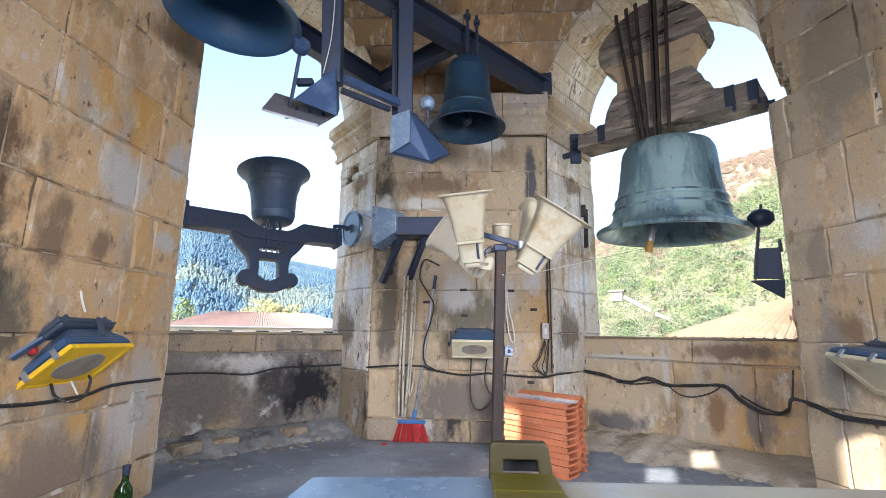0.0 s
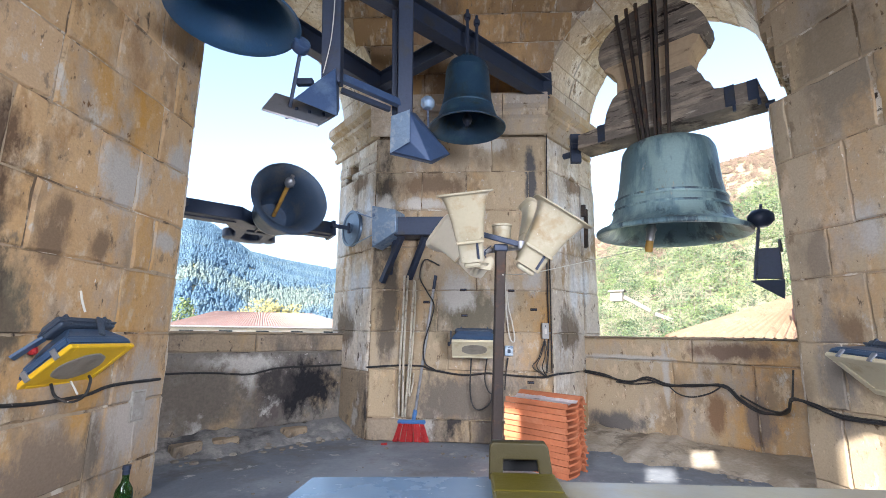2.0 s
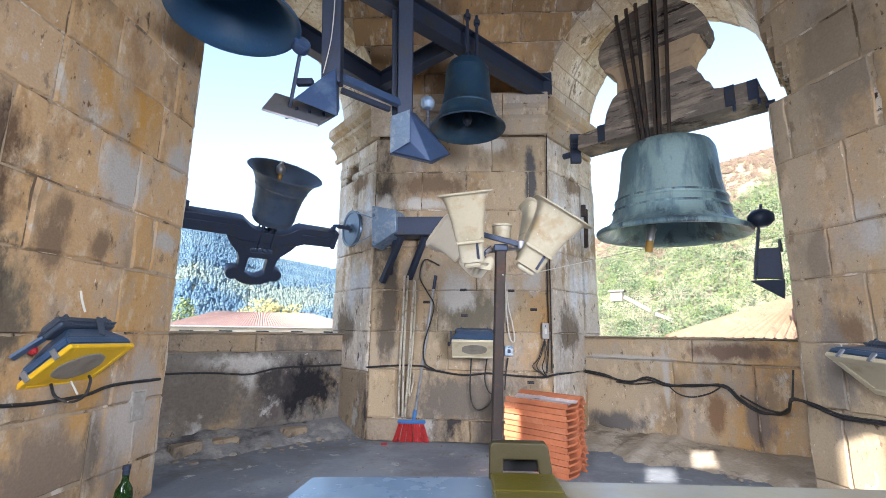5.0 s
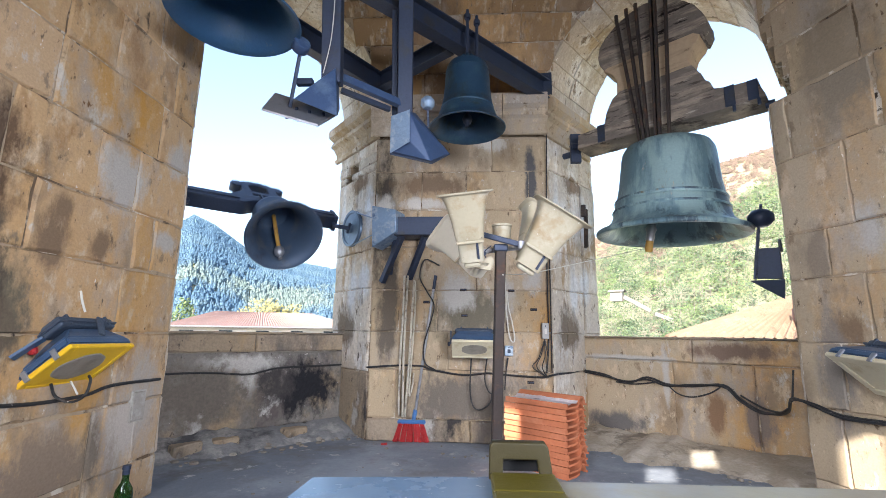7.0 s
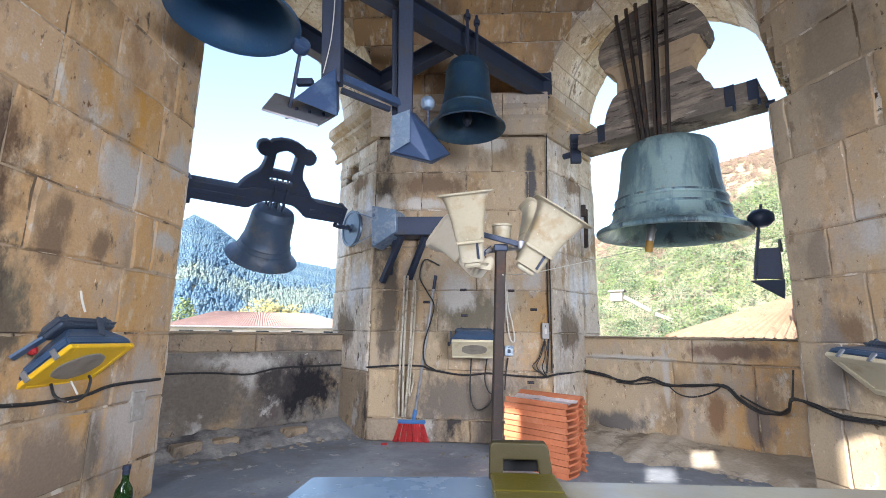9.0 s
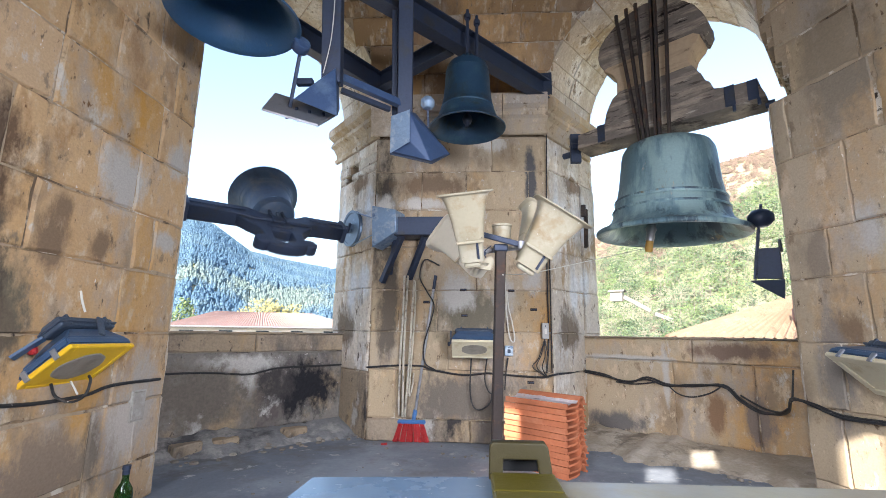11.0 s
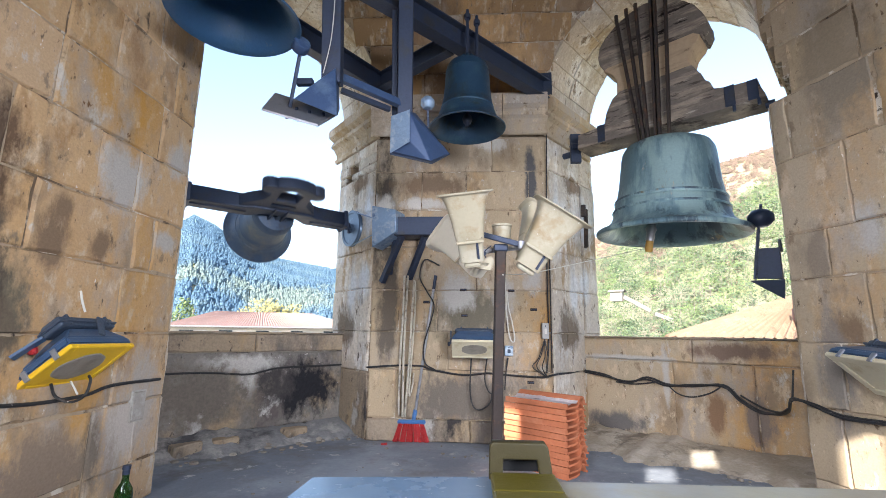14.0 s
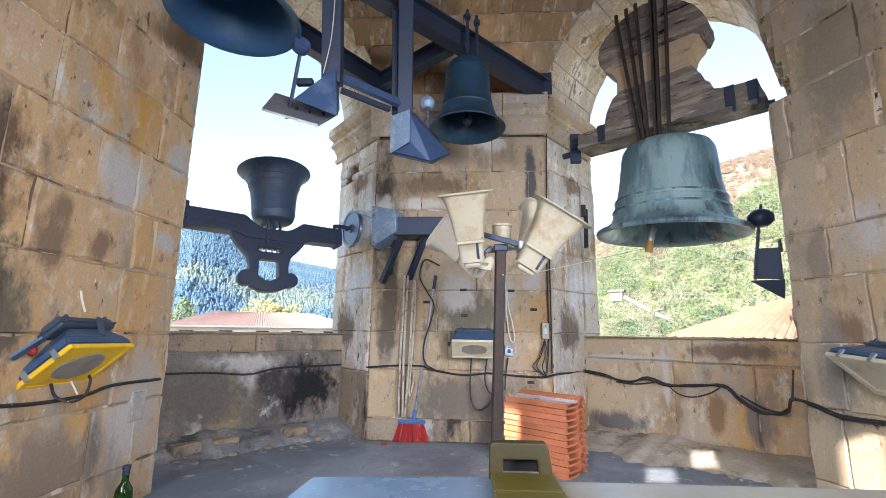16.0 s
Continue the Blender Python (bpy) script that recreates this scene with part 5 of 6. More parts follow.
FLOOD_BLUE = surf("blue_grey_enamel", (0.045, 0.09, 0.175), [((0.075, 0.135, 0.23), 5.0, 0.5, 0.2), ((0.06, 0.075, 0.10), 8.0, 0.6, 0.1)], rough=0.42, bump=0.15, grain=60)
FLOOD_DARK = surf("dark_grey_casting", (0.045, 0.065, 0.10), [((0.09, 0.115, 0.15), 9.0, 0.52, 0.15)], rough=0.5, bump=0.3, grain=60)


def from_corners(p1, p2, p4):
    """Frame of a lamp face from three of its corners: p1 to p2 is its width, p1 to p4 its depth."""
    p1, p2, p4 = Vector(p1), Vector(p2), Vector(p4)
    x = (p2 - p1)
    y = (p4 - p1)
    w, d = x.length, y.length
    x.normalize()
    y = (y - x * y.dot(x)).normalized()
    z = x.cross(y)
    m = Matrix((x, y, z)).transposed().to_4x4()
    m.translation = p1 + x * w / 2 + y * d / 2
    return m, w, d


mf, wf, df = from_corners((-1.877, 1.814, 0.692), (-1.659, 1.824, 0.876), (-1.887, 2.191, 0.688))
f1 = floodlight(mf, wf, df, YELLOW, DUSTY_GLASS, "blue floodlight with a yellow rim on the west pier", True, 0.66, 0.03)
part("bracket_strap", bar(mf.inverted() @ Vector((-1.76, 1.80, 0.905)), mf.inverted() @ Vector((-1.83, 1.745, 0.825)), 0.035, 0.012), FLOOD_BLUE, f1)
part("bracket_arm", bar((-0.05, 0.05, 0.15), mf.inverted() @ Vector((-1.870, 1.890, 0.769)), 0.03, 0.03), FLOOD_DARK, f1)
mf, wf, df = from_corners((1.829, 2.514, 0.867), (1.825, 2.151, 0.844), (2.060, 2.534, 0.672))
f2 = floodlight(mf, wf, df, CREAM, CREAM, "blue floodlight with a cream front on the east pier")
part("bracket_arm", bar((0, 0.05, 0.15), mf.inverted() @ Vector((2.235, 2.543, 0.829)), 0.03, 0.03), FLOOD_DARK, f2)
mf, wf, df = from_corners((0.215, 3.990, 0.736), (-0.162, 3.990, 0.740), (0.207, 3.820, 0.881))
f3 = floodlight(mf, wf, df, CREAM, DUSTY_GLASS, "blue floodlight with a cream rim on the stone pier", False, 0.6, 0.02)
part("bracket_arm", bar((0, 0.0, 0.12), mf.inverted() @ Vector((0.024, 4.200, 0.932)), 0.03, 0.03), FLOOD_DARK, f3)

# ---- roof tiles, broom, bottle ----
TK = Vector((0.64, 3.22, 0))
tdir = Vector((-0.74, 0.67, 0)).normalized()
stack_m = frame_of(TK, -tdir)


def tile_mesh():
    """Interlocking roof tile: a flat pan, a side lip and an S roll, with thickness. x along the tile, y across."""
    prof = [(-0.002, 0.0), (0.0, 0.024), (0.010, 0.022), (0.014, 0.0), (0.11, 0.0), (0.135, 0.004)] + [(0.15 + 0.045 * (1 - math.cos(a)), 0.008 + 0.052 * math.sin(a) ** 1.2 if math.sin(a) > 0 else 0.008) for a in [math.pi * k / 8 for k in range(9)]] + [(0.262, 0.004)]
    th = 0.013
    L = 0.52
    b = bmesh.new()
    rows = []
    for x in (0.0, 0.012, L - 0.012, L):
        up = [b.verts.new((-x, y, z + th)) for y, z in prof]
        dn = [b.verts.new((-x, y, z)) for y, z in prof]
        rows.append((up, dn))
    k = len(prof)
    for (u0, d0), (u1, d1) in zip(rows, rows[1:]):
        for i in range(k - 1):
            b.faces.new((u0[i], u0[i + 1], u1[i + 1], u1[i]))
            b.faces.new((d0[i], d1[i], d1[i + 1], d0[i + 1]))
        b.faces.new((u0[0], u1[0], d1[0], d0[0]))
        b.faces.new((u0[-1], d0[-1], d1[-1], u1[-1]))
    for u, d in (rows[0], rows[-1]):
        for i in range(k - 1):
            b.faces.new((u[i], d[i], d[i + 1], u[i + 1]))
    return b


tile_data = mesh_of("roof_tile", tile_mesh(), TERRA)
for k in range(12):
    t = new("roof_tile", tile_data)
    t.matrix_world = stack_m @ pose(rng.uniform(-0.008, 0.008), rng.uniform(-0.006, 0.006), 0.001 + 0.0405 * k, 0, 0, rng.uniform(-1.2, 1.2))
    tagged(t, "orange terracotta roof tile in a stack", "roof tile", "stacked roof tiles")
wrap = thing("plastic_wrap", stack_m @ pose(0, 0, 0.4455), "dusty clear plastic sheet over the tile stack", "plastic sheet")
b = bmesh.new()
grid = []
for i in range(15):
    row = []
    for j in range(9):
        x, y = -0.52 * i / 14, 0.005 + 0.15 * j / 8
        row.append(b.verts.new((x, y, 0.03 + 0.008 * noise.noise(Vector((x * 18, y * 18, 2.0))) + (0.016 if j == 8 else 0.0))))
    grid.append(row)
for i in range(14):
    for j in range(8):
        b.faces.new((grid[i][j], grid[i + 1][j], grid[i + 1][j + 1], grid[i][j + 1]))
part("film", b, FILM, wrap, smooth=True)

BR = Vector((-0.521, 4.182, 0.000))
broom = thing("broom", BR, "red bristled broom with a metal handle against the pier", "broom")
b = bmesh.new()
for k in range(240):
    u, v = -1 + 2 * k / 239, rng.uniform(-1, 1)
    tube([(u * 0.16 + rng.uniform(-0.008, 0.008), v * 0.032, 0.003), (u * 0.11, v * 0.02, 0.155)], 0.0065, 4, b)
part("bristles", b, RED, broom, "red plastic bristles")
b = prism([(-0.125, -0.03), (0.125, -0.03), (0.125, 0.03), (-0.125, 0.03)], 0.15, 0.185, 0.01)
part("head", b, BLUE_PL, broom, "blue plastic head")
part("socket", bar((0.015, 0, 0.18), (0.03, 0.004, 0.27), 0.035, 0.035, 0.008), BLUE_PL, broom)
top = Vector((-0.327, 4.160, 1.464)) - BR
part("handle", tube([(0.025, 0.003, 0.22), top], 0.0125, 12), ALU, broom, "worn metal handle", smooth=True)
part("grip", tube([top * 0.9 + Vector((0.0025, 0, 0.022)), top * 1.0], 0.0145, 12), IRON, broom, "dark rubber grip", smooth=True)

BT = Vector((-1.610, 2.177, 0.000))
bottle = thing("bottle", BT, "green glass wine bottle on the floor", "bottle")
part("glass_body", lathe([(0, 0.02), (0.03, 0.012), (0.036, 0.0), (0.038, 0.01), (0.038, 0.19), (0.034, 0.215), (0.017, 0.245), (0.0145, 0.26), (0.0145, 0.30), (0.017, 0.302), (0.017, 0.315), (0.0145, 0.316), (0.012, 0.316), (0.012, 0.25), (0.032, 0.2), (0.034, 0.03), (0, 0.03)], 32), GREEN_GLASS, bottle, smooth=True)
part("neck_foil", lathe([(0.0155, 0.278), (0.0158, 0.298), (0.018, 0.30), (0.018, 0.3165), (0.0, 0.318)], 24), IRON, bottle, "dark neck foil", smooth=True)

# ---- bench with the case in the foreground ----
case = thing("blue_case", (-0.1, 0.62, 0.0), "shiny blue-grey metal cabinet with chamfered top", "cabinet")
part("top", prism([(-0.30, -0.35), (0.150, -0.35), (0.150, 0.248), (-0.178, 0.212), (-0.185, 0.10)], 0.66, 0.70, 0.006), CASE_BLUE, case, "shiny blue-grey lid")
part("body", prism([(-0.16, -0.33), (0.135, -0.33), (0.135, 0.22), (-0.16, 0.19)], 0.0, 0.66), CASE_BLUE, case)
board = thing("board_trestle", (0.5, 0.62, 0.0), "glossy olive-brown board on a trestle", "board")
part("plank", prism([(-0.43, -0.35), (0.6, -0.35), (0.6, 0.265), (-0.43, 0.245)], 0.665, 0.695, 0.004), BOARD, board, "glossy olive-brown board")
for x in (-0.3, 0.45):
    for y in (-0.3, 0.18):
        part("leg", bar((x, y, 0), (x, y, 0.665), 0.04, 0.04, 0.003), TIMBER, board)
clampy = thing("yellow_clamp", (0.09, 0.80, 0.70), "dirty yellow plastic carrying handle block", "handle")
b = plate([(-0.056, -0.015), (0.052, -0.015), (0.042, 0.052), (0.038, 0.058), (-0.05, 0.058), (-0.054, 0.052)], [[(-0.038, 0.0), (0.034, 0.0), (0.027, 0.036), (-0.036, 0.036)]], 0.02, 0.003)
b.transform(Matrix.Translation((0, 0.055, 0)))
part("handle_loop", b, OLIVE_SHADED, clampy, "dirty yellow handle loop darkened for shade")
# black back, hood and cheeks are added to darken the loop's hole
part("recess", box(-0.050, 0.046, 0.112, 0.118, -0.004, 0.050, 0.001), BLACK, clampy, "black plate added for the shade in the handle hole")
part("hood", box(-0.050, 0.046, 0.066, 0.111, 0.044, 0.050, 0.001), OLIVE_SHADED, clampy)
for x in (-0.050, 0.042):
    part("cheek", box(x, x + 0.004, 0.066, 0.111, -0.004, 0.043, 0.001), OLIVE_SHADED, clampy)
part("block", box(-0.056, 0.054, -0.05, 0.044, -0.004, 0.013, 0.004, 2), OLIVE, clampy)
part("foot", box(-0.056, 0.056, -0.10, -0.045, -0.004, 0.012, 0.004, 1), OLIVE, clampy)

# ---- cables and small wall fittings ----


def cable(name, pts, r, material, label, category="cable"):
    t = thing(name, pts[0], label, category)
    o = Vector(pts[0])
    part("run", tube([Vector(p) - o for p in pts], r, 8), material, t, smooth=True)
    return t


cable("wall_cable", [(-1.845, 1.625, 0.656), (-1.845, 1.891, 0.630), (-1.845, 2.147, 0.631), (-1.845, 2.316, 0.659), (-1.845, 2.676, 0.655)], 0.0085, BLACK, "black cable clipped along the west pier")
cable("wall_cable", [(-2.463, 3.512, 0.596), (-2.179, 3.768, 0.592), (-1.942, 3.981, 0.564), (-1.762, 4.143, 0.607), (-1.482, 4.396, 0.614), (-1.252, 4.603, 0.620)], 0.0085, BLACK, "black cable along the sooty parapet")
cable("wall_cable", [(-1.239, 4.595, 0.620), (-1.036, 4.373, 0.612), (-0.909, 4.165, 0.630), (-0.678, 4.165, 0.648), (-0.448, 4.165, 0.647), (-0.345, 4.165, 0.615), (-0.067, 4.165, 0.575), (0.134, 4.165, 0.593), (0.333, 4.165, 0.582), (0.629, 4.165, 0.568), (0.727, 4.160, 0.590), (0.930, 4.424, 0.590), (1.104, 4.670, 0.599)], 0.0085, BLACK, "black cable across the stone pier")
cable("cable_bundle", [(1.101, 4.659, 0.600), (1.267, 4.520, 0.572), (1.428, 4.384, 0.512), (1.566, 4.269, 0.575), (1.690, 4.164, 0.530), (1.843, 4.036, 0.529), (2.019, 3.889, 0.558), (2.101, 3.820, 0.465), (2.194, 3.742, 0.387), (2.287, 3.664, 0.378), (2.227, 3.466, 0.433), (2.031, 3.117, 0.554), (2.070, 2.990, 0.546), (2.114, 2.843, 0.507), (2.176, 2.636, 0.511), (2.213, 2.514, 0.523)], 0.0095, BLACK, "thick black cable bundle along the parapet", "cable")
cable("cable_bundle", [(1.097, 4.643, 0.585), (1.262, 4.504, 0.558), (1.424, 4.368, 0.528), (1.559, 4.255, 0.557), (1.684, 4.150, 0.518), (1.838, 4.021, 0.544), (2.011, 3.876, 0.546), (2.087, 3.812, 0.453), (2.185, 3.729, 0.377), (2.279, 3.650, 0.392), (2.228, 3.465, 0.448), (2.021, 3.100, 0.566), (2.058, 2.975, 0.538), (2.102, 2.829, 0.497), (2.164, 2.623, 0.501)], 0.0075, BLACK, "second black cable strand along the parapet", "cable")
cable("loop_cable", [(1.684, 4.150, 0.532), (1.749, 4.095, 0.461), (1.832, 4.026, 0.444), (1.930, 3.944, 0.484), (1.995, 3.889, 0.540)], 0.006, BLACK, "slack black cable loop on the parapet")
cable("loop_cable", [(1.343, 4.436, 0.515), (1.481, 4.320, 0.510), (1.632, 4.194, 0.545)], 0.006, BLACK, "slack black cable loop on the parapet")
cable("loop_cable", [(2.093, 3.800, 0.493), (2.199, 3.711, 0.416), (2.277, 3.646, 0.396), (2.223, 3.469, 0.447)], 0.007, BLACK, "slack black cable loop on the parapet")
cable("drop_cable", [(2.031, 3.119, 0.540), (2.042, 3.117, 0.616), (2.048, 3.098, 0.739)], 0.006, BLACK, "thin black cable on the east pier")
cable("drop_cable", [(0.670, 4.170, 0.607), (0.694, 4.170, 0.901), (0.697, 4.170, 1.512), (0.712, 4.170, 2.212), (0.732, 4.120, 3.168)], 0.006, BLACK, "black vertical cable on the pier edge")
cable("drop_cable", [(0.714, 4.165, 0.608), (0.719, 4.165, 1.101), (0.723, 4.165, 1.722)], 0.006, BLACK, "black vertical cable on the pier edge")
for dx, k in ((0, 0), (8, 1), (14, 2), (-6, 3)):
    cable("hanging_cable", [(0.656, 4.150, 0.901), (Vector((0.621, 4.140, 0.763)) + Vector((dx * 0.004, 0, -0.01 * k))), Vector((0.579, 4.140, 0.656)) + Vector((dx * 0.006, 0, 0)), (0.665, 4.140, 0.571)], 0.0045, BLACK, "tangled black cable below a switch")
cable("flex", [(-0.291, 4.150, 1.558), (-0.429, 4.150, 1.611), (-0.473, 4.150, 1.452), (-0.408, 4.150, 1.321), (-0.337, 4.140, 1.192), (-0.365, 4.140, 1.039), (-0.423, 4.140, 0.837), (-0.411, 4.150, 0.678), (-0.319, 4.150, 0.616)], 0.0065, BLACK, "black flex hanging from the motor")
cable("lamp_flex", [(0.003, 4.100, 0.727), (-0.006, 4.120, 0.456), (0.023, 4.120, 0.315), (0.092, 4.120, 0.293), (0.170, 4.120, 0.356), (0.190, 4.120, 0.460)], 0.007, BLACK, "black loop of lamp cable on the pier")
cable("lamp_flex", [(0.142, 4.100, 0.729), (0.122, 4.120, 0.554), (0.151, 4.120, 0.450), (0.200, 4.120, 0.413)], 0.006, BLACK, "black loop of lamp cable on the pier")
cable("lamp_flex", [(-1.808, 1.917, 0.709), (-1.807, 1.948, 0.653), (-1.741, 1.956, 0.630), (-1.679, 1.955, 0.660), (-1.680, 1.975, 0.717), (-1.702, 1.989, 0.739)], 0.006, BLACK, "black loop of lamp cable under the floodlight")
cable("lamp_flex", [(-1.923, 1.850, 0.760), (-1.933, 1.866, 0.666), (-1.956, 1.878, 0.596), (-1.999, 1.888, 0.525)], 0.006, BLACK, "black lamp cable beside the floodlight")
cable("string", [(0.181, 2.570, 1.273), (0.522, 3.600, 1.426), (1.257, 4.476, 1.678), (1.630, 4.163, 1.733)], 0.0035, WHITE_CORD, "thin white string tied to the post", "string")
cable("cord_loop", [(0.304, 4.100, 1.465), (0.315, 4.130, 1.299), (0.323, 4.140, 1.096), (0.346, 4.150, 0.917), (0.376, 4.150, 0.867), (0.391, 4.150, 0.907), (0.369, 4.150, 1.047), (0.340, 4.150, 1.173), (0.326, 4.140, 1.325)], 0.006, WHITE_CORD, "white cord loop hanging on the pier", "cord")
cable("bell_rope", [(-0.612, 4.120, 1.458), (-0.618, 4.130, 1.087), (-0.630, 4.130, 0.785), (-0.636, 4.140, 0.393), (-0.631, 4.140, 0.227)], 0.010, ROPE_M, "dirty hemp rope hanging on the pier", "rope")
cable("bell_rope", [(-0.580, 4.120, 1.458), (-0.593, 4.130, 1.087), (-0.602, 4.130, 0.686), (-0.600, 4.140, 0.213)], 0.010, ROPE_M, "dirty hemp rope hanging on the pier", "rope")
cable("bell_rope", [(-0.521, 4.120, 1.417), (-0.536, 4.130, 1.087), (-0.551, 4.130, 0.687), (-0.580, 4.140, 0.214)], 0.010, ROPE_M, "dirty hemp rope hanging on the pier", "rope")
cable("bell_rope", [(-0.511, 4.120, 1.406), (-0.507, 4.130, 1.190), (-0.531, 4.130, 0.688), (-0.545, 4.140, 0.395), (-0.517, 4.140, 0.482), (-0.509, 4.140, 0.589)], 0.008, ROPE_M, "dirty hemp rope hanging on the pier", "rope")


def wall_box(name, p, w, h, d, material, label, category, m=None, detail=True):
    t = thing(name, p if m is None else m, label, category)
    part("case", box(-w / 2, w / 2, -d, 0, -h / 2, h / 2, 0.006, 2), material, t)
    if detail:
        part("cover_screw", lathe([(0, 0), (0.006, 0), (0.006, 0.004), (0, 0.005)], 8, None, pose(0, -d - 0.003, h * 0.3, -90)), IRON, t)
        part("rocker", box(-w * 0.18, w * 0.18, -d - 0.008, -d + 0.001, -h * 0.2, h * 0.15, 0.002), WHITE_CORD if material is GREY_PL else IRON, t)
    return t


wall_box("switch_box", (0.664, 4.186, 0.970), 0.06, 0.14, 0.05, GREY_PL, "grey plastic switch box with a rocker", "switch")
wall_box("junction_box", (0.338, 4.186, 0.792), 0.075, 0.09, 0.045, STEEL_PALE, "blue-grey metal junction box", "junction box")
wall_box("socket_plate", (-1.855, 2.523, 0.527), 0.09, 0.15, 0.012, CEMENT, "grey cement plugged socket in the pier", "plug", frame_of((-1.858, 2.527, 0.526), (0, 1, 0)), False)
plug_edge = thing("plug_frame", frame_of((-1.860, 2.527, 0.526), (0, 1, 0)), "dark rebate round a plugged pocket in the pier", "frame")
part("edge", plate([(-0.052, -0.083), (0.052, -0.083), (0.052, 0.083), (-0.052, 0.083)], [[(-0.046, -0.077), (0.046, -0.077), (0.046, 0.077), (-0.046, 0.077)]], 0.022, 0.001), CEMENT, plug_edge)
cable("wall_pipe", [(0.330, 4.160, 0.729), (0.313, 4.160, 0.626), (0.296, 4.160, 0.457)], 0.006, BLACK, "thin black cable below the junction box")



cable("wire_end", [(-1.850, 2.040, 1.122), (-1.840, 2.048, 1.069), (-1.830, 2.061, 1.022)], 0.005, WHITE_CORD, "short white wire on the west pier", "wire")

HOOK_SPOTS = ((0.86, 1.335), (0.87, 1.10), (1.30, 1.33), (1.50, 1.16), (1.46, 0.52), (0.52, 1.22))
for hx, hz in HOOK_SPOTS:
    hk = thing("wall_staple", (A.x + hx, 4.188, hz), "black iron staple fixed in the stone pier", "staple", "iron staples in the pier")
    part("loop", tube([(-0.02, 0.0, 0.0), (-0.02, -0.03, 0.0), (0.02, -0.03, 0.0), (0.02, 0.0, 0.0)], 0.005, 6, smooth=False), IRON, hk)
    part("plate", box(-0.03, 0.03, -0.006, 0.004, -0.012, 0.012, 0.002), RUST, hk)

cable("wire_end", [(-1.70, 1.894, 0.725), (-1.70, 1.92, 0.692), (-1.70, 1.939, 0.666)], 0.004, WHITE_CORD, "short white wire under the floodlight", "wire")

# loose rubble and litter
RUB = surf("rubble", (0.24, 0.215, 0.185), [((0.36, 0.33, 0.29), 9.0, 0.5, 0.15)], rough=0.95, bump=0.6, rand=0.3, island=True)
b = bmesh.new()
for k in range(170):
    w = rng.random()
    if w < 0.4:
        q = PL - EL * rng.uniform(0.0, 1.7) - NL * rng.uniform(0.18, 0.5)
    elif w < 0.75:
        q = PR + ER * rng.uniform(0.0, 1.8) - NR * rng.uniform(0.2, 0.6)
    else:
        q = Vector((rng.uniform(-1.5, 0.6), rng.uniform(2.6, 4.1), 0))
    s = rng.uniform(0.006, 0.02) * (1.5 if w < 0.75 else 0.8)
    r = bmesh.ops.create_icosphere(b, subdivisions=1, radius=s)
    sc = Vector((rng.uniform(0.7, 1.5), rng.uniform(0.7, 1.4), rng.uniform(0.4, 0.8)))
    for v in r["verts"]:
        v.co = Vector((v.co.x * sc.x, v.co.y * sc.y, v.co.z * sc.z)) + Vector((q.x, q.y, s * 0.3))
rub = new("rubble", mesh_of("rubble", b, RUB))
tagged(rub, "scattered grey stone crumbs on the floor", "rubble", kind="stuff")
litter = thing("litter_scrap", (-0.733, 4.037, 0.000), "crumpled red paper scrap on the floor", "litter")
b = bmesh.new()
bmesh.ops.create_icosphere(b, subdivisions=2, radius=0.03)
for v in b.verts:
    v.co = Vector((v.co.x, v.co.y * 0.7, max(0.001, v.co.z * 0.35 + 0.008))) * (1 + 0.4 * noise.noise(v.co * 60))
part("paper", b, RED, litter)
for p, lab in (((-2.158, 3.498, 0.039), "loose sandstone rubble block by the wall"), ((-1.971, 3.720, 0.024), "loose sandstone rubble block by the wall"), ((-1.562, 4.142, 0.029), "loose sandstone rubble block by the wall")):
    st = thing("loose_stone", Vector((p[0], p[1], 0)), lab, "stone", "loose stones at the wall foot")
    b = box(-0.10, 0.10, -0.06, 0.06, 0.0, 0.10, 0.02, 2)
    for v in b.verts:
        v.co += v.co * 0.25 * noise.noise(v.co * 9 + Vector(p))
        v.co.z = max(0.0, v.co.z)
    b.transform(Matrix.Rotation(radians(rng.uniform(20, 60)), 4, "Z"))
    part("block", b, SAND_DIRTY, st)

# ---- the valley outside ----
GRASS = surf("meadow", (0.24, 0.235, 0.165), [((0.20, 0.22, 0.11), 0.05, 0.47, 0.2), ((0.12, 0.15, 0.07), 0.11, 0.55, 0.15), ((0.30, 0.25, 0.19), 0.02, 0.50, 0.12)], rough=0.95, bump=0.0, grain=0.8, vary=0.25, spec=0.1)
CREST = [(-180, 0.08), (-60, 0.12), (-42, 0.15), (-35, 0.186), (-33.2, 0.212), (-31, 0.196), (-27, 0.148), (-23.4, 0.136), (-17.4, 0.123), (0, 0.15), (15.9, 0.20), (22, 0.27), (28.5, 0.328), (34, 0.342), (45, 0.33), (70, 0.2), (180, 0.08)]


def crest(az):
    for (a0, t0), (a1, t1) in zip(CREST, CREST[1:]):
        if a0 <= az <= a1:
            return t0 + (t1 - t0) * (az - a0) / (a1 - a0)
    return 0.08


def ease(t):
    t = min(1.0, max(0.0, t))
    return t * t * (3 - 2 * t)


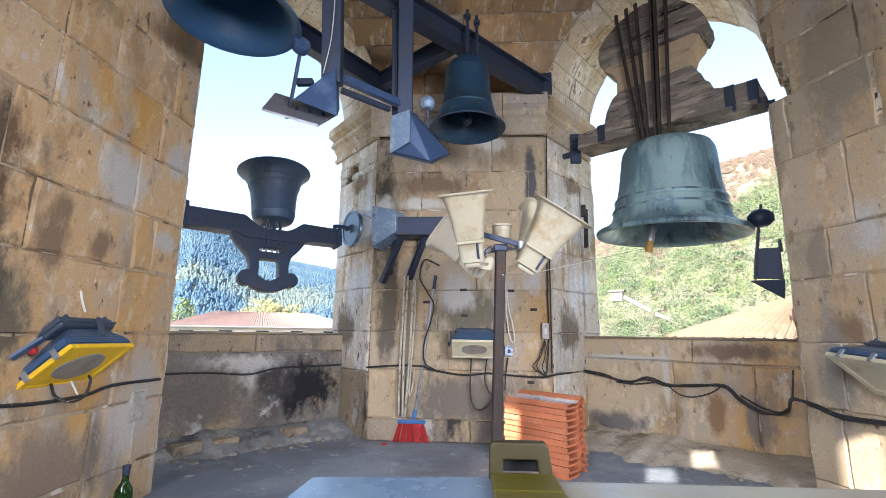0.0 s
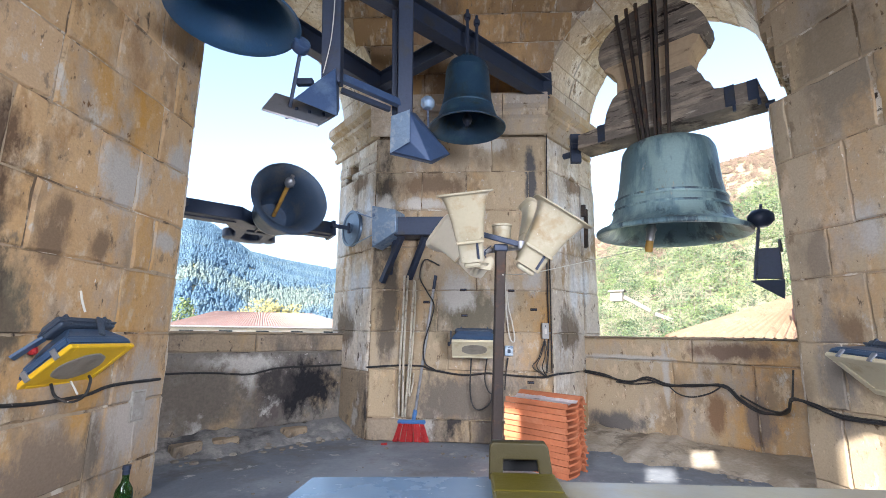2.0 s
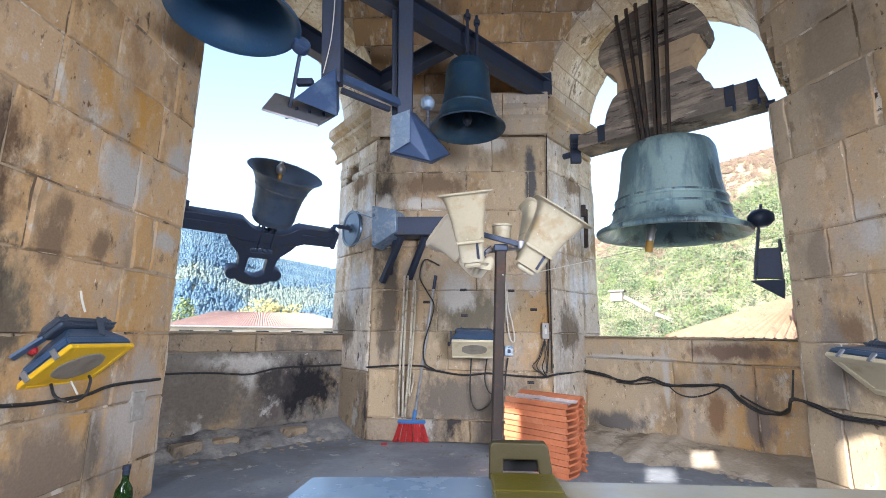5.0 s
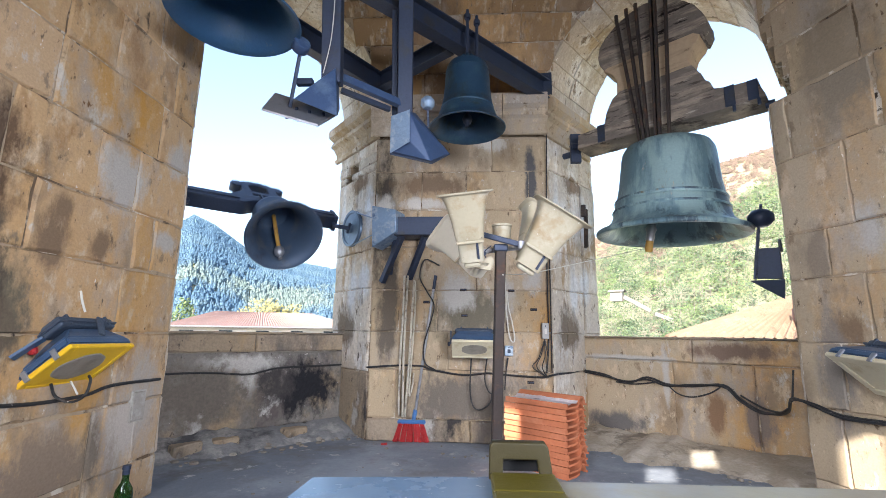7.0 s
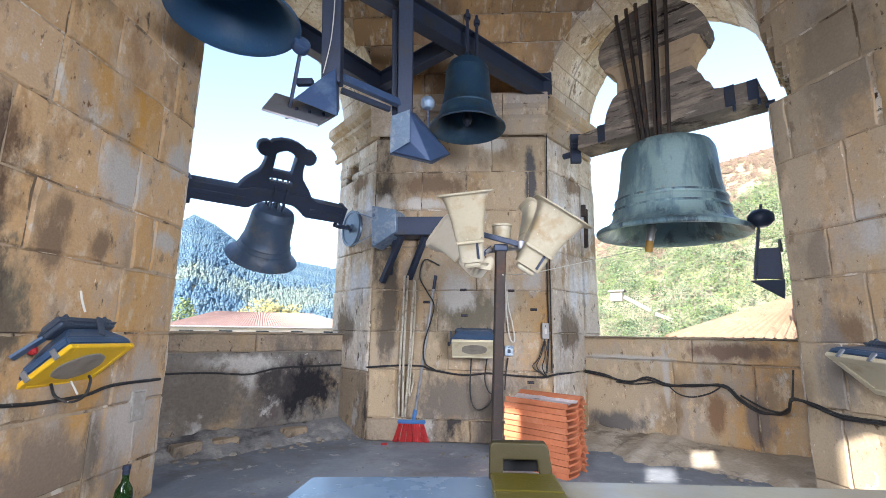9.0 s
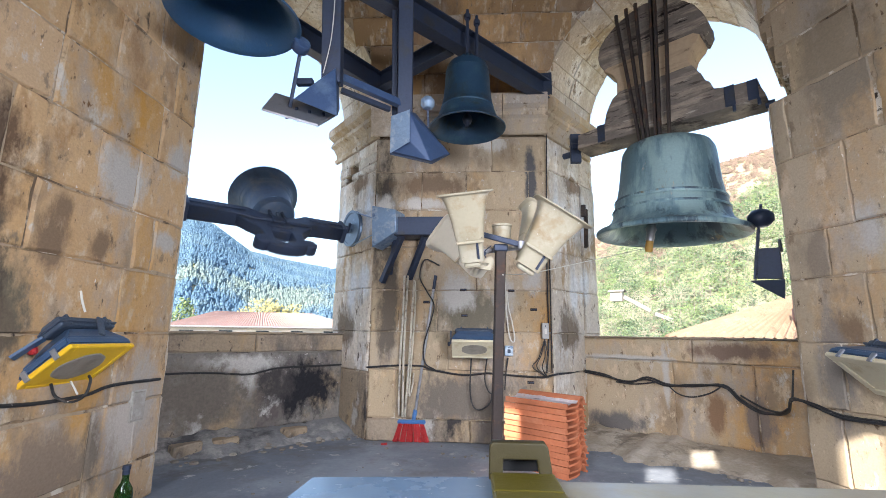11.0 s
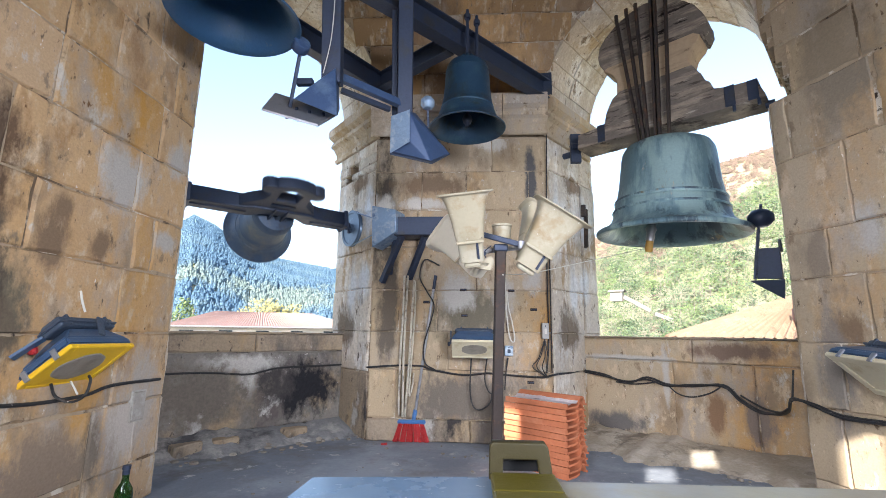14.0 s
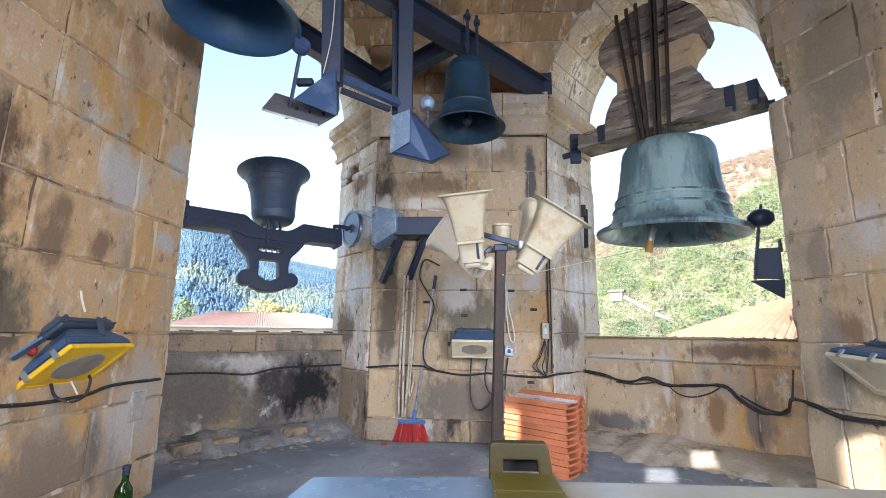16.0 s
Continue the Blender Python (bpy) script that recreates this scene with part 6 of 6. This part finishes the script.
def valley(az, r):
    """Height of the ground at a bearing (degrees from north) and a distance."""
    w = ease((az + 2) / 14)
    foot, top = 95 + (28 - 95) * w, 430 + (230 - 430) * w
    high = 0.95 + crest(az) * top
    q = min(1.0, max(0.0, (r - foot) / (top - foot)))
    z = -14 + (high + 14) * (0.35 * q + 0.65 * ease(q) if w < 0.5 else 0.8 * q + 0.2 * ease(q))
    x, y = r * math.sin(radians(az)), r * math.cos(radians(az))
    z += (1 - abs(2 * q - 1)) * 5 * noise.noise(Vector((x * 0.013, y * 0.013, 0.5)))
    if r > top:
        z -= (r - top) * 0.05
    return z


def on_ground(az, r, up=0.0):
    return Vector((r * math.sin(radians(az)), r * math.cos(radians(az)), valley(az, r) + up))


b = bmesh.new()
rings = [0.0, 8, 16, 26, 36, 48, 62, 80, 100, 125, 150, 175, 200, 230, 260, 300, 340, 385, 430, 500, 700, 1200, 3000]
azs = list(range(-180, -44, 8)) + [x * 2 - 44 for x in range(45)] + list(range(46, 180, 8))
prev = None
for r in rings:
    row = [b.verts.new(on_ground(a, r)) for a in azs] if r else [b.verts.new((0, 0, -14))]
    if prev:
        k = len(azs)
        for i in range(k):
            j = (i + 1) % k
            if len(prev) == 1:
                b.faces.new((prev[0], row[i], row[j]))
            else:
                b.faces.new((prev[i], row[i], row[j], prev[j]))
    prev = row
structure("ground", b, GRASS, "green valley floor rising into hills", "ground", smooth=True)
tower = structure("tower_base", prism([(-1.4, -2.88), (1.55, -2.88), (3.8, -1.05), (3.55, 3.35), (1.35, 5.25), (-1.55, 5.25), (-3.15, 3.4), (-2.55, -0.95)], -15.0, -0.26), MORTAR, "stone tower shaft below the chamber", "tower")

# blue in the base colour stands in for haze over the distant trees
HAZY_PINE = surf("hazy_conifer_foliage", (0.062, 0.115, 0.172), [((0.09, 0.150, 0.195), 0.03, 0.47, 0.12), ((0.13, 0.175, 0.165), 0.012, 0.56, 0.08)], rough=0.9, bump=0, vary=0.12, grain=1.5, rand=0.10, island=True, spec=0.1)
BUSH = surf("shrub_foliage", (0.088, 0.125, 0.075), [((0.19, 0.185, 0.14), 0.22, 0.49, 0.12), ((0.055, 0.085, 0.06), 0.16, 0.58, 0.05)], rough=0.9, bump=0, vary=0.25, grain=2.0, rand=0.28, island=True, spec=0.1)
RUSSET = surf("russet_bracken", (0.165, 0.125, 0.105), [((0.155, 0.15, 0.105), 0.3, 0.5, 0.15)], rough=0.9, bump=0, vary=0.25, grain=2.0, rand=0.28, island=True, spec=0.1)
GOLD = surf("golden_foliage", (0.24, 0.225, 0.10), [((0.20, 0.205, 0.095), 1.0, 0.5, 0.15)], rough=0.9, bump=0, vary=0.2, grain=4.0, rand=0.4, island=True, spec=0.1)
LEAFY = surf("green_foliage", (0.098, 0.142, 0.062), [((0.165, 0.195, 0.105), 0.25, 0.5, 0.15)], rough=0.9, bump=0, vary=0.2, grain=4.0, rand=0.28, island=True, spec=0.1)
BARK = surf("grey_bark", (0.20, 0.18, 0.15), rough=0.95, bump=0.3, grain=8)

vr = random.Random(21)


def raw_object(name, verts, faces, material, label, category):
    me = bpy.data.meshes.new(name)
    me.from_pydata(verts, [], faces)
    me.materials.append(material)
    me.shade_smooth()
    return tagged(new(name, me), label, category, kind="stuff")


def conifer(vs, fs, base, h, w):
    tiers = 3
    for k in range(tiers):
        z0 = h * (0.08 + 0.27 * k)
        z1 = z0 + h * 0.42
        r = w * (1 - k / (tiers + 0.6))
        i0 = len(vs)
        n = 6
        for i in range(n):
            a = 2 * math.pi * (i + 0.5 * (k % 2)) / n + vr.uniform(-0.25, 0.25)
            q = r * vr.uniform(0.65, 1.15)
            vs.append((base.x + q * math.cos(a), base.y + q * math.sin(a), base.z + z0 + vr.uniform(-0.05, 0.05) * h))
        vs.append((base.x + vr.uniform(-0.1, 0.1) * w, base.y + vr.uniform(-0.1, 0.1) * w, base.z + min(z1, h)))
        for i in range(n):
            fs.append((i0 + i, i0 + (i + 1) % n, i0 + n))


vs, fs = [], []
for k in range(26000):
    az, r = vr.uniform(-44, -11), 118 + 330 * math.sqrt(vr.random())
    if noise.noise(Vector((az * 0.2, r * 0.012, 3.0))) < -0.75:
        continue
    conifer(vs, fs, on_ground(az, r, -0.5), vr.uniform(2.8, 4.4), vr.uniform(1.2, 2.0))
raw_object("conifer_forest", vs, fs, HAZY_PINE, "conifer forest on the far hillside, blued by painted haze", "forest")


def leaf_cloud(vs, fs, base, w, h, count, size, rnd):
    for k in range(count):
        a, q = rnd.uniform(0, 2 * math.pi), math.sqrt(rnd.random())
        t = rnd.random()
        rr = w * q * (0.45 + 0.75 * math.sin(math.pi * min(1, 0.15 + 0.8 * t)))
        c = base + Vector((rr * math.cos(a), rr * math.sin(a), h * t))
        face = (Vector((-0.25, -0.65, 0.7)) + Vector((rnd.gauss(0, 0.42), rnd.gauss(0, 0.42), rnd.gauss(0, 0.42)))).normalized()
        u = face.cross(Vector((rnd.gauss(0, 1), rnd.gauss(0, 1), rnd.gauss(0, 1)))).normalized()
        v = face.cross(u) * size * rnd.uniform(0.5, 1.1)
        u = u * size * rnd.uniform(0.6, 1.4)
        i = len(vs)
        vs += [tuple(c - u), tuple(c + v), tuple(c + u), tuple(c - v)]
        fs.append((i, i + 1, i + 2, i + 3))


groups = {"b": ([], []), "r": ([], []), "l": ([], [])}
for k in range(4200):
    az, r = vr.uniform(9, 42), 34 + 205 * vr.random() ** 0.8
    t = (r - 34) / 205 + 0.35 * noise.noise(Vector((az * 0.25, r * 0.02, 7.0))) + vr.uniform(-0.15, 0.15)
    key = "r" if t > 0.48 else ("b" if vr.random() < 0.6 else "l")
    if noise.noise(Vector((az * 0.4, r * 0.03, 1.0))) < -0.33:
        continue
    s = (0.5 if key == "r" else 1.0) * vr.uniform(0.7, 1.5)
    leaf_cloud(*groups[key], on_ground(az, r, -0.3), 1.4 * s, 2.3 * s, 64, 0.135 * (0.7 + r / 170), vr)
for k in range(26):
    leaf_cloud(*groups["b" if k % 3 else "l"], on_ground(vr.uniform(16.6, 22.5), vr.uniform(52, 59), -0.3), 1.1, vr.uniform(1.2, 2.4), 70, 0.2, vr)
DARK_BUSH = surf("dark_shrub_foliage", (0.05, 0.082, 0.05), [((0.085, 0.12, 0.07), 0.5, 0.5, 0.15)], rough=0.9, bump=0, vary=0.2, grain=2.0, rand=0.25, island=True, spec=0.1)
groups["d"] = ([], [])
for k in range(90):
    az, r = vr.uniform(14, 38), vr.uniform(44, 130)
    w = vr.uniform(1.0, 2.2)
    leaf_cloud(*groups["d"], on_ground(az, r, -0.2), w, w * 1.7, 170, 0.12 * (0.7 + r / 170), vr)
raw_object("dark_shrubs", *groups["d"], DARK_BUSH, "dark green bushes scattered over the hillside", "shrubs")
raw_object("shrub_slope", *groups["b"], BUSH, "sunlit green shrubs on the near hillside", "shrubs")
raw_object("young_trees", *groups["l"], LEAFY, "light green young trees on the hillside", "shrubs")
raw_object("bracken", *groups["r"], RUSSET, "russet bracken over the upper hillside", "bracken")
vs, fs = [], []
for k in range(450):
    az, r = vr.uniform(10, 40), vr.uniform(40, 140)
    p = on_ground(az, r, 0)
    h, lean = vr.uniform(3, 6.5), Vector((vr.uniform(-0.8, 0.8), vr.uniform(-0.8, 0.8), 0))
    i = len(vs)
    for q in range(3):
        a = 2.1 * q
        vs.append(tuple(p + Vector((0.035 * math.cos(a), 0.035 * math.sin(a), 0))))
    vs.append(tuple(p + lean + Vector((0, 0, h))))
    fs += [(i, i + 1, i + 3), (i + 1, i + 2, i + 3), (i + 2, i, i + 3)]
    for q in range(3):
        p0 = p + lean * (0.4 + 0.2 * q) + Vector((0, 0, h * (0.4 + 0.2 * q)))
        p1 = p0 + Vector((vr.uniform(-1, 1), vr.uniform(-1, 1), vr.uniform(0.6, 1.5)))
        j = len(vs)
        vs += [tuple(p0 + Vector((0.04, 0, 0))), tuple(p0 - Vector((0.04, 0, 0))), tuple(p0 + Vector((0, 0.04, 0))), tuple(p1)]
        fs += [(j, j + 1, j + 3), (j + 1, j + 2, j + 3), (j + 2, j, j + 3)]
raw_object("bare_saplings", vs, fs, BARK, "bare pale saplings among the shrubs", "saplings")


def tree(name, base, h, w, leaf, count, size, label):
    t = thing(name, base, label, "tree")
    b = bmesh.new()
    lathe([(0.28, 0), (0.2, h * 0.2), (0.12, h * 0.5), (0.05, h * 0.85), (0, h * 0.86)], 8, b)
    for k in range(9):
        a, z = 2.4 * k, h * (0.25 + 0.06 * k)
        q = w * (0.75 - 0.05 * k)
        tube([(0, 0, z), (q * 0.5 * math.cos(a), q * 0.5 * math.sin(a), z + h * 0.08), (q * math.cos(a), q * math.sin(a), z + h * 0.2)], 0.05, 5, b)
    part("trunk", b, BARK, t)
    vs, fs = [], []
    rnd = random.Random(int(h * 100) + count)
    for k in range(14):
        a, z = rnd.uniform(0, 6.28), rnd.uniform(0.25, 0.78)
        q = w * rnd.uniform(0.1, 0.62) * (1.15 - z * 0.6)
        leaf_cloud(vs, fs, Vector((q * math.cos(a), q * math.sin(a), h * z)), w * 0.42, h * 0.24, count // 14, size, rnd)
    me = bpy.data.meshes.new("crown")
    me.from_pydata(vs, [], fs)
    me.materials.append(leaf)
    part("crown", me, None, t)
    return t


def drop(p, d=0.0):
    """The ground below a place."""
    az, r = math.degrees(math.atan2(p[0], p[1])), math.hypot(p[0], p[1])
    return on_ground(az, r, d)


def tree_at(p_top, w, leaf, label):
    g = drop(p_top)
    tree("tree", g, p_top[2] - g.z, w, leaf, 3600, 0.17, label)


tree_at((-27.205, 58.597, 5.376), 4.6, GOLD, "golden autumn tree behind the tiled house")
tree_at((-25.263, 61.927, 4.553), 3.4, GOLD, "golden autumn tree behind the tiled house")
tree_at((-36.465, 60.310, 3.975), 1.8, LEAFY, "light green tree behind the tiled house")
tree_at((-36.284, 56.090, 4.823), 2.7, LEAFY, "green leafy tree beside the tiled house")
tree_at((-36.919, 54.168, 3.978), 2.8, LEAFY, "green leafy tree beside the tiled house")

# houses
ROOF_M = surf("clay_roof", (0.20, 0.135, 0.12), [((0.25, 0.18, 0.16), 1.2, 0.5, 0.2), ((0.22, 0.10, 0.075), 3.0, 0.55, 0.15)], rough=0.9, bump=0.1, grain=12, vary=0.15, rand=0.08, spec=0.2)
ROOF_PALE = surf("sunbleached_clay_roof", (0.22, 0.155, 0.105), [((0.27, 0.20, 0.14), 1.5, 0.5, 0.2), ((0.17, 0.095, 0.065), 4.0, 0.56, 0.15)], rough=0.9, bump=0.1, grain=12, vary=0.15, rand=0.1, spec=0.2)
RENDER_OLD = surf("weathered_render", (0.25, 0.245, 0.23), [((0.16, 0.16, 0.14), 0.9, 0.5, 0.15)], rough=0.9, bump=0.1, grain=10, vary=0.1)
RENDER_W = surf("white_render", (0.45, 0.445, 0.43), [((0.58, 0.56, 0.52), 0.6, 0.5, 0.2)], rough=0.9, bump=0.1, grain=10, vary=0.06)
PANE = surf("dark_window_glass", (0.03, 0.04, 0.05), rough=0.15, bump=0)
SHUTTER = surf("grey_shutter", (0.42, 0.43, 0.44), rough=0.7, bump=0.1)


def tiled_plane(b, corners_fn, n_rib, n_row, amp):
    """Rolls of clay tile up a roof plane; corners_fn(u, v) gives a place, u along the eave, v up the slope."""
    rows = []
    for j in range(n_row + 1):
        row = []
        for i in range(n_rib * 5 + 1):
            p = Vector(corners_fn(i / (n_rib * 5), j / n_row))
            row.append(b.verts.new(p + Vector((0, 0, amp * (0.5 + 0.5 * math.cos(2 * math.pi * i / 5)) + amp * 0.12 * (j % 2)))))
        rows.append(row)
    for r0, r1 in zip(rows, rows[1:]):
        for i in range(len(r0) - 1):
            b.faces.new((r0[i], r0[i + 1], r1[i + 1], r1[i]))
    return b


def long_house():
    e0, e1 = Vector((-26.093, 37.038, 1.124)), Vector((-11.098, 46.079, 1.407))
    zE = 1.22
    u = Vector((e1.x - e0.x, e1.y - e0.y, 0))
    L = u.length
    u.normalize()
    m = frame_of((e0.x, e0.y, 0), u)
    h = thing("tiled_house", m, "long white house with a hipped clay tile roof", "house")
    g = -14.2
    part("wall", box(0.5, L - 0.5, 0.5, 8.5, g, zE - 0.12), RENDER_W, h, "white rendered wall")
    roof = bmesh.new()
    tiled_plane(roof, lambda a, v: (a * L * (1 - v) + v * (4.2 + a * (L - 8.4)), 4.5 * v, zE + 1.45 * v), 70, 12, 0.05)
    tiled_plane(roof, lambda a, v: (L - (a * L * (1 - v) + v * (4.2 + a * (L - 8.4))), 9 - 4.5 * v, zE + 1.45 * v), 50, 6, 0.05)
    tiled_plane(roof, lambda a, v: (4.2 * v, (9 - 9 * a) * (1 - v) + 4.5 * v, zE + 1.45 * v), 30, 8, 0.05)
    tiled_plane(roof, lambda a, v: (L - 4.2 * v, 9 * a * (1 - v) + 4.5 * v, zE + 1.45 * v), 30, 8, 0.05)
    rf = part("roof", roof, ROOF_M, h, "weathered red clay tile roof")
    part("gutter", tube([(0, -0.08, zE - 0.03), (L, -0.08, zE - 0.03)], 0.07, 8), STEEL_GREY, rf)
    part("soffit", box(0.05, L - 0.05, 0.02, 8.9, zE - 0.12, zE - 0.02), TIMBER, h, "dark eaves boards")
    k = 0
    x = 1.4
    while x < L - 2:
        w = part("window", box(x, x + 1.1, 0.44, 0.52, zE - 1.7, zE - 0.35), PANE, h, "dark window")
        part("frame", box(x - 0.08, x + 1.18, 0.46, 0.515, zE - 1.78, zE - 0.27), SHUTTER, w)
        part("shutter", box(x + 1.25, x + 2.2, 0.42, 0.5, zE - 1.7, zE - 0.35), SHUTTER, w)
        x += 3.1


long_house()


def near_house():
    e0 = Vector((5.838, 14.136, 0.862))
    e1 = Vector((10.796, 11.920, 0.761))
    zE = 0.80
    u = Vector((e1.x - e0.x, e1.y - e0.y, 0))
    L = u.length + 3
    u.normalize()
    m = frame_of((e0.x, e0.y, 0), u)
    h = thing("tiled_house", m, "near house with a sunbleached clay tile roof", "house")
    part("wall", box(0.4, L - 0.4, 0.4, 7.6, -14.2, zE - 0.1), RENDER_W, h, "white rendered wall")
    roof = bmesh.new()
    s = 0.36
    tiled_plane(roof, lambda a, v: (a * L * (1 - v) + v * (4.0 + a * (L - 8.0)), 4 * v, zE + 4 * s * v), int(L / 0.24), 14, 0.12)
    tiled_plane(roof, lambda a, v: (4.0 * v, (8 - 8 * a) * (1 - v) + 4 * v, zE + 4 * s * v), 36, 14, 0.11)
    tiled_plane(roof, lambda a, v: (L - (a * L * (1 - v) + v * (4.0 + a * (L - 8.0))), 8 - 4 * v, zE + 4 * s * v), 30, 8, 0.05)
    rf = part("roof", roof, ROOF_PALE, h, "sunbleached clay tile roof")
    hip = bmesh.new()
    for k in range(18):
        t0, t1 = k / 18, (k + 1) / 18
        tube([(4 * t0, 4 * t0, zE + 4 * s * t0 + 0.06), (4 * t1, 4 * t1, zE + 4 * s * t1 + 0.08)], 0.09, 8, hip)
    part("hip_tiles", hip, ROOF_PALE, rf, "rounded hip tiles")
    part("gutter", tube([(0, -0.07, zE - 0.04), (L, -0.07, zE - 0.04)], 0.06, 8), ROOF_M, rf)
    ch = part("chimney", box(3.35, 3.75, 1.1, 1.5, zE + 0.2, zE + 0.95, 0.01), ROOF_M, rf, "brick chimney")


near_house()


def small_house(p, w, d, h, label, turn):
    g = drop(p)
    t = thing("white_house", Matrix.Translation((p[0], p[1], p[2])) @ Matrix.Rotation(radians(turn), 4, "Z"), label, "house")
    part("wall", box(-w / 2, w / 2, -d / 2, d / 2, -h - 0.4, 0), RENDER_OLD, t, "white rendered wall")
    b = bmesh.new()
    for s in (-1, 1):
        tiled_plane(b, lambda a, v: ((a - 0.5) * (w + 0.6) * s, -s * (d / 2 + 0.3) * (1 - v), 0.0 + v * d * 0.25), 20, 4, 0.05)
    part("roof", b, RENDER_OLD, t)


small_house((20.000, 63.387, 6.560), 1.5, 1.4, 0.8, "small white house with a pale roof among shrubs", -30)
fence = thing("garden_wall", (18.831, 61.337, 6.225), "whitewashed garden wall stepping down the hillside", "wall")
g0 = Vector((18.831, 61.337, 6.225))
for p, q in (((20.592, 62.530, 5.881), (24.094, 63.074, 4.123)), ((24.855, 63.203, 3.682), (27.292, 63.516, 2.812))):
    part("panel", bar(Vector(p) - g0, Vector(q) - g0, 0.3, 0.5, 0.02), RENDER_OLD, fence)


def turn_of(t):
    """Degrees the bell has turned from hanging; it turns at an even pace, mouth outward first."""
    return 170.5 + 225.0 * t


def clapper_of(t):
    """Degrees the clapper leans in its bell, falling on the lower side."""
    a = turn_of(t) % 360
    if a < 22:
        return -a
    if a < 262:
        return -22
    if a < 300:
        return -22 + 44 * ease((a - 262) / 38)
    if a < 338:
        return 22
    return 360 - a


def motions():
    times = [k / 10 for k in range(161)]
    walk(swinging, [(t, SWING @ pose(0, 0, 0, turn_of(t), 0, 0)) for t in times])
    walk(clapper, [(t, pose(0, 0, 0.0, clapper_of(t), 0, 0)) for t in times])


motions()
